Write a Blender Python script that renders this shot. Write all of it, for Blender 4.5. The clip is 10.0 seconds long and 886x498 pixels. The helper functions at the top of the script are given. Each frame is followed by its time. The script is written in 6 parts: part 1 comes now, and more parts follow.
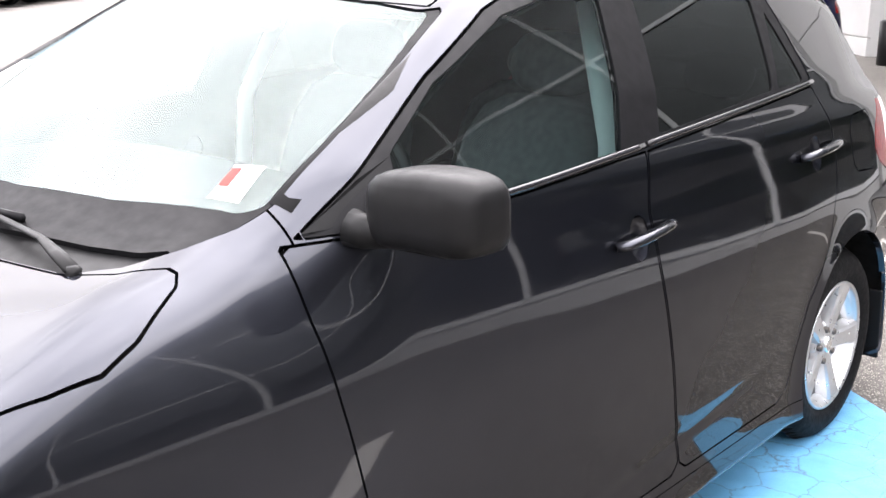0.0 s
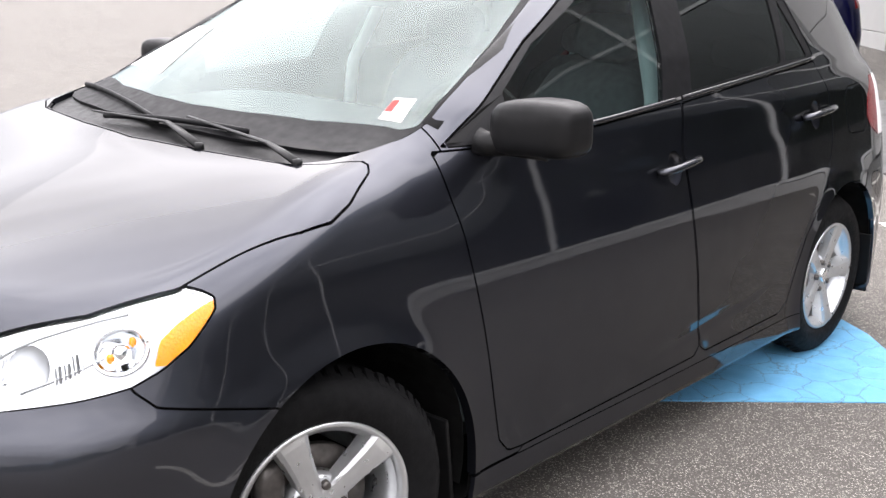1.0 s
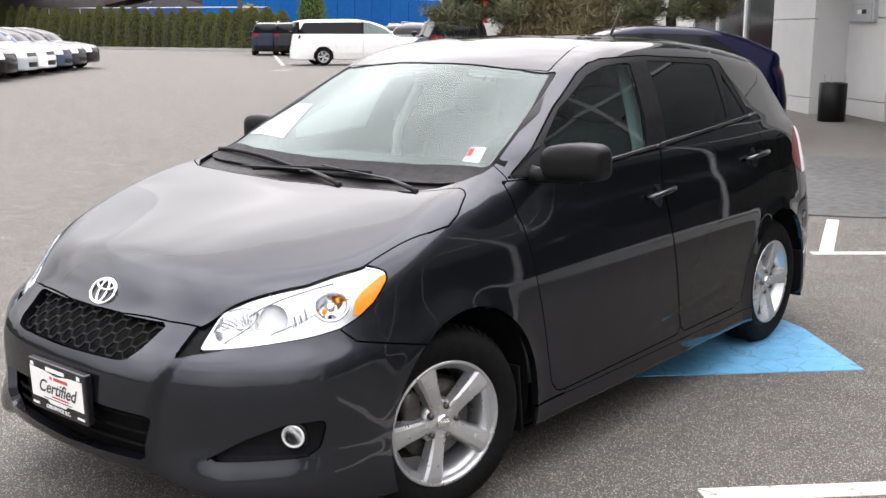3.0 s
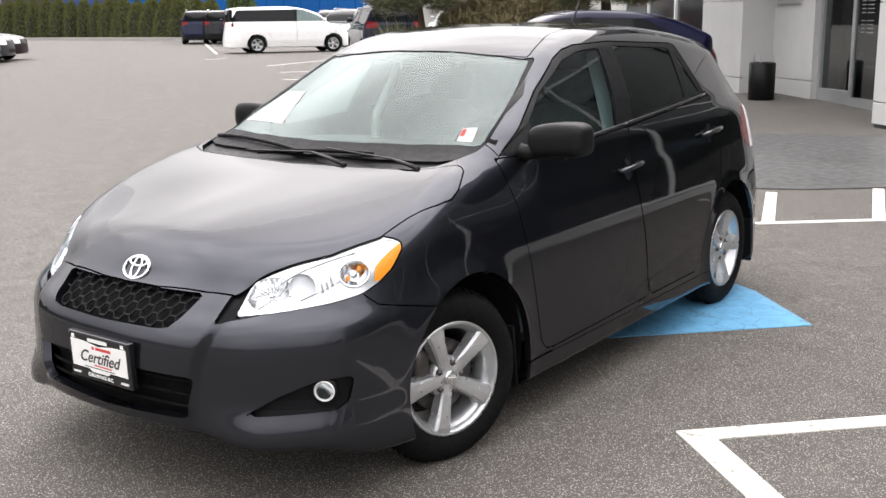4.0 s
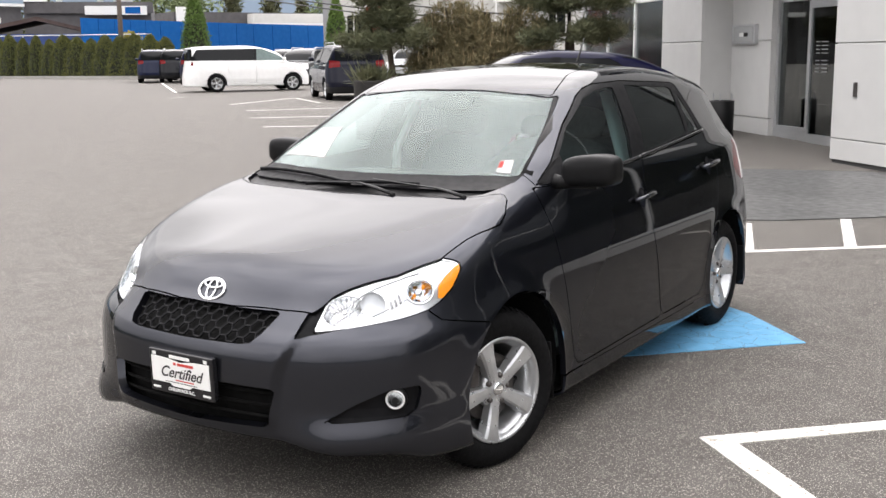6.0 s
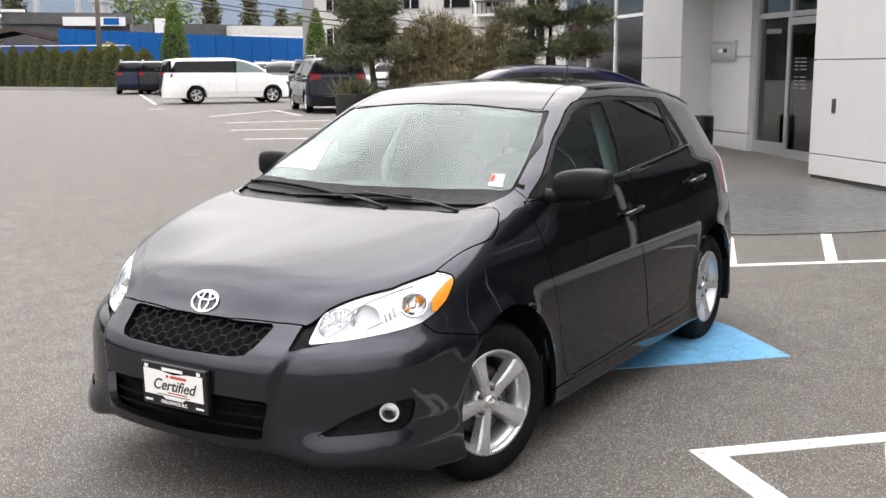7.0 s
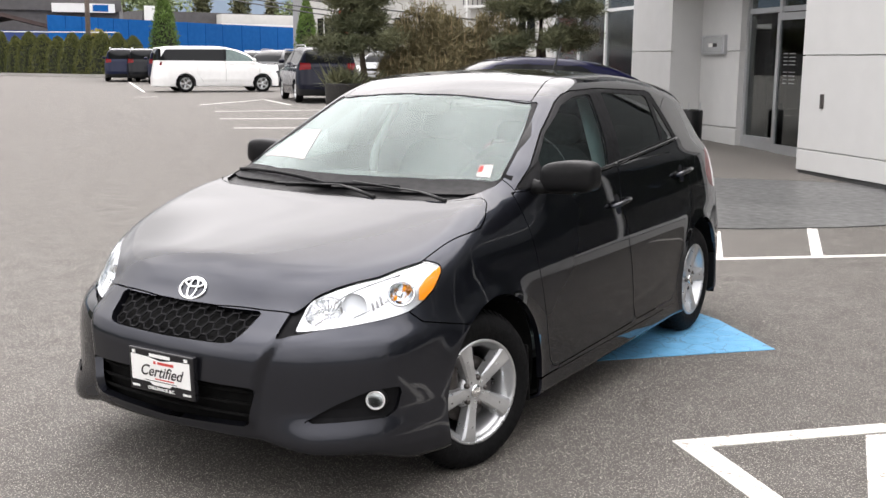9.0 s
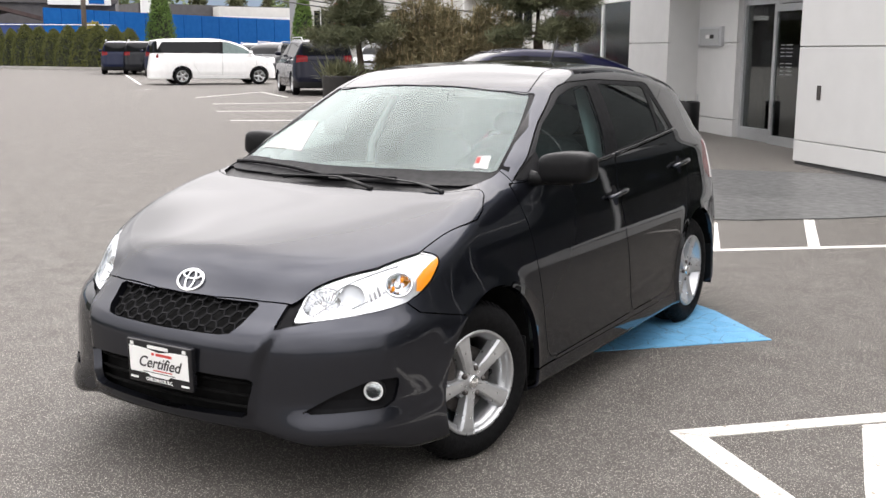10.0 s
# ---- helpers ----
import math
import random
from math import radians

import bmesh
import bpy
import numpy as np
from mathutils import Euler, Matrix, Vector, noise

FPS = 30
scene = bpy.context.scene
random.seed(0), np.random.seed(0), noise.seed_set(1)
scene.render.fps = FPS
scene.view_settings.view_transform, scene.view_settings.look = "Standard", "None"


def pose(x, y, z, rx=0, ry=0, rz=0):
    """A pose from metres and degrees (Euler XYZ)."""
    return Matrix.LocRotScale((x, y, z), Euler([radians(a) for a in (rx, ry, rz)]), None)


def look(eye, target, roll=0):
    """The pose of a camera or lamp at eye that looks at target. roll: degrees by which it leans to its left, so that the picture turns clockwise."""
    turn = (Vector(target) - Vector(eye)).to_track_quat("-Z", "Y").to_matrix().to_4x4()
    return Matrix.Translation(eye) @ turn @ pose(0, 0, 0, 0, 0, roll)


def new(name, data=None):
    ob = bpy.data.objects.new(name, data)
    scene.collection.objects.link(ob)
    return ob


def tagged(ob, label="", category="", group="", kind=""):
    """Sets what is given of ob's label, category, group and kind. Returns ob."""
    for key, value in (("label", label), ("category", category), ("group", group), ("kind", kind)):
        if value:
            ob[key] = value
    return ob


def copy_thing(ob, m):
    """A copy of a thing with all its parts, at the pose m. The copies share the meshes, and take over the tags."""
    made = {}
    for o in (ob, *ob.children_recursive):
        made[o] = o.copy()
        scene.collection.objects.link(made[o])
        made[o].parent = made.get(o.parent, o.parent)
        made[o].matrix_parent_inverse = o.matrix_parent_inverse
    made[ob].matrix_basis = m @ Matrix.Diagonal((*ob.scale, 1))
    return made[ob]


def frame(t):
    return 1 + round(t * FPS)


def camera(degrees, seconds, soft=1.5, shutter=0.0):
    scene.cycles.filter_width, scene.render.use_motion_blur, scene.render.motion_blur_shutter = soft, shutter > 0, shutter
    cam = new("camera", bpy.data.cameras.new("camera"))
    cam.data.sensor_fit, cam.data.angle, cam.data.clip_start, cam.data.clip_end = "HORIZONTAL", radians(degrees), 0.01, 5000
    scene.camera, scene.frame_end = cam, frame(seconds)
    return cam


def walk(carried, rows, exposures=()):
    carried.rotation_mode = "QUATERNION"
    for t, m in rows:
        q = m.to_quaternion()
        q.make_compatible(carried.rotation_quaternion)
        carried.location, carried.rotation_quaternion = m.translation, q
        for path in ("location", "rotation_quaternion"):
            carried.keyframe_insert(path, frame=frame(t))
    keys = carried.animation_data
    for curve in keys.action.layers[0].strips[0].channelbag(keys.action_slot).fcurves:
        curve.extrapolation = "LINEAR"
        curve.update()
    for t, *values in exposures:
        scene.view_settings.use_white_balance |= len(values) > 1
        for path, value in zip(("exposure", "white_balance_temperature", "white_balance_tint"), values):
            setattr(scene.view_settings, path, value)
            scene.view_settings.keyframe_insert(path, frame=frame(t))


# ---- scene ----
cam = camera(45.7, 10.0)
PATH = [
    (0, (2.042, -0.659, 1.509), (0.758, 0.783, 0.985), 0.4),
    (0.5, (2.213, -1.056, 1.531), (0.971, 0.395, 0.94), 1.3),
    (1, (2.442, -1.389, 1.518), (1.136, 0.025, 0.976), 1.4),
    (1.5, (2.558, -1.691, 1.555), (1.24, -0.262, 1.083), 1.4),
    (2, (2.681, -2.008, 1.585), (1.42, -0.524, 1.131), -0.1),
    (2.5, (2.845, -2.294, 1.57), (1.603, -0.76, 1.245), 0.4),
    (2.7, (2.894, -2.389, 1.569), (1.627, -0.885, 1.204), 0.4),
    (3.8, (2.938, -2.915, 1.594), (1.775, -1.35, 1.151), -0.7),
    (4, (2.947, -2.972, 1.596), (1.799, -1.392, 1.166), -0.8),
    (4.5, (3.031, -3.136, 1.592), (1.886, -1.547, 1.187), -1.0),
    (5, (3.056, -3.287, 1.601), (1.925, -1.686, 1.205), -0.6),
    (5.5, (2.928, -3.398, 1.608), (1.823, -1.775, 1.229), -0.7),
    (7, (2.791, -3.51, 1.615), (1.746, -1.838, 1.278), -0.3),
    (7.5, (2.799, -3.502, 1.611), (1.752, -1.831, 1.279), -0.1),
    (8, (2.802, -3.506, 1.613), (1.748, -1.839, 1.284), -0.0),
    (8.5, (2.802, -3.515, 1.612), (1.771, -1.836, 1.267), 0.2),
    (9, (2.807, -3.528, 1.612), (1.782, -1.847, 1.259), 0.4),
    (9.5, (2.813, -3.531, 1.611), (1.799, -1.845, 1.252), 0.3),
    (10, (2.81, -3.534, 1.608), (1.791, -1.853, 1.241), 0.3),
]
EXPOSURES = [(0.0, 1.50, 6500, 17), (0.5, 1.27, 6500, 16), (1.2, 0.88, 6490, 16), (2.5, 0.47, 6490, 15), (4.0, 0.36, 6590, 14), (10.0, 0.33, 6610, 14)]
walk(cam, [(t, look(eye, target, roll)) for t, eye, target, roll in PATH], EXPOSURES)


# ---- sky and sun: bright, thinly overcast ----
world = bpy.data.worlds.new("sky")
scene.world = world
world.use_nodes = True
wn, wl = world.node_tree.nodes, world.node_tree.links
wn.clear()
SUN_UP, SUN_ROUND = radians(52), radians(325)
sky = wn.new("ShaderNodeTexSky")
sky.sky_type, sky.sun_disc, sky.sun_elevation, sky.sun_rotation = "NISHITA", False, SUN_UP, SUN_ROUND
sky.air_density, sky.dust_density = 1.0, 3.0
geo = wn.new("ShaderNodeTexCoord")
mapped = wn.new("ShaderNodeMapping")
mapped.inputs["Scale"].default_value = (1.0, 1.0, 2.6)
wl.new(geo.outputs["Generated"], mapped.inputs["Vector"])
cloud = wn.new("ShaderNodeTexNoise")
cloud.inputs["Scale"].default_value, cloud.inputs["Detail"].default_value, cloud.inputs["Roughness"].default_value = 1.5, 4.0, 0.5
wl.new(mapped.outputs["Vector"], cloud.inputs["Vector"])
cover = wn.new("ShaderNodeMapRange")
cover.inputs["From Min"].default_value, cover.inputs["From Max"].default_value = 0.30, 0.62
cover.inputs["To Min"].default_value, cover.inputs["To Max"].default_value = 0.72, 0.98
wl.new(cloud.outputs["Fac"], cover.inputs["Value"])
shade = wn.new("ShaderNodeTexNoise")
shade.inputs["Scale"].default_value, shade.inputs["Detail"].default_value = 2.4, 2.0
wl.new(mapped.outputs["Vector"], shade.inputs["Vector"])
tone = wn.new("ShaderNodeMapRange")
tone.inputs["From Min"].default_value, tone.inputs["From Max"].default_value = 0.3, 0.7
tone.inputs["To Min"].default_value, tone.inputs["To Max"].default_value = 6.6, 12.0
wl.new(shade.outputs["Fac"], tone.inputs["Value"])
grey = wn.new("ShaderNodeCombineColor")
blend = wn.new("ShaderNodeMix")
blend.data_type = "RGBA"
wl.new(cover.outputs["Result"], blend.inputs["Factor"])
wl.new(sky.outputs["Color"], blend.inputs["A"])
wl.new(grey.outputs["Color"], blend.inputs["B"])
# thin overcast: the cloud is brighter overhead than at the horizon
split = wn.new("ShaderNodeSeparateXYZ")
wl.new(geo.outputs["Generated"], split.inputs["Vector"])
dome = wn.new("ShaderNodeMapRange")
dome.interpolation_type = "SMOOTHSTEP"
dome.inputs["From Min"].default_value, dome.inputs["From Max"].default_value = 0.0, 0.75
dome.inputs["To Min"].default_value, dome.inputs["To Max"].default_value = 0.75, 2.75
wl.new(split.outputs["Z"], dome.inputs["Value"])
lift = wn.new("ShaderNodeMath")
lift.operation = "MULTIPLY"
wl.new(tone.outputs["Result"], lift.inputs[0])
wl.new(dome.outputs["Result"], lift.inputs[1])
# and brightest round the veiled sun
toward = wn.new("ShaderNodeVectorMath")
toward.operation = "DOT_PRODUCT"
wl.new(geo.outputs["Generated"], toward.inputs[0])
toward.inputs[1].default_value = (math.sin(SUN_ROUND) * math.cos(SUN_UP), math.cos(SUN_ROUND) * math.cos(SUN_UP), math.sin(SUN_UP))
halo = wn.new("ShaderNodeMapRange")
halo.interpolation_type = "SMOOTHSTEP"
halo.inputs["From Min"].default_value, halo.inputs["From Max"].default_value = 0.35, 1.0
halo.inputs["To Min"].default_value, halo.inputs["To Max"].default_value = 0.92, 1.3
wl.new(toward.outputs["Value"], halo.inputs["Value"])
glare = wn.new("ShaderNodeMath")
glare.operation = "MULTIPLY"
wl.new(lift.outputs[0], glare.inputs[0])
wl.new(halo.outputs["Result"], glare.inputs[1])
for socket in ("Red", "Green", "Blue"):
    wl.new(glare.outputs[0], grey.inputs[socket])
back = wn.new("ShaderNodeBackground")
back.inputs["Strength"].default_value = 0.115
wl.new(blend.outputs["Result"], back.inputs["Color"])
wl.new(back.outputs["Background"], wn.new("ShaderNodeOutputWorld").inputs["Surface"])

sun_data = bpy.data.lights.new("sun", "SUN")
sun_data.energy, sun_data.angle, sun_data.color = 0.5, radians(80), (1.0, 0.965, 0.92)
sun = new("sun", sun_data)
sun.matrix_world = look((0, 0, 30), (30 * math.sin(SUN_ROUND) / math.tan(SUN_UP) * -1, 30 * math.cos(SUN_ROUND) / math.tan(SUN_UP) * -1, 0))


# ---- materials ----
def material(name, colour, rough=0.5, metal=0.0, vary=0.12, scale=8.0, bump=0.0, bump_scale=60.0, coat=0.0, colour2=None, emit=0.0, spec=0.5, rand=0.0):
    """A surface with two scales of variation in colour and gloss, and fine relief."""
    m = bpy.data.materials.new(name)
    m.use_nodes = True
    n, l = m.node_tree.nodes, m.node_tree.links
    b = n["Principled BSDF"]
    b.inputs["Metallic"].default_value = metal
    b.inputs["Specular IOR Level"].default_value = spec
    b.inputs["Coat Weight"].default_value, b.inputs["Coat Roughness"].default_value = coat, 0.03
    co = n.new("ShaderNodeTexCoord")
    big, small = n.new("ShaderNodeTexNoise"), n.new("ShaderNodeTexNoise")
    big.inputs["Scale"].default_value, big.inputs["Detail"].default_value = scale * 0.22, 4.0
    small.inputs["Scale"].default_value, small.inputs["Detail"].default_value = scale * 4.0, 5.0
    for t in (big, small):
        l.new(co.outputs["Object"], t.inputs["Vector"])
    both = n.new("ShaderNodeMath")
    both.operation = "ADD"
    l.new(big.outputs["Fac"], both.inputs[0])
    l.new(small.outputs["Fac"], both.inputs[1])
    mix = n.new("ShaderNodeMix")
    mix.data_type = "RGBA"
    span = n.new("ShaderNodeMapRange")
    span.inputs["From Min"].default_value, span.inputs["From Max"].default_value = 0.7, 1.3
    l.new(both.outputs[0], span.inputs["Value"])
    l.new(span.outputs["Result"], mix.inputs["Factor"])
    second = colour2 or tuple(c * (1 - vary) for c in colour)
    mix.inputs["A"].default_value = (*[c * (1 + (0 if colour2 else vary * 0.6)) for c in colour], 1)
    mix.inputs["B"].default_value = (*second, 1)
    out = mix.outputs["Result"]
    if rand:
        info = n.new("ShaderNodeObjectInfo")
        hsv = n.new("ShaderNodeHueSaturation")
        r = n.new("ShaderNodeMapRange")
        r.inputs["To Min"].default_value, r.inputs["To Max"].default_value = 1 - rand, 1 + rand
        l.new(info.outputs["Random"], r.inputs["Value"])
        l.new(r.outputs["Result"], hsv.inputs["Value"])
        l.new(out, hsv.inputs["Color"])
        out = hsv.outputs["Color"]
    l.new(out, b.inputs["Base Color"])
    rr = n.new("ShaderNodeMapRange")
    rr.inputs["From Min"].default_value, rr.inputs["From Max"].default_value = 0.3, 0.7
    rr.inputs["To Min"].default_value, rr.inputs["To Max"].default_value = max(0.02, rough * 0.88), min(1.0, rough * 1.12)
    l.new(small.outputs["Fac"], rr.inputs["Value"])
    l.new(rr.outputs["Result"], b.inputs["Roughness"])
    if bump:
        relief, bp = n.new("ShaderNodeTexNoise"), n.new("ShaderNodeBump")
        relief.inputs["Scale"].default_value, relief.inputs["Detail"].default_value = bump_scale, 4.0
        l.new(co.outputs["Object"], relief.inputs["Vector"])
        bp.inputs["Strength"].default_value, bp.inputs["Distance"].default_value = bump, 0.01
        l.new(relief.outputs["Fac"], bp.inputs["Height"])
        l.new(bp.outputs["Normal"], b.inputs["Normal"])
    if emit:
        b.inputs["Emission Color"].default_value, b.inputs["Emission Strength"].default_value = (*colour, 1), emit
    return m


def glass_material(name, tint, gloss_rough=0.01, ior=1.5, boost=0.0, gleam=(0.96, 1.0, 0.99)):
    """A thin pane: the view through it, tinted, under a mirror layer that grows towards grazing angles."""
    m = bpy.data.materials.new(name)
    m.use_nodes = True
    n, l = m.node_tree.nodes, m.node_tree.links
    n.clear()
    clear, gloss, mix, facing = n.new("ShaderNodeBsdfTransparent"), n.new("ShaderNodeBsdfGlossy"), n.new("ShaderNodeMixShader"), n.new("ShaderNodeLayerWeight")
    clear.inputs["Color"].default_value = (*tint, 1)
    gloss.inputs["Roughness"].default_value = gloss_rough
    gloss.inputs["Color"].default_value = (*gleam, 1)
    facing.inputs["Blend"].default_value = 0.5
    f0 = ((ior - 1) / (ior + 1)) ** 2
    fifth, up = n.new("ShaderNodeMath"), n.new("ShaderNodeMath")
    fifth.operation, up.operation, up.use_clamp = "POWER", "MULTIPLY_ADD", True
    fifth.inputs[1].default_value = 5.0
    l.new(facing.outputs["Facing"], fifth.inputs[0])
    l.new(fifth.outputs[0], up.inputs[0])
    up.inputs[1].default_value, up.inputs[2].default_value = 1 - f0, f0 + boost
    l.new(up.outputs[0], mix.inputs["Fac"])
    l.new(clear.outputs["BSDF"], mix.inputs[1])
    l.new(gloss.outputs["BSDF"], mix.inputs[2])
    l.new(mix.outputs["Shader"], n.new("ShaderNodeOutputMaterial").inputs["Surface"])
    return m


def asphalt_material():
    """Worn asphalt: pale and dark stones of a few millimetres in a grey binder, with wide stains."""
    m = material("asphalt", (0.070, 0.0642, 0.0571), rough=0.8, vary=0.06, scale=1.2, spec=0.42)
    n, l = m.node_tree.nodes, m.node_tree.links
    b = n["Principled BSDF"]
    co = n.new("ShaderNodeTexCoord")
    stones = n.new("ShaderNodeTexVoronoi")
    stones.inputs["Scale"].default_value = 185.0
    l.new(co.outputs["Object"], stones.inputs["Vector"])
    pick = n.new("ShaderNodeSeparateColor")
    l.new(stones.outputs["Color"], pick.inputs["Color"])
    pale = n.new("ShaderNodeMapRange")
    pale.inputs["From Min"].default_value, pale.inputs["From Max"].default_value = 0.45, 0.95
    pale.inputs["To Min"].default_value, pale.inputs["To Max"].default_value = 0.0, 1.0
    l.new(pick.outputs["Red"], pale.inputs["Value"])
    edge = n.new("ShaderNodeMapRange")
    edge.inputs["From Min"].default_value, edge.inputs["From Max"].default_value = 0.25, 0.55
    edge.inputs["To Min"].default_value, edge.inputs["To Max"].default_value = 1.0, 0.0
    l.new(stones.outputs["Distance"], edge.inputs["Value"])
    both = n.new("ShaderNodeMath")
    both.operation = "MULTIPLY"
    l.new(pale.outputs["Result"], both.inputs[0])
    l.new(edge.outputs["Result"], both.inputs[1])
    mix = n.new("ShaderNodeMix")
    mix.data_type = "RGBA"
    l.new(both.outputs[0], mix.inputs["Factor"])
    l.new(b.inputs["Base Color"].links[0].from_socket, mix.inputs["A"])
    mix.inputs["B"].default_value = (0.50, 0.465, 0.42, 1)
    l.new(mix.outputs["Result"], b.inputs["Base Color"])
    bp = n.new("ShaderNodeBump")
    bp.inputs["Strength"].default_value, bp.inputs["Distance"].default_value, bp.invert = 0.6, 0.004, True
    l.new(stones.outputs["Distance"], bp.inputs["Height"])
    l.new(bp.outputs["Normal"], b.inputs["Normal"])
    return m


def worn_paint(name, colour, under, amount, crack=True):
    """Road paint, worn through to the asphalt in specks and along cracks."""
    m = material(name, colour, rough=0.7, vary=0.12, scale=3.0, bump=0.3, bump_scale=220.0)
    n, l = m.node_tree.nodes, m.node_tree.links
    b = n["Principled BSDF"]
    co = n.new("ShaderNodeTexCoord")
    wear = n.new("ShaderNodeTexNoise")
    wear.inputs["Scale"].default_value, wear.inputs["Detail"].default_value, wear.inputs["Roughness"].default_value = 26.0, 8.0, 0.72
    l.new(co.outputs["Object"], wear.inputs["Vector"])
    hole = n.new("ShaderNodeMapRange")
    hole.inputs["From Min"].default_value, hole.inputs["From Max"].default_value = 0.70 - amount, 0.76 - amount
    l.new(wear.outputs["Fac"], hole.inputs["Value"])
    out = hole.outputs["Result"]
    if crack:
        v = n.new("ShaderNodeTexVoronoi")
        v.feature = "DISTANCE_TO_EDGE"
        v.inputs["Scale"].default_value = 7.0
        bend = n.new("ShaderNodeMix")
        bend.data_type = "RGBA"
        bend.inputs["Factor"].default_value = 0.06
        l.new(co.outputs["Object"], bend.inputs["A"])
        l.new(wear.outputs["Color"], bend.inputs["B"])
        l.new(bend.outputs["Result"], v.inputs["Vector"])
        line = n.new("ShaderNodeMapRange")
        line.inputs["From Min"].default_value, line.inputs["From Max"].default_value = 0.006, 0.014
        line.inputs["To Min"].default_value, line.inputs["To Max"].default_value = 0.9, 0.0
        l.new(v.outputs["Distance"], line.inputs["Value"])
        patch = n.new("ShaderNodeMath")
        patch.operation, patch.use_clamp = "MAXIMUM", True
        l.new(line.outputs["Result"], patch.inputs[0])
        l.new(out, patch.inputs[1])
        out = patch.outputs[0]
    mix = n.new("ShaderNodeMix")
    mix.data_type = "RGBA"
    l.new(out, mix.inputs["Factor"])
    l.new(b.inputs["Base Color"].links[0].from_socket, mix.inputs["A"])
    mix.inputs["B"].default_value = (*under, 1)
    l.new(mix.outputs["Result"], b.inputs["Base Color"])
    return m


ASPHALT = asphalt_material()
CONCRETE = material("concrete", (0.092, 0.092, 0.091), rough=0.42, vary=0.42, scale=2.4, bump=0.12, bump_scale=18)
WHITE_LINE = worn_paint("white_road_paint", (0.60, 0.585, 0.545), (0.24, 0.20, 0.155), 0.135, crack=False)
BLUE_LINE = worn_paint("blue_road_paint", (0.11, 0.34, 0.56), (0.07, 0.12, 0.16), 0.0)
CAR_PAINT = material("grey_metallic_paint", (0.031, 0.0332, 0.0425), rough=0.34, metal=0.95, vary=0.05, scale=2.0, coat=1.0, spec=0.05)
CAR_PAINT.node_tree.nodes["Principled BSDF"].inputs["Coat IOR"].default_value = 1.42
CAR_PAINT.node_tree.nodes["Principled BSDF"].inputs["Specular Tint"].default_value = (0.2, 0.2, 0.21, 1)
RUBBER = material("tyre_rubber", (0.0065, 0.0065, 0.007), rough=0.7, vary=0.3, scale=10, bump=0.2, bump_scale=90, spec=0.1)
BLACK_PLASTIC = material("black_plastic", (0.0075, 0.0075, 0.008), rough=0.42, vary=0.2, scale=10, bump=0.05, bump_scale=420, spec=0.16)
GLOSS_BLACK = material("gloss_black", (0.012, 0.012, 0.014), rough=0.06, vary=0.2, scale=6)
DARK = material("dark_underbody", (0.006, 0.006, 0.006), rough=0.9, vary=0.3, scale=6, spec=0.1)
ALLOY = material("silver_alloy", (0.52, 0.53, 0.54), rough=0.3, metal=0.75, vary=0.08, scale=8, coat=0.3)
CHROME = material("chrome", (0.86, 0.87, 0.88), rough=0.06, metal=1.0, vary=0.04, scale=4)
LAMP_CHROME = material("lamp_reflector", (0.9, 0.91, 0.92), rough=0.10, metal=1.0, vary=0.05, scale=20)
AMBER = material("amber_plastic", (0.92, 0.29, 0.004), rough=0.2, vary=0.12, scale=30, bump=0.4, bump_scale=160)
RED_LENS = material("red_lens", (0.15, 0.006, 0.008), rough=0.18, spec=0.2, vary=0.15, scale=12)
WHITE_LENS = material("white_lens", (0.75, 0.75, 0.75), rough=0.12, vary=0.08, scale=12)
SCREEN_GLASS = glass_material("windscreen_glass", (0.80, 0.88, 0.86), gloss_rough=0.10, boost=0.04, gleam=(0.80, 0.91, 0.89))
SIDE_GLASS = glass_material("door_glass", (0.34, 0.45, 0.45), boost=0.0)
PRIVACY_GLASS = glass_material("privacy_glass", (0.06, 0.065, 0.07), boost=0.0)
LAMP_GLASS = glass_material("lamp_glass", (0.95, 0.96, 0.97), ior=1.25)
TRIM_GREY = material("grey_cloth", (0.26, 0.27, 0.27), rough=0.9, vary=0.2, scale=12, bump=0.06, bump_scale=120)
PAPER = material("white_paper", (0.8, 0.8, 0.78), rough=0.6, vary=0.05, scale=6)
PANEL_WHITE = material("white_wall_panel", (0.53, 0.53, 0.52), rough=0.42, vary=0.04, scale=0.8, bump=0.03, bump_scale=30)
ALUMINIUM = material("aluminium_frame", (0.55, 0.56, 0.57), rough=0.38, metal=0.8, vary=0.08, scale=6)
SURROUND = material("black_window_surround", (0.007, 0.007, 0.008), rough=0.5, vary=0.2, scale=8, spec=0.1)
NEAR_GLASS = glass_material("showroom_glass", (0.26, 0.29, 0.30), boost=0.07)
FAR_GLASS = glass_material("far_showroom_glass", (0.34, 0.37, 0.38), gloss_rough=0.14, boost=0.10)
DARK_GLASS = glass_material("shopfront_glass", (0.30, 0.32, 0.32), boost=0.07)


# ---- building helpers ----
def thing(name, label, category, at=(0, 0, 0), turn=0.0, group="", kind=""):
    ob = new(name)
    ob.empty_display_size = 0.1
    ob.matrix_world = pose(*at, 0, 0, turn)
    return tagged(ob, label, category, group, kind)


def part(name, bm, mat, parent=None, label="", smooth=False):
    """Links a bmesh as one mesh object under a thing or a part."""
    me = bpy.data.meshes.new(name)
    bm.normal_update()
    bm.to_mesh(me)
    bm.free()
    me.materials.append(mat)
    if smooth:
        me.polygons.foreach_set("use_smooth", [True] * len(me.polygons))
    ob = new(name, me)
    ob.parent = parent
    return tagged(ob, label)


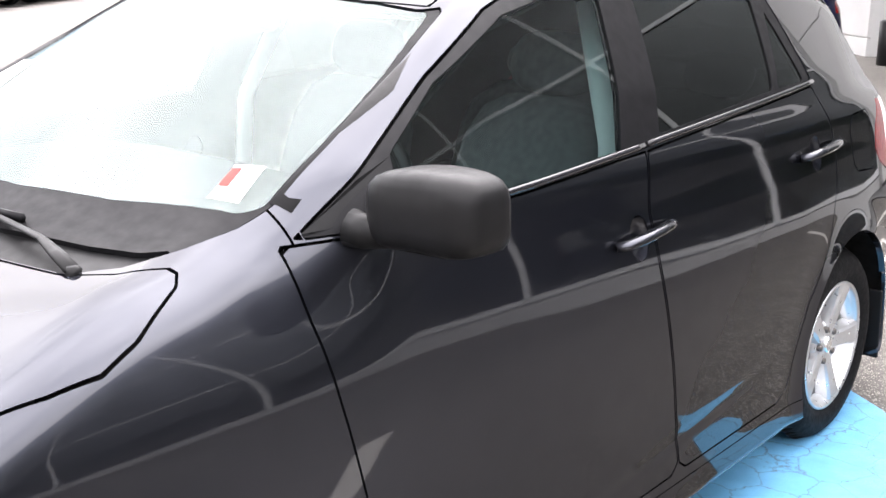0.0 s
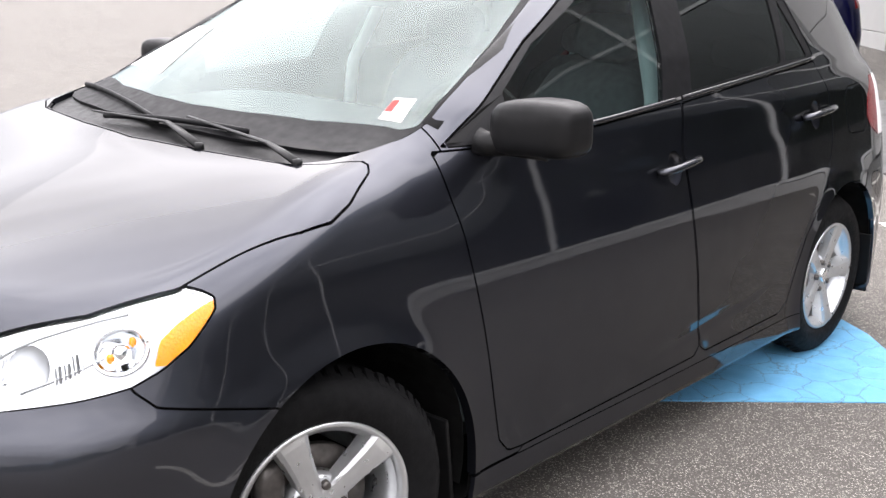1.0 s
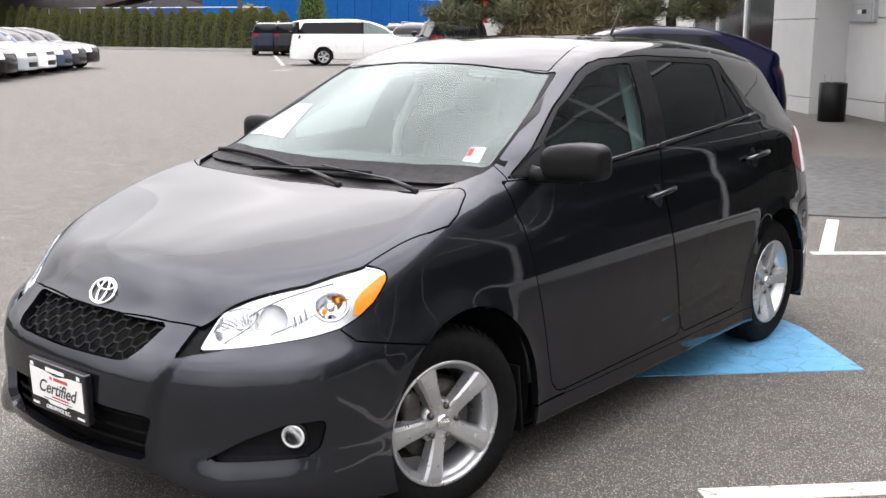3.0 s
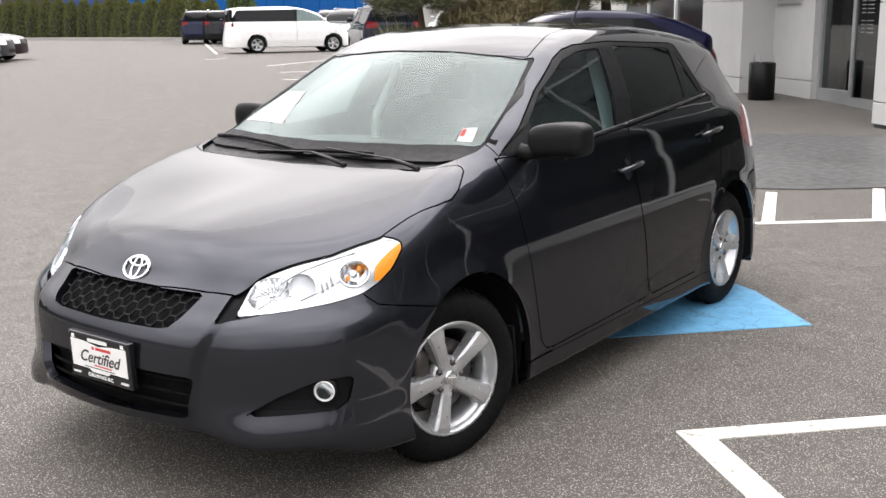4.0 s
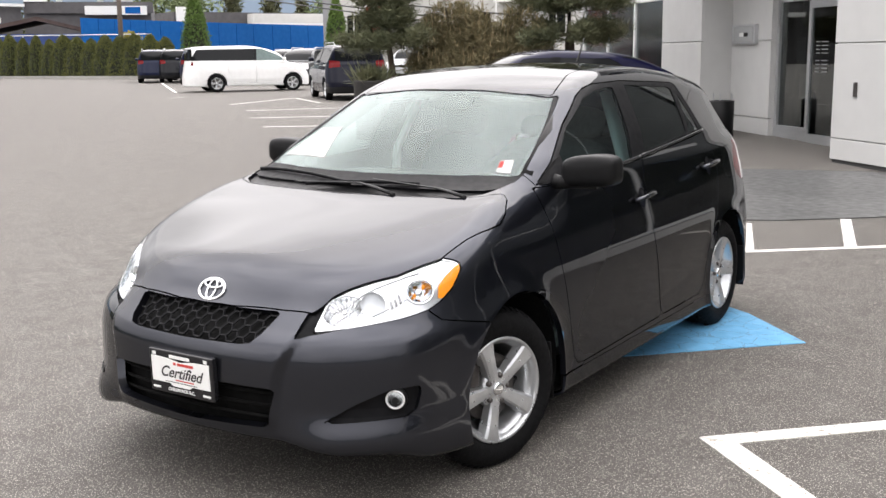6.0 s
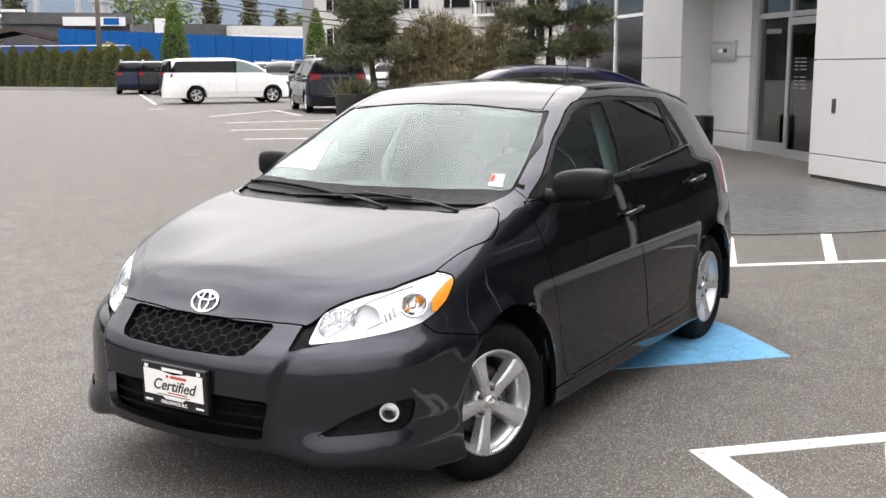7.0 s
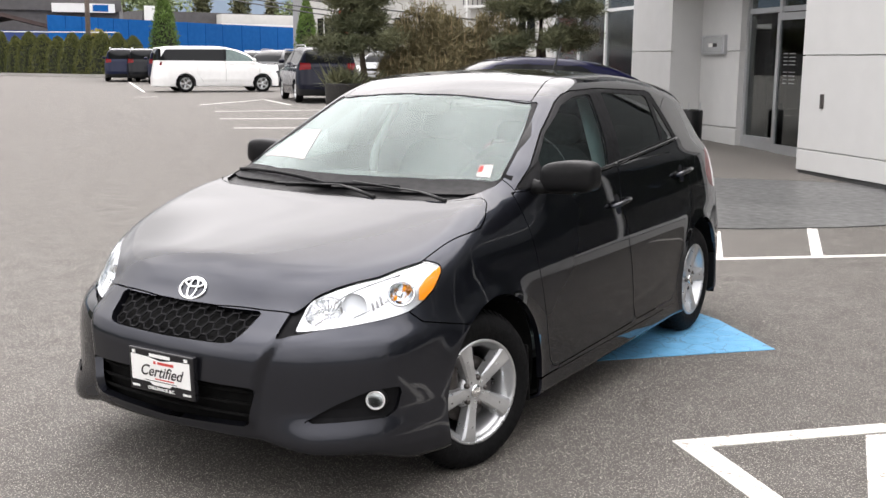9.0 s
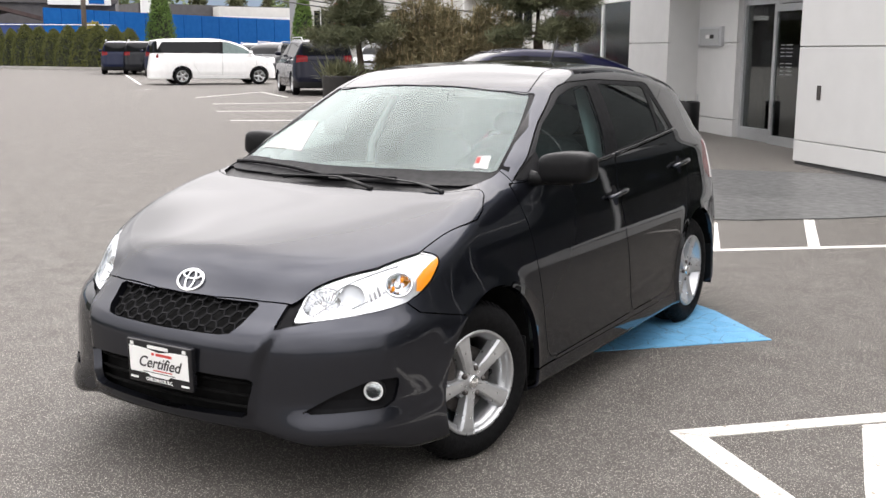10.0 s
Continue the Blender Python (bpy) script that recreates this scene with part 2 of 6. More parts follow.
def block(x0, x1, y0, y1, z0, z1, bevel=0.0, bm=None):
    bm = bm or bmesh.new()
    got = bmesh.ops.create_cube(bm, size=1.0)
    bmesh.ops.transform(bm, matrix=Matrix.Translation(((x0 + x1) / 2, (y0 + y1) / 2, (z0 + z1) / 2)) @ Matrix.Diagonal((abs(x1 - x0), abs(y1 - y0), abs(z1 - z0), 1)), verts=got["verts"])
    if bevel:
        bmesh.ops.bevel(bm, geom=list({e for v in got["verts"] for e in v.link_edges}), offset=bevel, segments=2, affect="EDGES", profile=0.5)
    return bm


def lathe(profile, steps=48, axis="x", closed=False, caps=True):
    """Turns (radius, along) pairs round an axis."""
    bm = bmesh.new()
    rings = []
    for r, a in profile:
        ring = []
        for i in range(steps):
            c, s = math.cos(2 * math.pi * i / steps) * r, math.sin(2 * math.pi * i / steps) * r
            ring.append(bm.verts.new((a, c, s) if axis == "x" else (c, a, -s) if axis == "y" else (c, s, a)))
        rings.append(ring)
    for p, q in zip(rings, rings[1:]):
        for i in range(steps):
            bm.faces.new((p[i], p[(i + 1) % steps], q[(i + 1) % steps], q[i]))
    if closed:
        for i in range(steps):
            bm.faces.new((rings[-1][i], rings[-1][(i + 1) % steps], rings[0][(i + 1) % steps], rings[0][i]))
    for ring, turn in () if closed or not caps else ((rings[0], True), (rings[-1], False)):
        if profile[0 if turn else -1][0] > 1e-6:
            bm.faces.new(ring[::-1] if turn else ring)
    bmesh.ops.remove_doubles(bm, verts=bm.verts, dist=1e-6)
    bmesh.ops.recalc_face_normals(bm, faces=bm.faces)
    return bm


def tube(points, radius, sides=8, bm=None, flat=1.0):
    """A round bar along points; radius may be one number or one for each point."""
    bm = bm or bmesh.new()
    pts = [Vector(p) for p in points]
    radii = radius if isinstance(radius, (list, tuple)) else [radius] * len(pts)
    rings = []
    for i, p in enumerate(pts):
        way = (pts[min(i + 1, len(pts) - 1)] - pts[max(i - 1, 0)]).normalized()
        a = way.cross(Vector((0, 0, 1)))
        a = a.normalized() if a.length > 1e-3 else Vector((1, 0, 0))
        b = way.cross(a)
        rings.append([bm.verts.new(p + radii[i] * (math.cos(2 * math.pi * k / sides) * a + flat * math.sin(2 * math.pi * k / sides) * b)) for k in range(sides)])
    for p, q in zip(rings, rings[1:]):
        for k in range(sides):
            bm.faces.new((p[k], p[(k + 1) % sides], q[(k + 1) % sides], q[k]))
    bm.faces.new(rings[0][::-1])
    bm.faces.new(rings[-1])
    return bm


def slab(outline, z0, z1):
    """A flat plate from a plan outline."""
    bm = bmesh.new()
    lo = [bm.verts.new((x, y, z0)) for x, y in outline]
    hi = [bm.verts.new((x, y, z1)) for x, y in outline]
    bm.faces.new(lo[::-1])
    bm.faces.new(hi)
    for i in range(len(lo)):
        j = (i + 1) % len(lo)
        bm.faces.new((lo[i], lo[j], hi[j], hi[i]))
    bmesh.ops.recalc_face_normals(bm, faces=bm.faces)
    return bm


# ---- the lot ----
def ground_z(x, y):
    """The lot is level round the car and climbs gently towards its far end."""
    d = math.hypot(x - 2.8, y + 3.5)
    t = min(max((d - 13) / 19, 0), 1)
    return 0.29 * t * t * (3 - 2 * t) + 0.0025 * min(max(0, d - 32), 68)


def ground_sheet():
    bm = bmesh.new()
    radii = [0.0, 3, 6, 9, 12, 15, 18, 21, 24, 27, 30, 34, 40, 50, 65, 92, 150, 400, 1500, 4000]
    steps = 96
    rings = []
    for r in radii[1:]:
        ring = []
        for i in range(steps):
            x, y = 2.8 + r * math.cos(2 * math.pi * i / steps), -3.5 + r * math.sin(2 * math.pi * i / steps)
            ring.append(bm.verts.new((x, y, ground_z(x, y))))
        rings.append(ring)
    mid = bm.verts.new((2.8, -3.5, 0))
    for i in range(steps):
        bm.faces.new((mid, rings[0][i], rings[0][(i + 1) % steps]))
    for p, q in zip(rings, rings[1:]):
        for i in range(steps):
            bm.faces.new((p[i], q[i], q[(i + 1) % steps], p[(i + 1) % steps]))
    return bm


ground = part("ground", ground_sheet(), ASPHALT, smooth=True)
tagged(ground, "worn grey asphalt of a wide car lot", "ground", kind="structure")


def strip(a, b, width, lift=0.004):
    """A painted stripe between two places on the ground."""
    a, b = Vector(a), Vector(b)
    side = Vector((-(b - a).y, (b - a).x)).normalized() * width / 2
    bm = bmesh.new()
    n = max(1, int((b - a).length / 2))
    rows = []
    for i in range(n + 1):
        p = a.lerp(b, i / n)
        rows.append([bm.verts.new((q.x, q.y, ground_z(q.x, q.y) + lift)) for q in (p - side, p + side)])
    for p, q in zip(rows, rows[1:]):
        bm.faces.new((p[0], q[0], q[1], p[1]))
    bmesh.ops.recalc_face_normals(bm, faces=bm.faces)
    return bm


for name, ends in (("bay_line", ((0.20, 4.93), (3.1, 7.36))), ("bay_line", ((0.27, 5.03), (-0.18, 6.43))), ("bay_line", ((0.955, 5.60), (0.575, 7.13))), ("bay_line", ((1.70, 6.22), (1.28, 7.75))),
                   ("bay_line", ((-19.26, 19.03), (-20.48, 23.29))), ("bay_line", ((-20.48, 23.29), (-17.3, 20.78))), ("bay_line", ((-16.67, 16.95), (-14.1, 20.2))), ("bay_line", ((-14.77, 15.09), (-12.1, 17.5))),
                   ("bay_line", ((-12.8, 13.42), (-10.7, 15.1))), ("bay_line", ((-43.1, 37.9), (-28.8, 25.8))), ("bay_line", ((-24.89, 21.7), (-24.92, 22.8)))):
    w = 0.10 if ends[0][0] > -5 else 0.12
    tagged(part(name, strip(*ends, w), WHITE_LINE), "worn white painted bay line on asphalt", "road line", "bay lines", kind="structure")
tagged(part("hatch_line", slab([(1.405, 0.685), (1.57, 0.70), (2.095, 1.225), (3.2, 2.33), (3.2, 2.53), (2.15, 1.42)], 0.0, 0.004), WHITE_LINE), "thick worn white painted triangle marking", "road marking", "triangle marking", kind="structure")
tagged(part("hatch_line", slab([(1.41, 0.675), (1.572, 0.693), (2.055, 0.235), (2.9, -0.57), (2.75, -0.57), (1.96, 0.16)], 0.0, 0.0045), WHITE_LINE), "thick worn white painted triangle marking", "road marking", "triangle marking", kind="structure")
tagged(part("hatch_line", slab([(2.105, 1.20), (2.21, 1.30), (2.36, 0.45), (2.50, -0.2), (2.38, -0.1), (2.245, 0.45)], 0.0, 0.005), WHITE_LINE), "thick worn white painted triangle marking", "road marking", "triangle marking", kind="structure")
tagged(part("blue_patch", slab([(1.405, 2.42), (0.57, 1.585), (-0.45, 1.2), (-0.9, 2.3), (-0.3, 3.1), (0.77, 3.03), (0.92, 2.93)], 0.0, 0.004), BLUE_LINE), "cracked light blue paint on the asphalt", "road marking", kind="structure")
APRON = [(3.2, 10.2), (1.9, 8.55), (1.19, 7.78), (0.79, 7.33), (0.42, 7.03), (0.05, 6.72), (-0.4, 6.52), (-1.2, 6.4), (-2.5, 6.6), (-4.5, 7.4), (-9.0, 11.0), (-12.0, 20.5), (-6.0, 24.0), (4.0, 14.0)]
tagged(part("apron", slab(APRON, -0.05, 0.012), CONCRETE), "smooth grey concrete apron before the entrance", "pavement", kind="structure")


# ---- the car's shape as one smooth field: negative inside; x to its left, y to its tail, z up, origin under the front axle ----
def curve(*knots):
    """A smooth function through (place, value) knots, without overshoot."""
    kx, kv = np.array(knots, float).T
    h = np.diff(kx)
    d = np.diff(kv) / h
    m = np.zeros(len(kx))
    m[0], m[-1] = d[0], d[-1]
    for i in range(1, len(kx) - 1):
        if d[i - 1] * d[i] > 0:
            w1, w2 = 2 * h[i] + h[i - 1], h[i] + 2 * h[i - 1]
            m[i] = (w1 + w2) / (w1 / d[i - 1] + w2 / d[i])

    def at(x):
        x = np.clip(x, kx[0], kx[-1])
        i = np.clip(np.searchsorted(kx, x, side="right") - 1, 0, len(h) - 1)
        t = (x - kx[i]) / h[i]
        return ((1 + 2 * t) * (1 - t) ** 2 * kv[i] + t * (1 - t) ** 2 * h[i] * m[i]
                + t * t * (3 - 2 * t) * kv[i + 1] + t * t * (t - 1) * h[i] * m[i + 1])

    return at


def smax(a, b, k):
    h = np.maximum(k - np.abs(a - b), 0) / k
    return np.maximum(a, b) + h * h * k * 0.25


def smin(a, b, k):
    return -smax(-a, -b, k)


def step(a, b, x):
    t = np.clip((x - a) / (b - a), 0, 1)
    return t * t * (3 - 2 * t)


hood_mid = curve((-0.95, 0.62), (-0.78, 0.765), (-0.72, 0.815), (-0.6, 0.87), (-0.4, 0.93), (-0.1, 1.0), (0.2, 1.06), (0.5, 1.085), (1.2, 1.095), (3.6, 1.12))
hood_crown = curve((-0.8, 0.13), (-0.3, 0.06), (0.2, 0.0), (0.6, 0.0), (3.5, 0.0))
nose_mid = curve((0.12, -0.72), (0.16, -0.79), (0.22, -0.868), (0.27, -0.888), (0.31, -0.889), (0.42, -0.885), (0.56, -0.878), (0.63, -0.855), (0.69, -0.785), (0.74, -0.745), (0.80, -0.71), (0.95, -0.60))
flank_z = curve((0.15, -0.05), (0.185, -0.010), (0.205, 0.012), (0.255, 0.0105), (0.31, 0.006), (0.40, 0.003), (0.50, 0.001), (0.60, -0.0045), (0.70, -0.0150), (0.80, -0.031), (0.88, -0.0455), (0.96, -0.061), (1.06, -0.0815), (1.12, -0.094), (1.2, -0.112))
flank_y = curve((-0.6, 0.860), (-0.3, 0.880), (0.0, 0.892), (0.5, 0.893), (1.4, 0.895), (2.2, 0.893), (2.7, 0.875), (3.0, 0.85), (3.3, 0.79), (3.5, 0.73))
tail_mid = curve((0.15, 3.34), (0.3, 3.44), (0.55, 3.46), (0.7, 3.42), (0.9, 3.37), (1.1, 3.26), (1.3, 3.08), (1.45, 2.99), (1.6, 2.90))
roof_mid = curve((-1.5, -0.2), (-0.1, 0.91), (0.10, 1.045), (0.30, 1.15), (0.60, 1.305), (0.85, 1.425), (1.0, 1.485), (1.2, 1.535), (1.5, 1.563), (1.9, 1.567), (2.4, 1.535), (2.9, 1.47), (3.4, 1.38))
glass_belt = curve((0.0, 0.70), (0.25, 0.755), (0.5, 0.80), (0.9, 0.827), (1.4, 0.833), (2.2, 0.822), (2.7, 0.783), (3.1, 0.71), (3.4, 0.64))
waist = curve((-0.4, 0.0), (0.2, 0.02), (0.8, 0.06), (1.4, 0.10), (2.2, 0.15), (2.8, 0.13), (3.4, 0.05))
beak_edge = curve((0.25, 0.40), (0.40, 0.405), (0.52, 0.42), (0.62, 0.455), (0.70, 0.485), (0.8, 0.49))
WHEELS = ((0.0, 0.318), (2.6, 0.318))


def car_field(x, y, z):
    X = np.abs(x)
    # hood and deck
    top = z - (hood_mid(y) - hood_crown(y) * X * X / 0.6)
    # nose
    sweep = 0.15 * X ** 2 + 0.52 * X ** 4
    slope = 0.32 * X + 2.2 * X ** 3
    beak = 0.024 * step(0.02, -0.02, X - beak_edge(z)) * step(0.30, 0.40, z) * step(0.76, 0.68, z)
    lip = 0.034 * step(0.40, 0.28, z) * step(0.38, 0.66, X)
    nose = (nose_mid(z) + 0.004 + sweep - beak - lip - y) / np.sqrt(1 + slope * slope)
    tail = (y - tail_mid(z) + 0.26 * X ** 2 + 0.25 * X ** 6) / np.sqrt(1 + (0.4 * X + 1.5 * X ** 5) ** 2)
    # flanks with the wheel flares
    wide = flank_y(y) + flank_z(z - 0.55 * waist(y) * step(0.3, 0.6, z) * step(1.12, 0.9, z))
    for wy, wz in WHEELS:
        r = np.hypot(y - wy, z - wz)
        wide = wide + 0.016 * np.exp(-((r - 0.35) / 0.07) ** 2) * (z > 0.1)
    wide = wide - 1.4 * np.maximum(z - 0.84, 0) ** 2 * step(0.62, 0.30, y)
    # the pressed line low on the doors
    dent = (z - 0.381 - 0.095 * (y - 1.457)) / 0.018
    wide = wide - 0.0035 * np.exp(-dent * dent) * step(1.15, 1.5, y) * step(2.05, 1.85, y)
    flank = X - wide
    low = smax(smax(flank, nose, 0.10), smax(top, tail, 0.06), 0.085)
    low = smax(low, 0.175 + (0.103 - 0.042 * step(0.38, 0.64, X)) * step(-0.42, -0.68, y) - z, 0.03)
    # greenhouse
    yy = y - 0.30 * X * X * step(1.6, 0.6, y)
    crown = 0.10 * step(0.2, 1.0, y)
    lid = (z - (roof_mid(yy) - crown * X * X)) * (1 - 0.12 * step(1.1, 0.6, y))
    side = (X - (glass_belt(y) - 0.44 * (z - 1.09) - 0.25 * (z - 1.09) ** 2)) * 0.9
    side = smax(side, X - (wide - 0.06 + 0.064 * step(0.90, 1.10, z)), 0.03)
    house = smax(smax(lid, side, 0.08), smax(tail, 0.86 - z, 0.02), 0.05)
    return smin(low, house, 0.05)


def field_normal(field, p, e=0.004):
    g = np.empty_like(p)
    for i in range(3):
        d = np.zeros(3)
        d[i] = e
        g[:, i] = field(*(p + d).T) - field(*(p - d).T)
    return g / np.maximum(np.linalg.norm(g, axis=1, keepdims=True), 1e-9)


def field_surface(field, cell, lo, hi):
    """Points and triangles of the zero surface of a field that is even in x."""
    n = [int(round((b - a) / cell)) + 1 for a, b in zip(lo, hi)]
    ax = [a + cell * np.arange(k) for a, k in zip(lo, n)]
    half = n[0] // 2
    f = np.empty(n)
    gx, gy, gz = np.meshgrid(ax[0][half:], ax[1], ax[2], indexing="ij")
    f[half:] = field(gx, gy, gz)
    f[:half] = f[half:][::-1][:half] if n[0] % 2 == 0 else f[half + 1:][::-1]
    s = f < 0
    c = [slice(None, -1), slice(1, None)]
    tot = sum(s[c[i], c[j], c[k]].astype(np.int8) for i in (0, 1) for j in (0, 1) for k in (0, 1))
    act = (tot > 0) & (tot < 8)
    idx = np.full(act.shape, -1, np.int64)
    cells = np.argwhere(act)
    idx[act] = np.arange(len(cells))
    acc, cnt = np.zeros((len(cells), 3)), np.zeros(len(cells))
    for axis in range(3):
        for a in (0, 1):
            for b in (0, 1):
                o = np.zeros(3, int)
                o[(axis + 1) % 3], o[(axis + 2) % 3] = a, b
                p = cells + o
                q = p.copy()
                q[:, axis] += 1
                fp, fq = f[tuple(p.T)], f[tuple(q.T)]
                hit = (fp < 0) != (fq < 0)
                t = np.where(hit, fp / np.where(hit, fp - fq, 1), 0)
                acc += np.where(hit[:, None], p + (q - p) * t[:, None], 0)
                cnt += hit
    v = np.array(lo) + cell * acc / cnt[:, None]
    quads = []
    for axis in range(3):
        b, d = (axis + 1) % 3, (axis + 2) % 3
        lo_, hi_ = [slice(None)] * 3, [slice(None)] * 3
        lo_[axis], hi_[axis] = slice(None, -1), slice(1, None)
        cross = s[tuple(lo_)] != s[tuple(hi_)]
        e = np.argwhere(cross)
        e = e[(e[:, b] > 0) & (e[:, d] > 0) & (e[:, b] < n[b] - 1) & (e[:, d] < n[d] - 1)]
        ring = []
        for ob_, od in ((-1, -1), (0, -1), (0, 0), (-1, 0)):
            k = e.copy()
            k[:, b] += ob_
            k[:, d] += od
            ring.append(idx[tuple(k.T)])
        ring = np.stack(ring, 1)
        flip = ~s[tuple(e.T)]
        ring[flip] = ring[flip][:, ::-1]
        quads.append(ring)
    quads = np.concatenate(quads)
    for _ in range(5):
        e = 0.003
        g = np.stack([(field(*(v + d).T) - field(*(v - d).T)) / (2 * e) for d in np.eye(3) * e], 1)
        f0 = field(*v.T)
        v = v - np.clip(f0 / np.maximum((g * g).sum(1), 0.05), -0.01, 0.01)[:, None] * g
    tris = np.concatenate([quads[:, [0, 1, 2]], quads[:, [0, 2, 3]]])
    return v, tris


# ---- cutting a skin into panels ----
def outline(points, y, z):
    """Signed distance to a closed outline in a plane; negative inside."""
    p = np.array(points, float)
    q = np.roll(p, -1, axis=0)
    best, odd = np.full(y.shape, 1e9), np.zeros(y.shape, bool)
    for (ay, az), (by, bz) in zip(p, q):
        ey, ez, wy, wz = by - ay, bz - az, y - ay, z - az
        t = np.clip((wy * ey + wz * ez) / max(ey * ey + ez * ez, 1e-12), 0, 1)
        best = np.minimum(best, (wy - ey * t) ** 2 + (wz - ez * t) ** 2)
        side = (az > z) != (bz > z)
        odd ^= side & (y < (by - ay) * (z - az) / np.where(bz == az, 1e-12, bz - az) + ay)
    return np.where(odd, -1, 1) * np.sqrt(best)


class Skin:
    """A triangle skin over a field, cut along curves into named panels."""

    def __init__(self, field, cell, lo, hi):
        self.field = field
        self.v, self.t = field_surface(field, cell, lo, hi)
        self.name = np.zeros(len(self.t), int)
        self.names = ["body"]

    def split(self, f, mask):
        """Cuts the masked triangles along f = 0; returns which triangles lie inside."""
        f = np.where(np.abs(f) < 1e-6, 1e-6, f)
        s = f[self.t] < 0
        k = s.sum(1)
        cut = mask & (k > 0) & (k < 3)
        keep_t, keep_n = self.t[~cut], self.name[~cut]
        tri, nam, sg = self.t[cut], self.name[cut], s[cut]
        lone = np.where(sg.sum(1) == 1, sg.argmax(1), (~sg).argmax(1))
        r = np.arange(len(tri))
        a, b, c = tri[r, lone], tri[r, (lone + 1) % 3], tri[r, (lone + 2) % 3]
        pairs = np.concatenate([np.stack([a, b], 1), np.stack([a, c], 1)])
        pairs.sort(axis=1)
        uniq, inv = np.unique(pairs, axis=0, return_inverse=True)
        inv = inv.reshape(-1)
        fa, fb = f[uniq[:, 0]], f[uniq[:, 1]]
        w = (fa / (fa - fb))[:, None] if len(uniq) else np.zeros((0, 1))
        fresh = self.v[uniq[:, 0]] * (1 - w) + self.v[uniq[:, 1]] * w
        base = len(self.v)
        ab, ac = base + inv[:len(a)], base + inv[len(a):]
        self.v = np.concatenate([self.v, fresh])
        self.t = np.concatenate([keep_t, np.stack([a, ab, ac], 1), np.stack([ab, b, c], 1), np.stack([ab, c, ac], 1)])
        self.name = np.concatenate([keep_n, nam, nam, nam])
        f = np.concatenate([f, np.zeros(len(fresh))])
        mean = f[self.t]
        pick = np.abs(mean).argmax(1)
        return mean[np.arange(len(self.t)), pick] < 0

    def carve(self, name, shape, gap=0.0, of=("body",)):
        """Gives the name to what lies inside shape(x, y, z) < 0 of the named panels, and leaves a gap round it."""
        for n in (name, "gap", "ring"):
            if n not in self.names:
                self.names.append(n)
        ids = [self.names.index(n) for n in of if n in self.names]

        def measured(shift):
            near = np.unique(self.t[np.isin(self.name, ids)])
            f = np.ones(len(self.v))
            f[near] = shape(*self.v[near].T) + shift
            return f

        if gap:
            ring = self.split(measured(-gap / 2), np.isin(self.name, ids))
            ring &= np.isin(self.name, ids)
            self.name[ring] = self.names.index("ring")
            ids = [self.names.index("ring")]
            inner = self.split(measured(gap / 2), np.isin(self.name, ids))
        else:
            inner = self.split(measured(0.0), np.isin(self.name, ids))
        inner &= np.isin(self.name, ids)
        if gap:
            inner[inner] = shape(*self.v[self.t[inner]].mean(1).T) < 0
        self.name[inner] = self.names.index(name)
        self.name[self.name == self.names.index("ring")] = self.names.index("gap")

    def part(self, name, mat, parent, own=None, side=0, sink=0.0, flange=0.012, label="", soft=0.010, facing=None):
        """One panel as a mesh object; side picks the left (1) or right (-1) half."""
        want = [self.names.index(n) for n in ((name,) if isinstance(name, str) else name) if n in self.names]
        tri = self.t[np.isin(self.name, want)]
        if side:
            tri = tri[self.v[tri].mean(1)[:, 0] * side > 0]
        if not len(tri):
            return None
        used, inv = np.unique(tri, return_inverse=True)
        tri = inv.reshape(-1, 3)
        v = self.v[used]
        n = field_normal(self.field, v, soft) if facing is None else facing(v)
        v = v - sink * n
        verts, norms, faces = [v], [n], tri.tolist()
        if flange:
            e = np.concatenate([tri[:, [0, 1]], tri[:, [1, 2]], tri[:, [2, 0]]])
            key = np.sort(e, axis=1)
            _, first, count = np.unique(key, axis=0, return_index=True, return_counts=True)
            rim = e[first[count == 1]]
            p, q = v[rim[:, 0]], v[rim[:, 1]]
            out = np.cross(q - p, n[rim[:, 0]])
            out /= np.maximum(np.linalg.norm(out, axis=1, keepdims=True), 1e-9)
            m, k = len(rim), len(v)
            verts += [p, q, q - flange * n[rim[:, 1]], p - flange * n[rim[:, 0]]]
            norms += [out] * 4
            idx = k + np.arange(m)
            faces += np.stack([idx + m, idx, idx + 3 * m, idx + 2 * m], 1).tolist()
        verts, norms = np.concatenate(verts), np.concatenate(norms)
        me = bpy.data.meshes.new(own or name)
        me.from_pydata(verts.tolist(), [], faces)
        me.polygons.foreach_set("use_smooth", [True] * len(me.polygons))
        me.normals_split_custom_set_from_vertices(norms.tolist())
        me.materials.append(mat)
        ob = new(own or name, me)
        ob.parent = parent
        return tagged(ob, label)


def rounded(cx, cy, cz, sx, sy, sz, power=3.2, rings=14, bm=None):
    """A softly boxed solid (superellipsoid)."""
    bm = bm or bmesh.new()
    got = bmesh.ops.create_uvsphere(bm, u_segments=rings * 2, v_segments=rings, radius=1.0)
    for v in got["verts"]:
        c = v.co
        k = (abs(c.x) ** power + abs(c.y) ** power + abs(c.z) ** power) ** (-1 / power)
        v.co = Vector((cx + c.x * k * sx, cy + c.y * k * sy, cz + c.z * k * sz))
    return bm


# ---- the grey hatchback ----
car = thing("parked_car", "dark grey metallic five-door hatchback parked on asphalt", "car")
skin = Skin(car_field, 0.0155, (-0.961, -1.0, 0.1), (0.961, 3.6, 1.66))


def mirrored(half):
    """A closed outline from its left half, front to back."""
    return list(half) + [(-a, b) for a, b in reversed(half)]


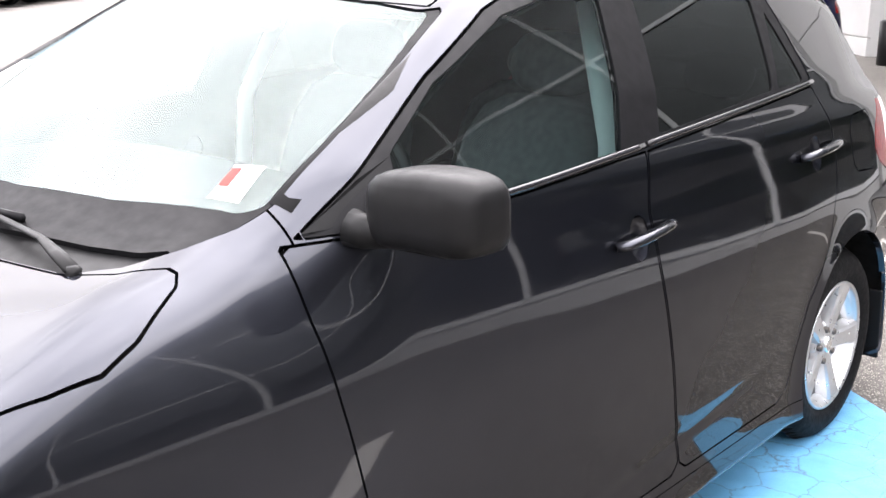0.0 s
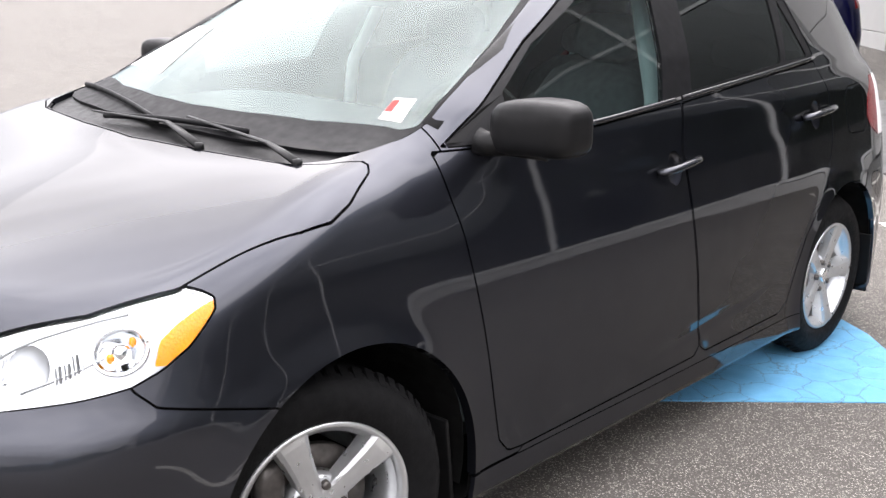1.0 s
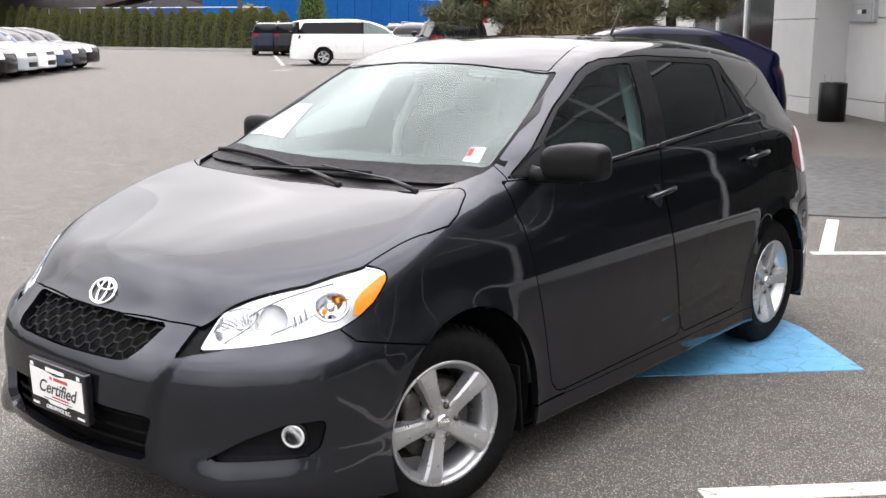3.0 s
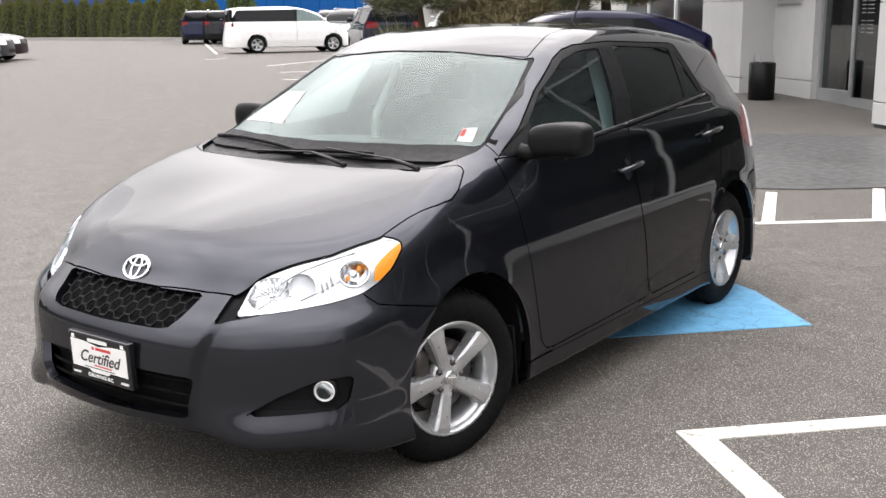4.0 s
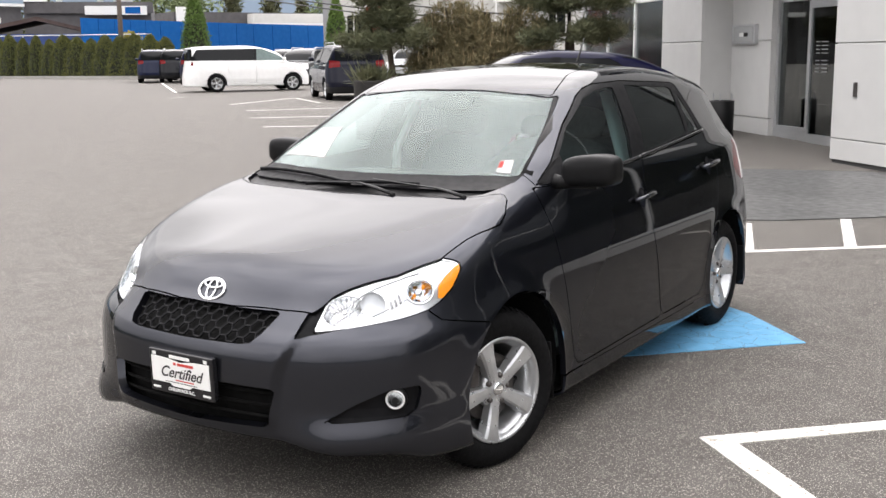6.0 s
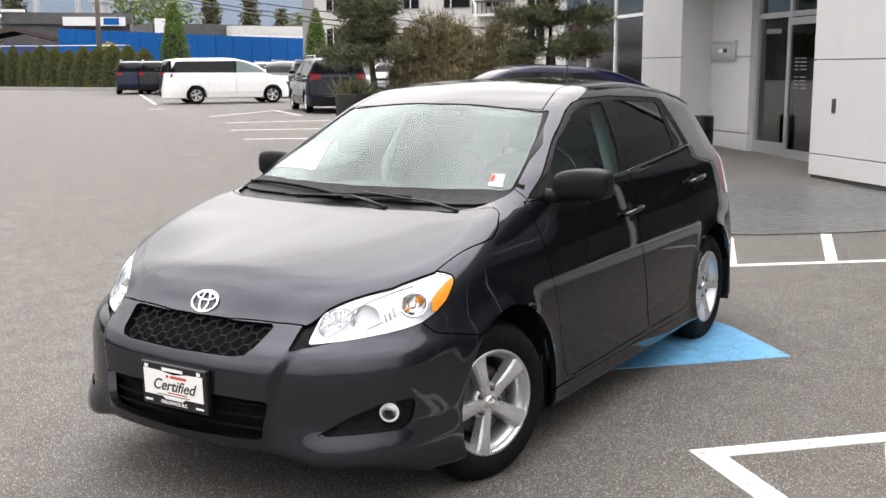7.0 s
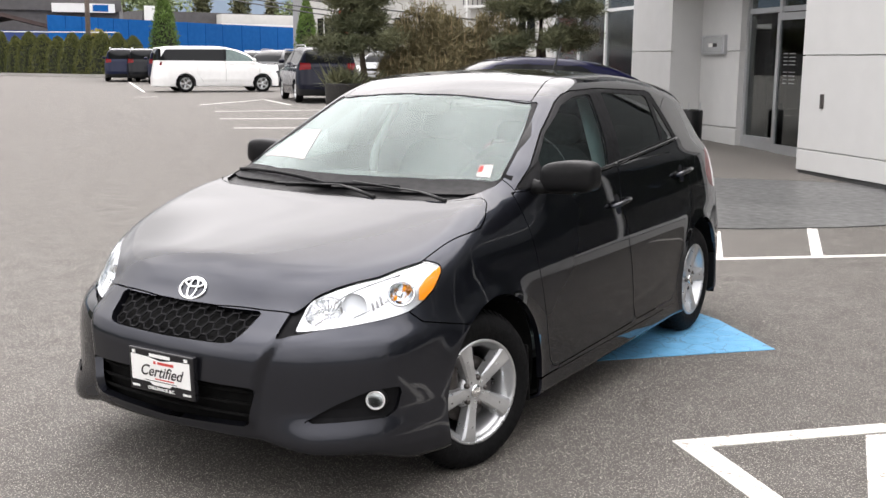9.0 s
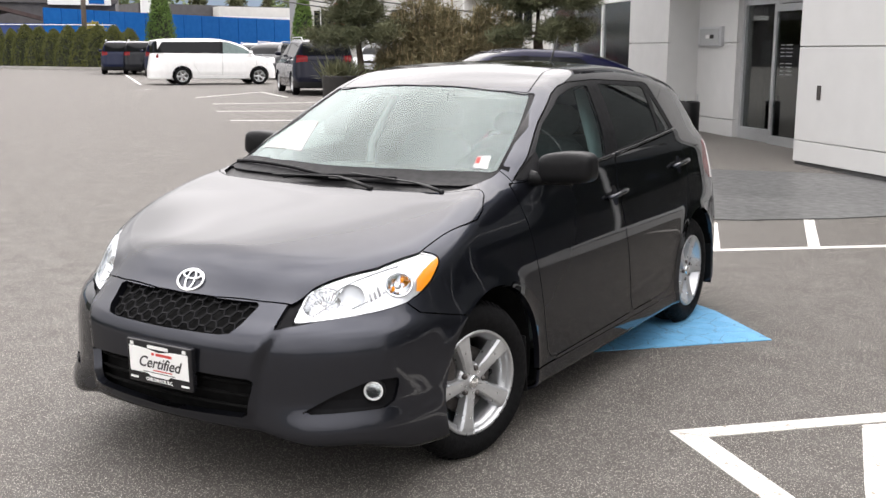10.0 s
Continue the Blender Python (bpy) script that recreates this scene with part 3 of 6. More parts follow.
def side_shape(points, x0=0.4):
    return lambda x, y, z: np.maximum(outline(points, y, z), x0 - np.abs(x))


def top_shape(half, z0):
    pts = mirrored(half)
    return lambda x, y, z: np.maximum(outline(pts, x, y), z0 - z)


def front_shape(half, y1=-0.45):
    pts = mirrored(half)
    return lambda x, y, z: np.maximum(outline(pts, x, z), y - y1)


def arch(x, y, z):
    r = np.minimum(np.hypot(y - 0.036, z - 0.325) - 0.377, np.hypot(y - 2.6, z - 0.318) - 0.386)
    return np.maximum(r, 0.5 - np.abs(x))


BELT = [(0.40, 1.062), (0.95, 1.082), (1.42, 1.110), (2.41, 1.176)]
HOOD = [(0.0, 0.045), (0.28, 0.066), (0.578, 0.107), (0.66, 0.15), (0.712, 0.223), (0.742, 0.20), (0.79, 0.10), (0.807, 0.03), (0.802, -0.05), (0.776, -0.186),
        (0.757, -0.317), (0.669, -0.465), (0.575, -0.565), (0.512, -0.634), (0.482, -0.681), (0.468, -0.702), (0.353, -0.729), (0.144, -0.757), (0.0, -0.762)]
LAMP = [(-0.735, 0.670), (-0.700, 0.752), (-0.630, 0.828), (-0.550, 0.864), (-0.455, 0.886), (-0.375, 0.894), (-0.320, 0.890), (-0.285, 0.880), (-0.268, 0.868), (-0.275, 0.846), (-0.335, 0.787),
        (-0.39, 0.750), (-0.446, 0.724), (-0.535, 0.704), (-0.66, 0.682)]
SCREEN = [(0.0, 0.905), (0.35, 0.928), (0.53, 0.955), (0.570, 0.985), (0.580, 0.97), (0.628, 0.775), (0.674, 0.565), (0.697, 0.43), (0.694, 0.35), (0.678, 0.26), (0.645, 0.17), (0.578, 0.113), (0.28, 0.072), (0.0, 0.051)]
CLEAR = [(0.0, 0.925), (0.345, 0.946), (0.53, 0.967), (0.558, 0.955), (0.614, 0.769), (0.661, 0.562), (0.687, 0.41), (0.667, 0.372), (0.43, 0.285), (0.2, 0.240), (0.0, 0.225)]
COWL = [(0.0, 0.125), (0.3, 0.145), (0.52, 0.185), (0.62, 0.215), (0.66, 0.245), (0.685, 0.24), (0.68, 0.2), (0.66, 0.14), (0.578, 0.09), (0.28, 0.05), (0.0, 0.03)]
FRAME = [(0.415, 1.072), (0.568, 1.158), (0.814, 1.302), (1.041, 1.419), (1.14, 1.453), (1.242, 1.470), (1.566, 1.478), (2.25, 1.451), (2.30, 1.438), (2.405, 1.186), (2.40, 1.176), (1.428, 1.110), (0.95, 1.082)]
GLASS_F = [(0.615, 1.082), (0.648, 1.185), (0.82, 1.293), (1.074, 1.409), (1.233, 1.442), (1.40, 1.452), (1.44, 1.448), (1.325, 1.112), (0.95, 1.092)]
GLASS_R = [(1.588, 1.458), (2.17, 1.430), (2.205, 1.415), (2.13, 1.178), (1.492, 1.130)]
GLASS_Q = [(2.262, 1.386), (2.352, 1.186), (2.165, 1.180)]
DOOR_F = [(0.385, 1.064), (0.394, 0.953), (0.427, 0.777), (0.467, 0.554), (0.510, 0.33), (0.545, 0.290), (0.60, 0.285), (1.47, 0.297), (1.502, 0.32), (1.438, 0.68), (1.392, 0.963), (1.412, 1.1), (0.95, 1.075)]
DOOR_R = [(1.419, 1.1), (1.399, 0.963), (1.445, 0.68), (1.509, 0.32), (1.54, 0.298), (2.06, 0.300), (2.125, 0.33), (2.175, 0.45), (2.235, 0.56), (2.385, 0.711), (2.455, 0.86), (2.475, 0.96), (2.455, 1.06), (2.395, 1.168)]

skin.carve("wheel_hole", arch)
skin.carve("hood", top_shape(HOOD, 0.62), 0.0050)
skin.carve("lamp", side_shape(LAMP, 0.494), 0.0035)
skin.carve("lamp_wedge", side_shape([(-0.80, 0.645), (-0.70, 0.76), (-0.62, 0.82), (-0.60, 0.70)], 0.452))
skin.carve("screen_edge", top_shape(SCREEN, 0.9), 0.004)
skin.carve("windscreen", top_shape(CLEAR, 0.9), of=("screen_edge",))
skin.carve("cowl", top_shape(COWL, 0.9), of=("screen_edge",))
skin.carve("window_surround", side_shape(FRAME), 0.004)
skin.carve("glass_front", side_shape(GLASS_F), of=("window_surround",))
skin.carve("glass_rear", side_shape(GLASS_R), of=("window_surround",))
skin.carve("glass_quarter", side_shape(GLASS_Q), of=("window_surround",))
skin.carve("front_door", side_shape(DOOR_F), 0.005)
skin.carve("rear_door", side_shape(DOOR_R), 0.005)
skin.carve("grille_hole", front_shape([(0.0, 0.722), (0.144, 0.722), (0.335, 0.724), (0.352, 0.716), (0.328, 0.655), (0.303, 0.628), (0.26, 0.622), (0.0, 0.618)], -0.6))
skin.carve("intake_hole", front_shape([(0.0, 0.485), (0.395, 0.48), (0.41, 0.47), (0.385, 0.345), (0.36, 0.332), (0.0, 0.318)], -0.6))
skin.carve("fog_hole", lambda x, y, z: np.maximum(outline([(0.56, 0.358), (0.79, 0.368), (0.808, 0.39), (0.815, 0.45), (0.813, 0.475), (0.745, 0.468), (0.66, 0.425)], np.abs(x), z), y + 0.42))
skin.carve("front_bumper", lambda x, y, z: np.maximum(outline([(-1.2, 0.84), (-0.50, 0.84), (-0.445, 0.715), (-0.415, 0.684), (-0.184, 0.634), (-0.10, 0.10), (-1.2, 0.0)], y, z), z - 0.9), 0.005)
skin.carve("fender", lambda x, y, z: np.maximum(y - np.where(z > 1.045, 0.412, 0.60), 0.272 - z), 0.005)
skin.carve("roof", top_shape([(0.0, 0.90), (0.35, 0.922), (0.545, 0.975), (0.52, 1.12), (0.485, 1.27), (0.475, 1.6), (0.47, 2.2), (0.44, 2.75), (0.0, 2.80)], 1.3), 0.006)
skin.carve("sunroof", top_shape([(0.0, 1.30), (0.36, 1.315), (0.40, 1.36), (0.40, 1.78), (0.37, 1.82), (0.0, 1.825)], 1.3), 0.005, of=("roof",))
skin.carve("fuel_flap", side_shape([(2.62, 1.03), (2.66, 1.06), (2.79, 1.065), (2.82, 1.04), (2.83, 0.90), (2.80, 0.875), (2.66, 0.885), (2.625, 0.91)]), 0.004)
skin.carve("tail_lamp", side_shape([(2.95, 1.085), (2.885, 1.01), (2.85, 0.93), (2.89, 0.885), (2.99, 0.84), (3.5, 0.85), (3.5, 1.07)], 0.50), 0.005)
skin.carve("rear_window", lambda x, y, z: np.maximum(outline(mirrored([(0.0, 1.40), (0.42, 1.385), (0.52, 1.15), (0.0, 1.13)]), x, z), 2.7 - y), 0.005)
skin.carve("rear_bumper", lambda x, y, z: np.maximum(outline([(2.6, 0.1), (2.93, 0.42), (2.98, 0.70), (3.7, 0.70), (3.7, 0.1)], y, z), 0.15 - z), 0.005)
skin.carve("tailgate", lambda x, y, z: np.maximum(np.maximum(2.86 - y + 0.25 * (1.3 - z), np.abs(x) - 0.60), 0.72 - z), 0.006)
skin.carve("sill", lambda x, y, z: np.maximum(z - 0.268, np.maximum(0.3 - y, y - 2.3)), 0.003)

HANDLES = (("front_door", 1.238, 1.462, 0.920, 1.342), ("rear_door", 2.205, 2.468, 0.988, 2.322))
skin.carve("cup_cut", lambda x, y, z: np.maximum(np.minimum(*[(np.hypot((y - ym) / 0.040, (z - zh + 0.004) / 0.052) - 1) * 0.04 for _, _, _, zh, ym in HANDLES]), 0.4 - np.abs(x)), of=("front_door", "rear_door"))
skin.part("hood", CAR_PAINT, car, soft=0.02)
skin.part("roof", CAR_PAINT, car, soft=0.02)
skin.part("sunroof", PRIVACY_GLASS, car, label="dark tinted sunroof glass")
skin.part("front_bumper", CAR_PAINT, car, flange=0.03)
skin.part("rear_bumper", CAR_PAINT, car)
skin.part("tailgate", CAR_PAINT, car)
skin.part("rear_window", PRIVACY_GLASS, car, sink=0.003)
skin.part("body", CAR_PAINT, car, own="body_side", flange=0.02)
for side in (1, -1):
    skin.part("lamp_wedge", SURROUND, car, own="lamp_gap", side=side, sink=0.016, flange=0)
skin.part("windscreen", SCREEN_GLASS, car, sink=0.004, flange=0, soft=0.04, label="sloping windscreen reflecting a bright sky")
skin.part("screen_edge", SURROUND, car, own="windscreen_band", sink=0.0035, flange=0.01)
skin.part("cowl", BLACK_PLASTIC, car, sink=0.014, flange=0.01)


def pane_facing(v):
    """Which way the nearly flat side panes face."""
    e = 0.02
    slope = (glass_belt(v[:, 1] + e) - glass_belt(v[:, 1] - e)) / (2 * e)
    n = np.stack([np.sign(v[:, 0]), -slope, 0.44 + 0.5 * (v[:, 2] - 1.09)], 1)
    return n / np.linalg.norm(n, axis=1, keepdims=True)


doors = {}
for side in (1, -1):
    skin.part("fender", CAR_PAINT, car, side=side, flange=0.025)
    skin.part("sill", CAR_PAINT, car, side=side)
    skin.part("window_surround", SURROUND, car, side=side, sink=0.002)
    skin.part("fuel_flap", CAR_PAINT, car, side=side) if side > 0 else skin.part("fuel_flap", CAR_PAINT, car, own="body_patch", side=side)
    for name, glass, mat in (("front_door", "glass_front", SIDE_GLASS), ("rear_door", "glass_rear", PRIVACY_GLASS)):
        doors[name, side] = skin.part(name, CAR_PAINT, car, side=side)
        skin.part(glass, mat, doors[name, side], own="window_glass", side=side, sink=0.006, flange=0, facing=pane_facing)
    skin.part("glass_quarter", PRIVACY_GLASS, car, own="quarter_glass", side=side, sink=0.005, flange=0, facing=pane_facing)

# what shows in the gaps: an inner shell behind the painted panels
SOLID = ("body", "hood", "roof", "front_bumper", "rear_bumper", "tailgate", "fender", "sill", "front_door", "rear_door", "fuel_flap", "cowl", "screen_edge", "window_surround")
pick = np.isin(skin.name, [skin.names.index(n) for n in SOLID + ("gap",)])
keep = skin.t[pick]
mid = skin.v[keep].mean(1)
keep = keep[~((np.abs(mid[:, 0]) < 0.62) & (mid[:, 1] > 0.2) & (mid[:, 2] > 1.09) & (mid[:, 2] < 1.2))]
used, inv = np.unique(keep, return_inverse=True)
shell_v = skin.v[used] - 0.02 * field_normal(car_field, skin.v[used])
me = bpy.data.meshes.new("inner_shell")
me.from_pydata(shell_v.tolist(), [], inv.reshape(-1, 3).tolist())
me.materials.append(DARK)
new("inner_shell", me).parent = car

# belt mouldings, roof-drip strips
def on_skin(x, y, z, lift=0.0):
    """The nearest place on the car's skin."""
    p = np.array([[x, y, z]], float)
    for _ in range(5):
        n = field_normal(car_field, p)
        p = p - car_field(*p.T)[:, None] * n
    return Vector((p + lift * field_normal(car_field, p))[0])


def on_skin_many(points):
    """The nearest places on the car's skin, for many places at once."""
    p = np.array(points, float)
    for _ in range(5):
        p = p - car_field(*p.T)[:, None] * field_normal(car_field, p)
    return p


def shoulder(y, z, side, lift=0.0):
    """The place on a flank at a given length and height."""
    lo, hi = 0.3, 1.1
    for _ in range(18):
        m = (lo + hi) / 2
        lo, hi = (m, hi) if car_field(np.array([m]), np.array([y]), np.array([z]))[0] < 0 else (lo, m)
    n = field_normal(car_field, np.array([[lo, y, z]]))[0]
    return Vector((side * (lo + lift * n[0]), y + lift * n[1], z + lift * n[2]))


belt_line = curve(*BELT)
for side in (1, -1):
    for a, b, door in ((0.62, 1.405, "front_door"), (1.425, 2.40, "rear_door")):
        pts = [shoulder(y, float(belt_line(y)) + 0.004, side, 0.003) for y in np.linspace(a, b, 24)]
        part("belt_moulding", tube(pts, 0.0085, 6), GLOSS_BLACK, doors[door, side], smooth=True)

# grille: a honeycomb of bars in its opening, and a dark back
def nose_y(x, z):
    """How far forward the nose reaches at a width and height."""
    x, z = np.broadcast_arrays(np.asarray(x, float), np.asarray(z, float))
    lo, hi = np.full(x.shape, -1.1), np.full(x.shape, -0.2)
    for _ in range(18):
        m = (lo + hi) / 2
        inside = car_field(x, m, z) < 0
        lo, hi = np.where(inside, lo, m), np.where(inside, m, hi)
    return hi if hi.ndim else float(hi)


def honeycomb(half_w, z0, z1, size, depth, taper):
    """Hexagon cells of thin bars following the nose."""
    bm = bmesh.new()
    dx, dz = size * 1.55, size
    for i in range(-int(half_w / dx / 0.75) - 2, int(half_w / dx / 0.75) + 3):
        for j in range(-2, int((z1 - z0) / dz) + 2):
            cx, cz = 0.75 * dx * i, z0 + (j + 0.5 * (i % 2)) * dz
            for (ax, az), (bx, bz) in (((-0.25, 0.5), (0.25, 0.5)), ((0.25, 0.5), (0.5, 0.0)), ((-0.25, 0.5), (-0.5, 0.0))):
                a, b = (cx + ax * dx, cz + az * dz), (cx + bx * dx, cz + bz * dz)
                if all(z0 - 0.01 <= q[1] <= z1 + 0.01 and abs(q[0]) <= half_w - taper * (z1 - q[1]) for q in (a, b)):
                    tube([(q[0], nose_y(q[0], q[1]) + depth, q[1]) for q in (a, b)], 0.0046, 4, bm)
    return bm


grille = part("grille", honeycomb(0.365, 0.618, 0.732, 0.034, 0.028, 0.5), SURROUND, car, "black honeycomb plastic grille")
lower = bmesh.new()
for z in (0.36, 0.405, 0.45):
    tube([(x, nose_y(x, z) + 0.045, z) for x in np.linspace(-0.40, 0.40, 15)], 0.006, 6, lower)
part("lower_grille", lower, DARK, car, smooth=True)


def recess(half, z_list, depth):
    """A dark pan behind an opening in the nose."""
    bm = bmesh.new()
    xs = np.linspace(half[0], half[1], 17)
    rows = [[bm.verts.new((x, y + depth, z)) for x, y in zip(xs, nose_y(xs, z))] for z in z_list]
    for p, q in zip(rows, rows[1:]):
        for i in range(len(p) - 1):
            bm.faces.new((p[i], p[i + 1], q[i + 1], q[i]))
    return bm


part("grille_back", recess((-0.38, 0.38), np.linspace(0.60, 0.74, 6), 0.05), DARK, car)
part("intake_back", recess((-0.44, 0.44), np.linspace(0.30, 0.50, 6), 0.07), DARK, car)
for side in (1, -1):
    part("fog_pod", recess(tuple(sorted((0.54 * side, 0.825 * side))), np.linspace(0.34, 0.49, 6), 0.035), SURROUND, car)
    fy = nose_y(0.752 * side, 0.43)
    fog = part("fog_lamp", lathe([(0.045, 0.03), (0.047, -0.012), (0.041, -0.016), (0.038, -0.004), (0.022, 0.012), (0.0, 0.02)], 32, "y"), WHITE_LENS, car, "round fog lamp", smooth=True)
    fog.matrix_local = pose(0.752 * side, fy + 0.022, 0.43, 0, 0, 28 * side) @ Matrix.Scale(0.74, 4)
    lens = part("lens", lathe([(0.039, -0.012), (0.028, -0.019), (0.0, -0.023)], 32, "y"), LAMP_GLASS, fog, smooth=True)
    ring = part("ring", lathe([(0.046, -0.008), (0.056, -0.010), (0.058, 0.012), (0.046, 0.02)], 32, "y"), BLACK_PLASTIC, fog, smooth=True)

# headlamps: clear cover, silver housing, ribbed bowl, grey shield, indicator ring, amber corner
DISC_GREY = material("lamp_fin_grey", (0.12, 0.12, 0.12), rough=0.4, metal=0.5, vary=0.1, scale=20)
LAMP_HOUSE = material("lamp_housing", (0.66, 0.67, 0.68), rough=0.24, metal=0.65, vary=0.12, scale=14)
SATIN = material("satin_lamp_shield", (0.40, 0.41, 0.42), rough=0.3, metal=0.8, vary=0.15, scale=10)
skin.carve("lamp_inner", side_shape([(-0.728, 0.680), (-0.688, 0.744), (-0.622, 0.822), (-0.545, 0.858), (-0.452, 0.880), (-0.37, 0.888), (-0.32, 0.884), (-0.285, 0.874), (-0.275, 0.866), (-0.283, 0.848), (-0.34, 0.792), (-0.448, 0.729), (-0.535, 0.709), (-0.66, 0.687)], 0.502), of=("lamp",))
AMBER_SHAPE = side_shape([(-0.402, 0.757), (-0.386, 0.800), (-0.350, 0.827), (-0.300, 0.853), (-0.270, 0.864), (-0.276, 0.845), (-0.312, 0.800), (-0.345, 0.773), (-0.380, 0.756)], 0.6)
RIBBED = material("ribbed_reflector", (0.86, 0.87, 0.88), rough=0.12, metal=1.0, vary=0.2, scale=40)
LAMP_WAY = Vector((0.62, 0.68, 0.32)).normalized()
# name, centre, half length, half height, depth, material
DISHES = (("bowl", (0.556, -0.645, 0.736), 0.072, 0.056, 0.055, RIBBED), ("shield", (0.643, -0.578, 0.754), 0.044, 0.052, 0.016, SATIN), ("indicator", (0.757, -0.449, 0.790), 0.052, 0.046, 0.045, CHROME))


def lamp_axes(at):
    """The lamp's own frame at a place on its cover: along, upwards and outwards."""
    c = on_skin(*at)
    n = Vector(field_normal(car_field, np.array([c]), 0.02)[0])
    u = (LAMP_WAY - n * LAMP_WAY.dot(n)).normalized()
    return c, u, n.cross(u), n


def dish_holes(x, y, z):
    best = np.full(x.shape, 1.0)
    for _, at, ru, rw, _, _ in DISHES:
        c, u, w, n = lamp_axes(at)
        p = np.stack([np.abs(x) - c.x, y - c.y, z - c.z], -1)
        best = np.minimum(best, (np.hypot(p @ np.array(u) / ru, p @ np.array(w) / rw) - 0.98) * min(ru, rw) + 10 * (np.abs(p @ np.array(n)) > 0.06))
    return best


def dish(at, ru, rw, depth, flutes, side, rings=12, steps=66):
    """An oval hollow behind the cover, with radial flutes."""
    c, u, w, n = lamp_axes(at)
    q, a = np.meshgrid(1.04 * np.arange(1, rings + 1) / rings, 2 * np.pi * np.arange(steps) / steps, indexing="ij")
    q, a = q.ravel()[:, None], a.ravel()[:, None]
    p = on_skin_many(np.array(c) + np.array(u) * ru * q * np.cos(a) + np.array(w) * rw * q * np.sin(a))
    sink = 0.010 + depth * np.maximum(0, 1 - q * q) ** 0.75
    if flutes:
        sink = sink + 0.0088 * np.cos(flutes * a) * q * np.maximum(0, 1 - q)
    p = np.vstack([np.array([c]) - np.array(n) * (0.010 + depth), p - np.array(n) * sink]) * (side, 1, 1)
    bm = bmesh.new()
    v = [bm.verts.new(k) for k in p]
    rows = [v[1 + k * steps:1 + (k + 1) * steps] for k in range(rings)]
    for i in range(steps):
        bm.faces.new((v[0], rows[0][i], rows[0][(i + 1) % steps]))
    for f, g in zip(rows, rows[1:]):
        for i in range(steps):
            bm.faces.new((f[i], g[i], g[(i + 1) % steps], f[(i + 1) % steps]))
    bmesh.ops.recalc_face_normals(bm, faces=bm.faces)
    return bm


def lamp_ring(at, ru, rw, sink, radius, side, steps=40):
    c, u, w, n = lamp_axes(at)
    a = 2 * np.pi * np.arange(steps + 1)[:, None] / steps
    p = on_skin_many(np.array(c) + np.array(u) * ru * np.cos(a) + np.array(w) * rw * np.sin(a)) - np.array(n) * sink
    return tube((p * (side, 1, 1)).tolist(), radius, 6)


def lamp_spot(at, du, dw, sink, side):
    c, u, w, n = lamp_axes(at)
    p = c + u * du + w * dw - n * sink
    return Vector((side * p.x, p.y, p.z))


skin.carve("cup_hole", dish_holes, of=("lamp_inner",))
lenses = {}
for side in (1, -1):
    lens = skin.part(("lamp", "lamp_inner", "cup_hole"), LAMP_GLASS, car, own="headlamp", side=side, flange=0, label="clear headlamp with amber corner")
    lenses[side] = lens
    skin.part("lamp", LAMP_HOUSE, lens, own="housing_edge", side=side, sink=0.006, flange=0.05)
    skin.part("lamp_inner", LAMP_HOUSE, lens, own="housing", side=side, sink=0.010, flange=0.012)
    for name, at, ru, rw, depth, mat in DISHES:
        d = part(name, dish(at, ru, rw, depth, 22 if name == "bowl" else 0, side), mat, lens, smooth=True)
        if name == "bowl":
            a, b = lamp_spot(at, 0.012, -0.004, 0.052, side), lamp_spot(at, -0.002, -0.004, 0.018, side)
            part("bulb", tube([a, a.lerp(b, 0.5), b], [0.013, 0.013, 0.009], 12), CHROME, d, smooth=True)
            for k in range(7):
                g0, g1 = lamp_spot(at, -0.052 + 0.013 * k, -0.036 + 0.003 * k, 0.020, side), lamp_spot(at, -0.044 + 0.013 * k, -0.022 + 0.002 * k, 0.030, side)
                part("rib", tube([g0, g1], 0.0024, 4), DISC_GREY, d)
        if name == "indicator":
            part("trim_ring", lamp_ring(at, ru, rw, 0.008, 0.0042, side), LAMP_CHROME, d, smooth=True)
            for du, dw in ((-0.024, -0.006), (0.024, 0.014)):
                g = lamp_spot(at, du, dw, 0.026, side)
                part("bulb", rounded(g.x, g.y, g.z, 0.007, 0.007, 0.010, 2.2, 8), AMBER, d, smooth=True)
            g = lamp_spot(at, -0.002, -0.002, 0.030, side)
            part("inner_reflector", rounded(g.x, g.y, g.z, 0.018, 0.018, 0.020, 2.4, 8), LAMP_CHROME, d, smooth=True)
    # chrome brow and lower ledge that run the length of the lamp
    for name, sink, radius, line in (("brow", 0.009, 0.0030, ((-0.10, 0.036), (-0.055, 0.050), (0.0, 0.056), (0.06, 0.058), (0.12, 0.060), (0.17, 0.058))), ("ledge", 0.009, 0.0026, ((-0.055, -0.040), (0.0, -0.036), (0.06, -0.030), (0.11, -0.022)))):
        c, u, w, n = lamp_axes((0.665, -0.555, 0.765))
        p = on_skin_many([np.array(c + u * a + w * b) for a, b in line]) - np.array(n) * sink
        part(name, tube((p * (side, 1, 1)).tolist(), radius, 6), SATIN, lens, smooth=True)
    mid = (0.700, -0.527, 0.757)
    for k in range(7):
        part("fin", tube([lamp_spot(mid, -0.026 + 0.009 * k, -0.024 + 0.002 * k, 0.008, side), lamp_spot(mid, -0.022 + 0.009 * k, 0.010 + (0.012 if k > 3 else 0.0), 0.008, side)], 0.0026, 4), DISC_GREY if k % 2 else CHROME, lens)
skin.carve("amber", AMBER_SHAPE, of=("lamp", "lamp_inner", "cup_hole"))
skin.part("amber", AMBER, lenses[1], own="amber_reflector", side=1, sink=0.004, flange=0.0)

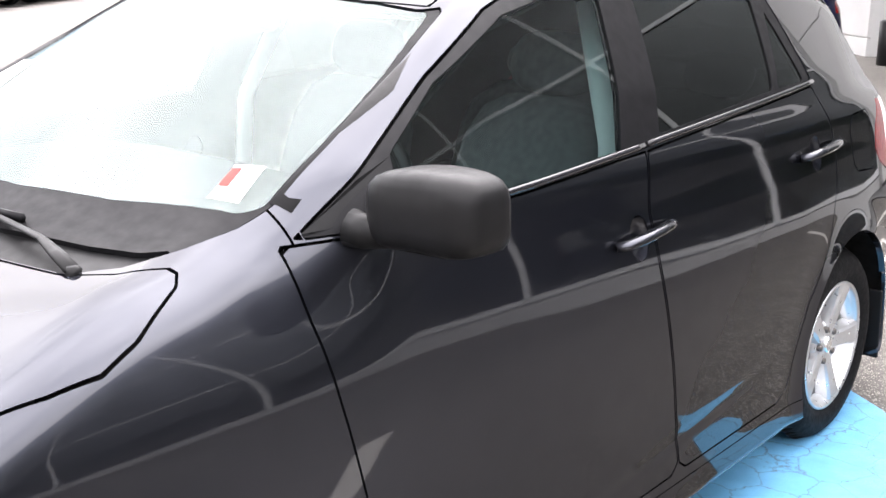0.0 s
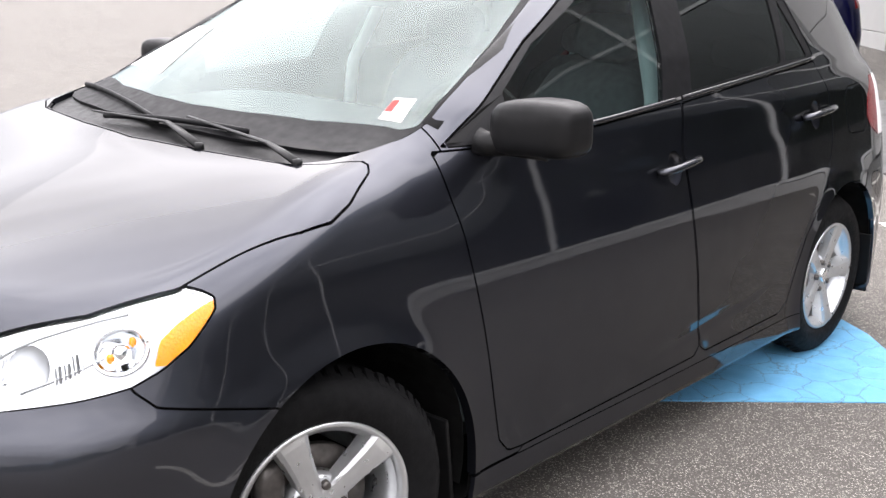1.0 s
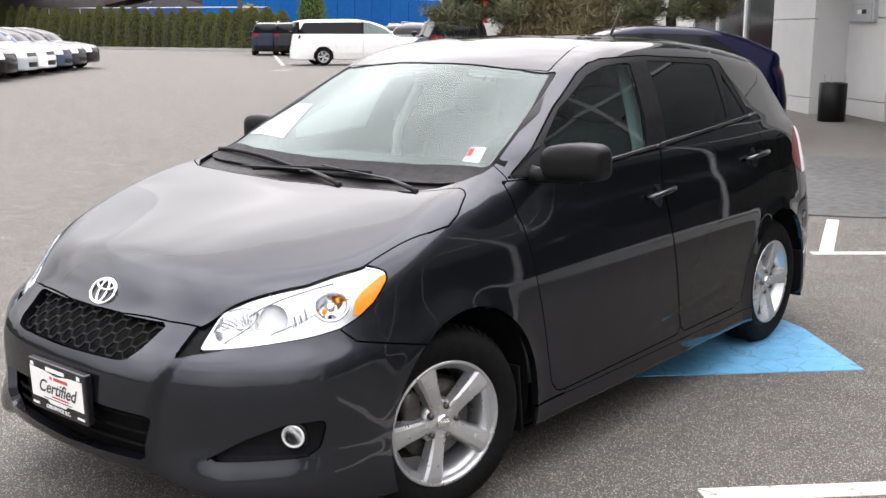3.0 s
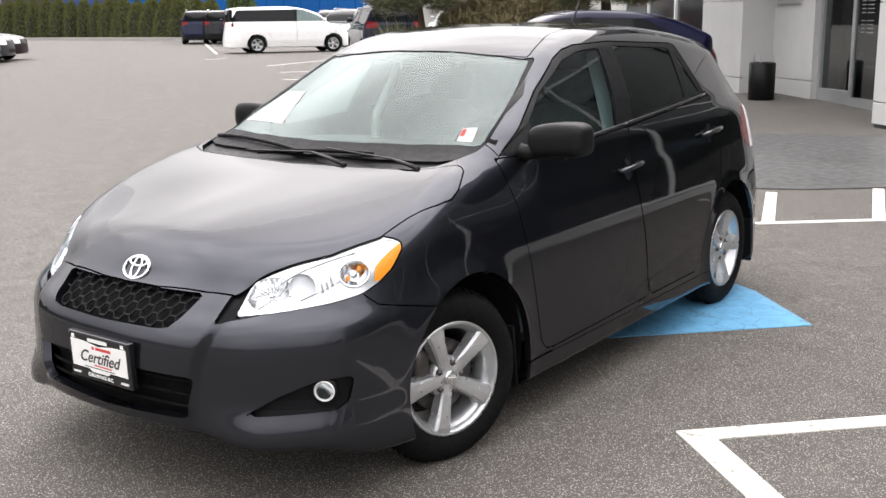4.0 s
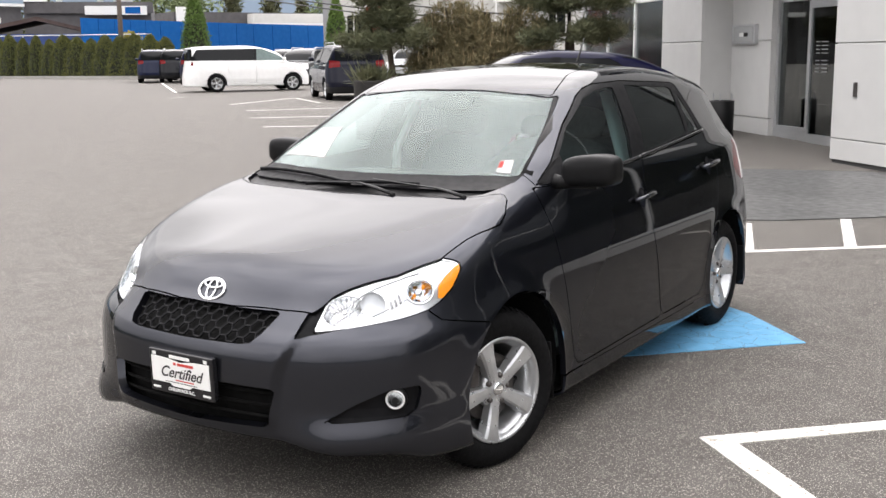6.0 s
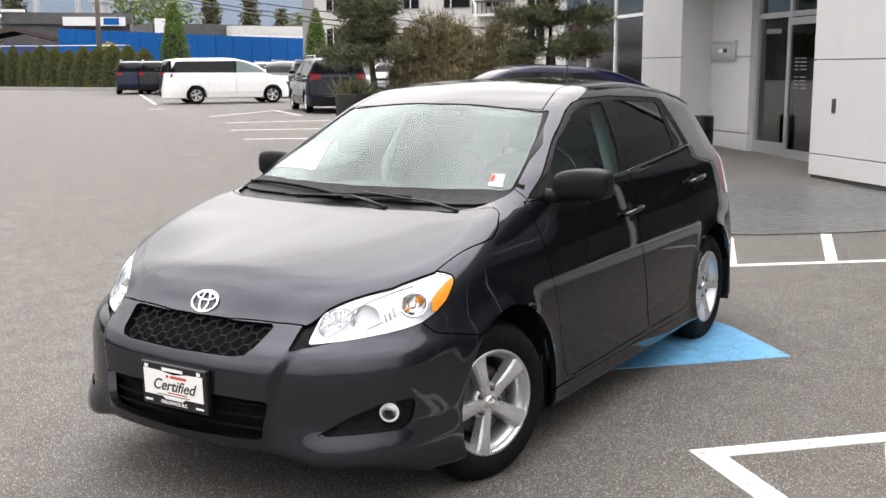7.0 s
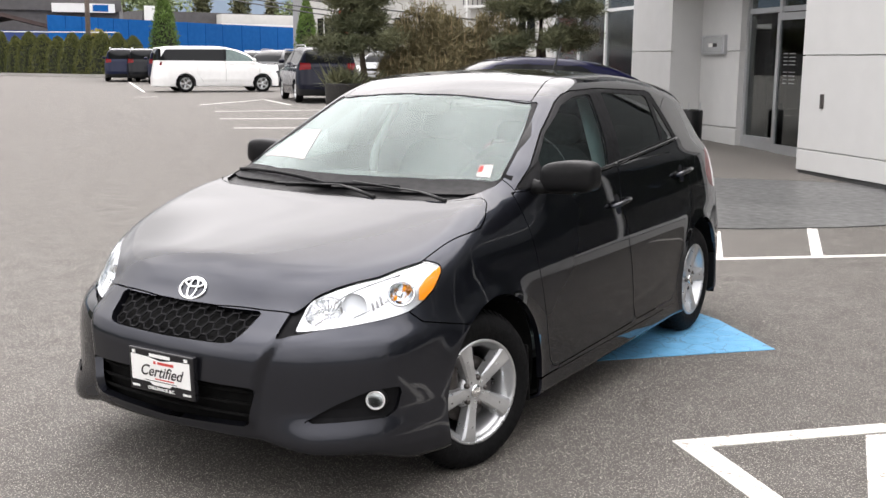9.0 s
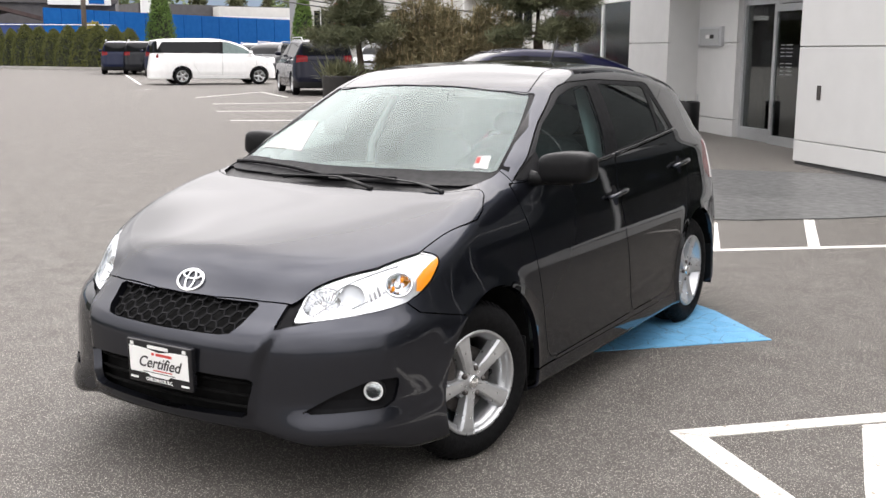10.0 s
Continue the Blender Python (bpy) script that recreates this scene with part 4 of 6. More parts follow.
# tail lamps
skin.carve("tail_clear", lambda x, y, z: np.maximum(2.99 - y, 0.5 - np.abs(x)), of=("tail_lamp",))
for side in (1, -1):
    tail = skin.part("tail_lamp", RED_LENS, car, side=side, label="red and white tail lamp")
    skin.part("tail_clear", WHITE_LENS, tail, own="clear_lens", side=side)

# emblem of the front: a plain chrome oval ring with an upright and a flat oval in it
def oval(rx, rz, radius, cx=0.0, cz=0.0, steps=40):
    bm = bmesh.new()
    pts = []
    for i in range(steps + 1):
        a = 2 * math.pi * i / steps
        pts.append((cx + rx * math.cos(a), 0.0, cz + rz * math.sin(a)))
    return tube(pts, radius, 6, bm)


badge_y = nose_y(0.0, 0.765)
badge_n = field_normal(car_field, np.array([[0.0, badge_y, 0.765]]))[0]
badge_tilt = math.degrees(math.atan2(badge_n[2], -badge_n[1]))
badge = part("badge", oval(0.062, 0.043, 0.006), CHROME, car, "chrome oval badge", smooth=True)
badge.matrix_local = pose(0, badge_y - 0.004, 0.765, -badge_tilt, 0, 0)
part("badge_bar", oval(0.020, 0.040, 0.005), CHROME, badge, smooth=True)
part("badge_arc", oval(0.044, 0.016, 0.005, 0, 0.022), CHROME, badge, smooth=True)


# dealer plate in its black frame
def lettering(text, size, mat, parent, at, name="lettering", bold=0.0, shear=0.0):
    cu = bpy.data.curves.new(name, "FONT")
    cu.body, cu.size, cu.align_x, cu.align_y, cu.extrude, cu.offset, cu.shear = text, size, "CENTER", "CENTER", 0.0006, bold, shear
    tmp = bpy.data.objects.new(name, cu)
    me = bpy.data.meshes.new_from_object(tmp)
    bpy.data.objects.remove(tmp)
    me.materials.append(mat)
    ob = new(name, me)
    ob.parent = parent
    ob.matrix_local = at
    return ob


PLATE_WHITE = material("plate_white", (0.82, 0.82, 0.80), rough=0.35, vary=0.03, scale=8)
INK = material("black_ink", (0.01, 0.01, 0.01), rough=0.4, vary=0.1, scale=20)
RED_INK = material("red_ink", (0.55, 0.05, 0.04), rough=0.4, vary=0.1, scale=20)
plate = part("plate_frame", block(-0.17, 0.17, -0.014, 0.014, -0.086, 0.086, 0.005), GLOSS_BLACK, car, "black dealer plate frame with white insert")
plate.matrix_local = pose(0.02, nose_y(0.0, 0.48) - 0.004, 0.487, 2, 0, 0) @ Matrix.Scale(0.95, 4)
face = part("plate_insert", slab([(-0.155, -0.042), (-0.06, -0.042), (-0.045, -0.053), (0.045, -0.053), (0.06, -0.042), (0.155, -0.042), (0.155, 0.060), (0.07, 0.057), (0.0, 0.047), (-0.07, 0.057), (-0.155, 0.060)], 0, 0.002), PLATE_WHITE, plate)
face.matrix_local = pose(0, -0.0145, 0, 90, 0, 0)
up = lambda x, z: pose(x, -0.0168, z, 90, 0, 0)
lettering("Certified", 0.062, INK, plate, up(0.0, 0.002), bold=0.0008, shear=0.4)
lettering("CHILLIWACK B.C.", 0.018, PLATE_WHITE, plate, up(0.0, -0.066), bold=0.0004)
for x, z, w, h, mat in ((0.03, 0.039, 0.085, 0.011, RED_INK), (-0.028, 0.039, 0.014, 0.011, RED_INK), (0.0, 0.066, 0.11, 0.013, PLATE_WHITE), (-0.138, 0.070, 0.018, 0.013, PLATE_WHITE), (0.138, 0.070, 0.018, 0.013, PLATE_WHITE),
                        (0.02, -0.026, 0.10, 0.005, RED_INK), (0.0, -0.036, 0.17, 0.003, INK), (-0.135, -0.066, 0.04, 0.008, PLATE_WHITE), (0.135, -0.066, 0.04, 0.008, PLATE_WHITE)):
    part("printed_bar", block(x - w / 2, x + w / 2, -0.0172, -0.0160, z - h / 2, z + h / 2), mat, plate)


# mirrors
for side in (1, -1):
    bm = rounded(0, 0, 0, 0.131, 0.070, 0.067, 4.2, 18)
    for v in bm.verts:
        v.co.y = max(v.co.y, -0.072 + 0.25 * (v.co.z + 0.02) ** 2 * 8)
        if v.co.y > 0.03:
            v.co.y = 0.03 + (v.co.y - 0.03) * 0.25
        v.co.z -= 0.012 * (v.co.x * side < 0) * abs(v.co.x) / 0.128
    mirror = part("door_mirror", bm, BLACK_PLASTIC, doors["front_door", side], "matt black plastic mirror housing", smooth=True)
    mirror.matrix_local = pose(side * (0.952 if side > 0 else 0.855), 0.555 if side > 0 else 0.74, 1.133, 0, -2 * side, -6 * side)
    glass = part("mirror_glass", rounded(0, 0.036, 0, 0.098, 0.004, 0.052, 3.4, 10), CHROME, mirror, smooth=True)
    part("mirror_foot", tube([(side * -0.155, -0.06, -0.045), (side * -0.13, -0.05, -0.05), (side * -0.09, -0.02, -0.052), (side * 0.02, 0.0, -0.06)], [0.034, 0.030, 0.026, 0.02], 12), BLACK_PLASTIC, mirror, smooth=True)
    sail = bmesh.new()
    tri = [shoulder(y, z, side, 0.004) for y, z in ((0.43, 1.078), (0.625, 1.086), (0.64, 1.178), (0.56, 1.148))]
    sail.faces.new([sail.verts.new(p) for p in (tri if side > 0 else tri[::-1])])
    part("mirror_sail", sail, BLACK_PLASTIC, doors["front_door", side])

# door handles with their cups
for side in (1, -1):
    for door, y0, y1, z, yc in HANDLES:
        ym = (y0 + y1) / 2
        pts = [shoulder(y, z - 0.006 + 0.018 * (y - y0) / (y1 - y0), side, lift) for y, lift in
               ((y0, 0.006), (y0 + 0.02, 0.024), (ym - 0.04, 0.032), (ym + 0.03, 0.032), (y1 - 0.035, 0.026), (y1 - 0.012, 0.020), (y1, 0.004))]
        h = part("handle", tube(pts, [0.014, 0.0165, 0.017, 0.017, 0.0165, 0.015, 0.011], 12, flat=0.72), CAR_PAINT, doors[door, side], smooth=True)
        part("keyhole", lathe([(0.0, 0.003), (0.006, 0.003), (0.007, 0.0)], 14), CHROME, h).location = shoulder(y1 - 0.016, z + 0.010, side, 0.030)
        # a hollow in the door behind the grip
        mid = shoulder(yc, z - 0.004, side)
        q, a = np.meshgrid(np.arange(1, 8) / 7, 2 * np.pi * np.arange(36) / 36, indexing="ij")
        q, a = q.ravel(), a.ravel()
        rim = np.stack([np.full(q.shape, mid.x), yc + 0.041 * q * np.cos(a), z - 0.004 + 0.053 * q * np.sin(a)], 1)
        rim = on_skin_many(rim) - (side * 0.024 * np.sqrt(np.maximum(0, 1 - q * q)) + side * 0.002)[:, None] * np.array((1, 0, 0))
        cup = bmesh.new()
        hub = cup.verts.new((mid.x - side * 0.026, mid.y, mid.z))
        v = [cup.verts.new(k) for k in rim]
        rows = [v[36 * k:36 * (k + 1)] for k in range(7)]
        for k in range(36):
            cup.faces.new((hub, rows[0][k], rows[0][(k + 1) % 36]))
            for f, g in zip(rows, rows[1:]):
                cup.faces.new((f[k], g[k], g[(k + 1) % 36], f[(k + 1) % 36]))
        bmesh.ops.recalc_face_normals(cup, faces=cup.faces)
        part("handle_cup", cup, CAR_PAINT, doors[door, side], smooth=True)

# wipers
def wiper(root, knee, tip, blade_a, blade_b):
    """A flat arm from its pivot, bent at the knee, and a thin curved blade along the glass."""
    arm = part("wiper", tube([on_skin(*root, 0.002), on_skin(*[(a + b) / 2 for a, b in zip(root, knee)], 0.010), on_skin(*knee, 0.013), on_skin(*tip, 0.012)], [0.015, 0.014, 0.009, 0.006], 8, flat=0.45), BLACK_PLASTIC, car, smooth=True)
    pts = [on_skin(*[a + (b - a) * k / 12 for a, b in zip(blade_a, blade_b)], 0.004 + 0.004 * math.sin(math.pi * k / 12)) for k in range(13)]
    part("blade", tube(pts, 0.006, 6, flat=1.4), SURROUND, arm, smooth=True)
    part("pivot", lathe([(0.0, 0.010), (0.010, 0.009), (0.013, 0.0), (0.013, -0.02)], 16, "z"), BLACK_PLASTIC, arm, smooth=True).location = on_skin(*root, 0.0)


wiper((0.585, 0.122, 1.047), (0.447, 0.149, 1.060), (0.10, 0.163, 1.080), (0.33, 0.176, 1.078), (-0.235, 0.108, 1.056))
wiper((0.259, 0.079, 1.045), (0.059, 0.122, 1.066), (-0.30, 0.112, 1.056), (0.00, 0.130, 1.066), (-0.68, 0.300, 1.085))

# wheels
def tyre():
    return lathe([(0.208, 0.085), (0.222, 0.098), (0.255, 0.106), (0.285, 0.102), (0.300, 0.090), (0.310, 0.080), (0.3155, 0.06), (0.3165, 0.02), (0.3125, 0.018), (0.3125, 0.012), (0.3165, 0.010), (0.3165, -0.03), (0.3125, -0.032), (0.3125, -0.04), (0.316, -0.042), (0.310, -0.085), (0.27, -0.105), (0.208, -0.09)], 72, closed=True)


def tread():
    """Cross grooves of the tyre's shoulder, as small raised blocks."""
    bm = bmesh.new()
    for i in range(60):
        a = 2 * math.pi * i / 60
        got = bmesh.ops.create_cube(bm, size=1.0)
        bmesh.ops.transform(bm, matrix=Matrix.Rotation(a, 4, "X") @ Matrix.Translation((0.062, 0, 0.3135)) @ Matrix.Rotation(radians(28), 4, "Y") @ Matrix.Diagonal((0.042, 0.021, 0.010, 1)), verts=got["verts"])
    return bm


def rim_barrel():
    return lathe([(0.216, 0.088), (0.214, 0.097), (0.206, 0.098), (0.200, 0.090), (0.192, 0.070), (0.185, 0.0), (0.180, -0.09), (0.176, -0.09), (0.180, 0.0), (0.184, 0.07)], 72, closed=True)


def spoke():
    """One broad spoke with a raised flank on each side, standing up."""
    bm = bmesh.new()
    rows = []
    for r, w, x, drop in ((0.020, 0.030, 0.074, 0.004), (0.060, 0.031, 0.077, 0.010), (0.100, 0.033, 0.083, 0.018), (0.150, 0.039, 0.090, 0.022), (0.185, 0.046, 0.094, 0.022), (0.203, 0.050, 0.094, 0.018)):
        rows.append([bm.verts.new(p) for p in ((x - drop - 0.022, -w, r), (x - drop * 0.35, -w * 0.84, r), (x, -w * 0.60, r), (x + 0.001, 0.0, r), (x, w * 0.60, r), (x - drop * 0.35, w * 0.84, r), (x - drop - 0.022, w, r))])
    for p, q in zip(rows, rows[1:]):
        for i in range(len(p) - 1):
            bm.faces.new((p[i], p[i + 1], q[i + 1], q[i]))
    bmesh.ops.recalc_face_normals(bm, faces=bm.faces)
    if sum(f.normal.x for f in bm.faces) < 0:
        bmesh.ops.reverse_faces(bm, faces=bm.faces)
    return bm


DISC = material("brake_steel", (0.11, 0.10, 0.095), rough=0.45, metal=0.7, vary=0.3, scale=14)


def make_wheel():
    w = new("wheel")
    w.parent = car
    part("tyre", tyre(), RUBBER, w, smooth=True)
    part("tread", tread(), RUBBER, w)
    rim = part("rim", rim_barrel(), ALLOY, w, "silver five-spoke alloy rim", smooth=True)
    for k in range(5):
        s = part("spoke", spoke(), ALLOY, w)
        s.matrix_local = Matrix.Rotation(radians(72 * k + 22), 4, "X")
        n = part("lug_nut", lathe([(0.0, 0.078), (0.0095, 0.077), (0.0112, 0.070), (0.0112, 0.060), (0.0165, 0.058), (0.017, 0.050)], 16), DISC, w, smooth=True)
        a = radians(72 * k + 58)
        n.location = (0.004, -0.056 * math.sin(a), 0.056 * math.cos(a))
    part("hub", lathe([(0.0, 0.072), (0.045, 0.072), (0.068, 0.066), (0.078, 0.055), (0.08, 0.03)], 40), ALLOY, w, smooth=True)
    part("hub_cap", lathe([(0.0, 0.086), (0.018, 0.085), (0.027, 0.082), (0.029, 0.072)], 32), CHROME, w, smooth=True)
    part("brake_disc", lathe([(0.06, 0.03), (0.135, 0.03), (0.137, 0.012), (0.06, 0.012)], 48, closed=True), DISC, w, smooth=True)
    part("caliper", rounded(0.025, -0.105, 0.05, 0.032, 0.035, 0.07, 4, 8), DISC, w, smooth=True)
    return w


first = make_wheel()
for i, (wy, side, steer) in enumerate(((0.0, 1, -15), (2.6, 1, 0), (0.0, -1, -15), (2.6, -1, 0))):
    m = pose(side * 0.752, wy, 0.3155, 0, 0, steer + (0 if side > 0 else 180)) @ Matrix.Rotation(radians((0, 31, 12, 50)[i]), 4, "X")
    if i == 0:
        first.matrix_local = m
    else:
        w = copy_thing(first, m)
        w.name = "wheel"

# wheel-house liners and mud flaps
for wy in (0.0, 2.6):
    for side in (1, -1):
        bm = bmesh.new()
        rows = [[bm.verts.new((side * x, wy + (0 if wy else 0.034) + r * math.cos(a), 0.322 + r * math.sin(a))) for x, r in ((0.40, 0.0), (0.40, 0.36), (0.70, 0.392), (0.856, 0.389))] for a in np.linspace(-0.25, math.pi + 0.25, 25)]
        for p, q in zip(rows, rows[1:]):
            for k in range(1, 3):
                bm.faces.new((p[k], p[k + 1], q[k + 1], q[k]))
            bm.faces.new((p[0], p[1], q[1]))
        bmesh.ops.remove_doubles(bm, verts=bm.verts, dist=1e-5)
        part("wheel_liner", bm, DARK, car)
        y = wy + 0.355
        flap = part("mud_flap", block(-0.085, 0.085, -0.006, 0.006, -0.13, 0.13, 0.005), BLACK_PLASTIC, car)
        flap.matrix_local = pose(side * 0.785, y, 0.30, 8, 0, 4 * side)

# aerial at the tail of the roof
part("aerial", tube([on_skin(0.0, 2.35, 1.54, -0.01), on_skin(0.0, 2.35, 1.54, 0.02), on_skin(0.0, 2.35, 1.54) + Vector((0, 0.10, 0.17))], [0.014, 0.008, 0.003], 8), BLACK_PLASTIC, car, smooth=True)

# cabin
SEAT = material("grey_seat_cloth", (0.12, 0.125, 0.128), rough=0.9, vary=0.2, scale=12, bump=0.06, bump_scale=120)
part("dashboard", rounded(0.0, 0.62, 0.90, 0.72, 0.30, 0.17, 4, 14), BLACK_PLASTIC, car, smooth=True)
part("cabin_floor", block(-0.72, 0.72, 0.3, 3.0, 0.26, 0.30), TRIM_GREY, car)
for x in (0.36, -0.36):
    seat = part("front_seat", rounded(x, 1.20, 0.52, 0.25, 0.27, 0.11, 3.5, 10), SEAT, car, smooth=True)
    b = part("backrest", rounded(0, 0, 0.33, 0.24, 0.09, 0.35, 3.5, 12), SEAT, seat, smooth=True)
    b.matrix_local = pose(x, 1.44, 0.52, -18, 0, 0)
    part("headrest", rounded(0, 0.0, 0.77, 0.135, 0.055, 0.085, 3.0, 10), SEAT, b, smooth=True)
rear = part("rear_seat", rounded(0, 2.05, 0.52, 0.64, 0.27, 0.11, 4, 10), SEAT, car, smooth=True)
b = part("backrest", rounded(0, 0, 0.32, 0.64, 0.09, 0.32, 4, 12), SEAT, rear, smooth=True)
b.matrix_local = pose(0, 2.34, 0.5, -20, 0, 0)
for x in (0.38, -0.38):
    part("headrest", rounded(x, 0, 0.70, 0.12, 0.05, 0.07, 3, 8), SEAT, b, smooth=True)
    part("pillar_trim", tube([(math.copysign(0.565, x), 1.54, 1.42), (math.copysign(0.70, x), 1.46, 1.1), (math.copysign(0.74, x), 1.44, 0.6)], 0.045, 10, flat=0.5), PAPER, car, "pale grey inner pillar trim", smooth=True)
for side in (1, -1):
    part("pillar_lining", tube([on_skin(side * 0.70, 0.44, 1.10, -0.045), on_skin(side * 0.645, 0.75, 1.27, -0.045), on_skin(side * 0.585, 1.06, 1.44, -0.05), on_skin(side * 0.56, 1.3, 1.49, -0.05)], 0.050, 8), BLACK_PLASTIC, car, smooth=True)
wheel_rim = part("steering_wheel", lathe([(0.185 + 0.015 * math.cos(a), 0.015 * math.sin(a)) for a in np.linspace(0, 2 * math.pi, 13)], 40, "y"), BLACK_PLASTIC, car, smooth=True)
wheel_rim.matrix_local = pose(0.36, 0.90, 0.98, -24, 0, 0)
part("steering_hub", rounded(0, 0.01, 0, 0.07, 0.03, 0.06, 3, 8), BLACK_PLASTIC, wheel_rim, smooth=True)
part("steering_spoke", block(-0.18, 0.18, -0.01, 0.015, -0.018, 0.018, 0.006), BLACK_PLASTIC, wheel_rim)
part("roof_lining", block(-0.50, 0.50, 1.12, 2.6, 1.455, 1.462), TRIM_GREY, car)
for x in (0.31, -0.31):
    visor = part("sun_visor", block(-0.19, 0.19, -0.075, 0.075, -0.008, 0.008, 0.006), TRIM_GREY, car, "pale grey folded sun visor")
    visor.matrix_local = pose(x, 1.06, 1.425, 20, 0, 0)
part("inner_mirror", rounded(0.0, 0.93, 1.385, 0.12, 0.02, 0.035, 3, 8), BLACK_PLASTIC, car, smooth=True)

# papers behind the windscreen
def card(name, corners, mat, label, lift=-0.012):
    bm = bmesh.new()
    a, b, c, d = [Vector(q) for q in corners]
    grid = [[bm.verts.new(on_skin(*a.lerp(b, u / 6).lerp(d.lerp(c, u / 6), w / 6), lift)) for w in range(7)] for u in range(7)]
    for p, q in zip(grid, grid[1:]):
        for i in range(6):
            bm.faces.new((p[i], p[i + 1], q[i + 1], q[i]))
    bmesh.ops.solidify(bm, geom=bm.faces[:], thickness=0.001)
    return part(name, bm, mat, car, label)


tag = card("stock_tag", ((0.567, 0.450, 1.171), (0.620, 0.476, 1.171), (0.651, 0.389, 1.125), (0.591, 0.369, 1.128)), PAPER, "white and red paper stock tag", -0.003)
card("tag_print", ((0.572, 0.440, 1.167), (0.588, 0.449, 1.168), (0.602, 0.405, 1.143), (0.584, 0.398, 1.143)), RED_INK, "red print", -0.0015)
card("price_sheet", ((-0.640, 0.44, 1.14), (-0.590, 0.67, 1.26), (-0.426, 0.613, 1.274), (-0.32, 0.34, 1.151)), PAPER, "white paper sheet on the windscreen", -0.002)
part("dash_plate", block(0.44, 0.53, 0.30, 0.32, 1.072, 1.074), PAPER, car, "small white identification strip")


# ---- the dealership: u runs along its front, away from the camera; c is the depth ----
def bp(u, c):
    return (-0.71 * (u - 0.15) + 0.704 * c, 0.704 * (u - 0.15) + 0.71 * c)


def wall_box(u0, u1, c0, c1, z0, z1):
    return slab([bp(u0, c0), bp(u1, c0), bp(u1, c1), bp(u0, c1)], z0, z1)


JOINT = material("panel_joint", (0.05, 0.05, 0.05), rough=0.8, vary=0.2, scale=6)
INTERIOR = material("showroom_dark", (0.22, 0.20, 0.18), rough=0.8, vary=0.3, scale=2)
TOP = 7.5


def panel_wall(name, u0, u1, c, thick, rows, label, seams=()):
    """A wall clad in white panels, each its own piece, over a dark backing with open joints."""
    w = part(name, wall_box(u0, u1, c + 0.05, c + thick, 0, TOP), PANEL_WHITE)
    tagged(w, label, "wall", kind="structure")
    cuts = [u0, *seams, u1]
    for z0, z1 in zip(rows, rows[1:]):
        for a, b in zip(cuts, cuts[1:]):
            bm = wall_box(a + 0.006, b - 0.006, c, c + 0.055, z0 + 0.008, z1 - 0.008)
            bmesh.ops.bevel(bm, geom=bm.edges[:], offset=0.004, segments=1, affect="EDGES")
            part("panel", bm, PANEL_WHITE, w)
    return w


panel_wall("wall_entrance", 5.6, 9.46, 8.22, 1.9, (0.07, 0.38, 1.72, 3.06, 4.5, 5.85, 7.2, TOP), "white panelled wall beside the entrance doors")
tagged(part("plinth_entrance", wall_box(5.6, 9.44, 8.25, 8.5, 0, 0.07), JOINT), "dark plinth under the white panels", "trim", kind="structure")
panel_wall("wall_recess", 13.36, 14.86, 9.40, 0.6, (0.06, 0.41, 1.82, 3.2, 4.5, 5.85, 7.2, TOP), "white panelled wall of the entrance recess")
tagged(part("plinth_recess", wall_box(13.36, 14.86, 9.42, 9.6, 0, 0.06), JOINT), "dark plinth under the white panels", "trim", kind="structure")
panel_wall("wall_pier", 14.86, 16.72, 8.76, 1.3, (0.06, 0.41, 1.82, 3.2, 4.5, 5.85, 7.2, TOP), "white panelled pier of the showroom")
# added above the view to keep sky light off the recess and door
tagged(part("shade_soffit", wall_box(9.48, 14.84, 8.3, 12.0, 3.45, 3.75), PANEL_WHITE), "unseen white soffit added to shade the entrance recess", "ceiling", kind="structure")
tagged(part("floor_lobby", wall_box(-16, 22.2, 10.2, 16.0, 0.0, 0.02), INTERIOR), "dark lobby floor", "floor", kind="structure")
tagged(part("wall_back", wall_box(-16, 22.2, 15.0, 15.2, 0, TOP), INTERIOR), "dark inner wall of the showroom", "wall", kind="structure")
tagged(part("roof_slab", wall_box(-16, 22.2, 8.6, 15.2, TOP, TOP + 0.3), PANEL_WHITE), "white flat roof edge of the showroom", "roof", kind="structure")


def glazing(name, u0, u1, c, columns, rows, label, bar=0.05, mat=None, glass=None):
    """A framed glass front: posts, rails and a pane in each field."""
    g = thing(name, label, "window", kind="structure")
    us = columns
    for u in us:
        part("post", wall_box(u - bar / 2, u + bar / 2, c - 0.04, c + 0.08, rows[0], rows[-1]), mat or ALUMINIUM, g)
    for z in rows:
        for a, b in zip(us, us[1:]):
            part("rail", wall_box(a + bar / 2, b - bar / 2, c - 0.03, c + 0.07, z - bar / 2, z + bar / 2), mat or ALUMINIUM, g)
    for z0, z1 in zip(rows, rows[1:]):
        for a, b in zip(us, us[1:]):
            p = part("pane", wall_box(a + bar / 2, b - bar / 2, c + 0.01, c + 0.02, z0 + bar / 2, z1 - bar / 2), glass or DARK_GLASS, g)
    return g


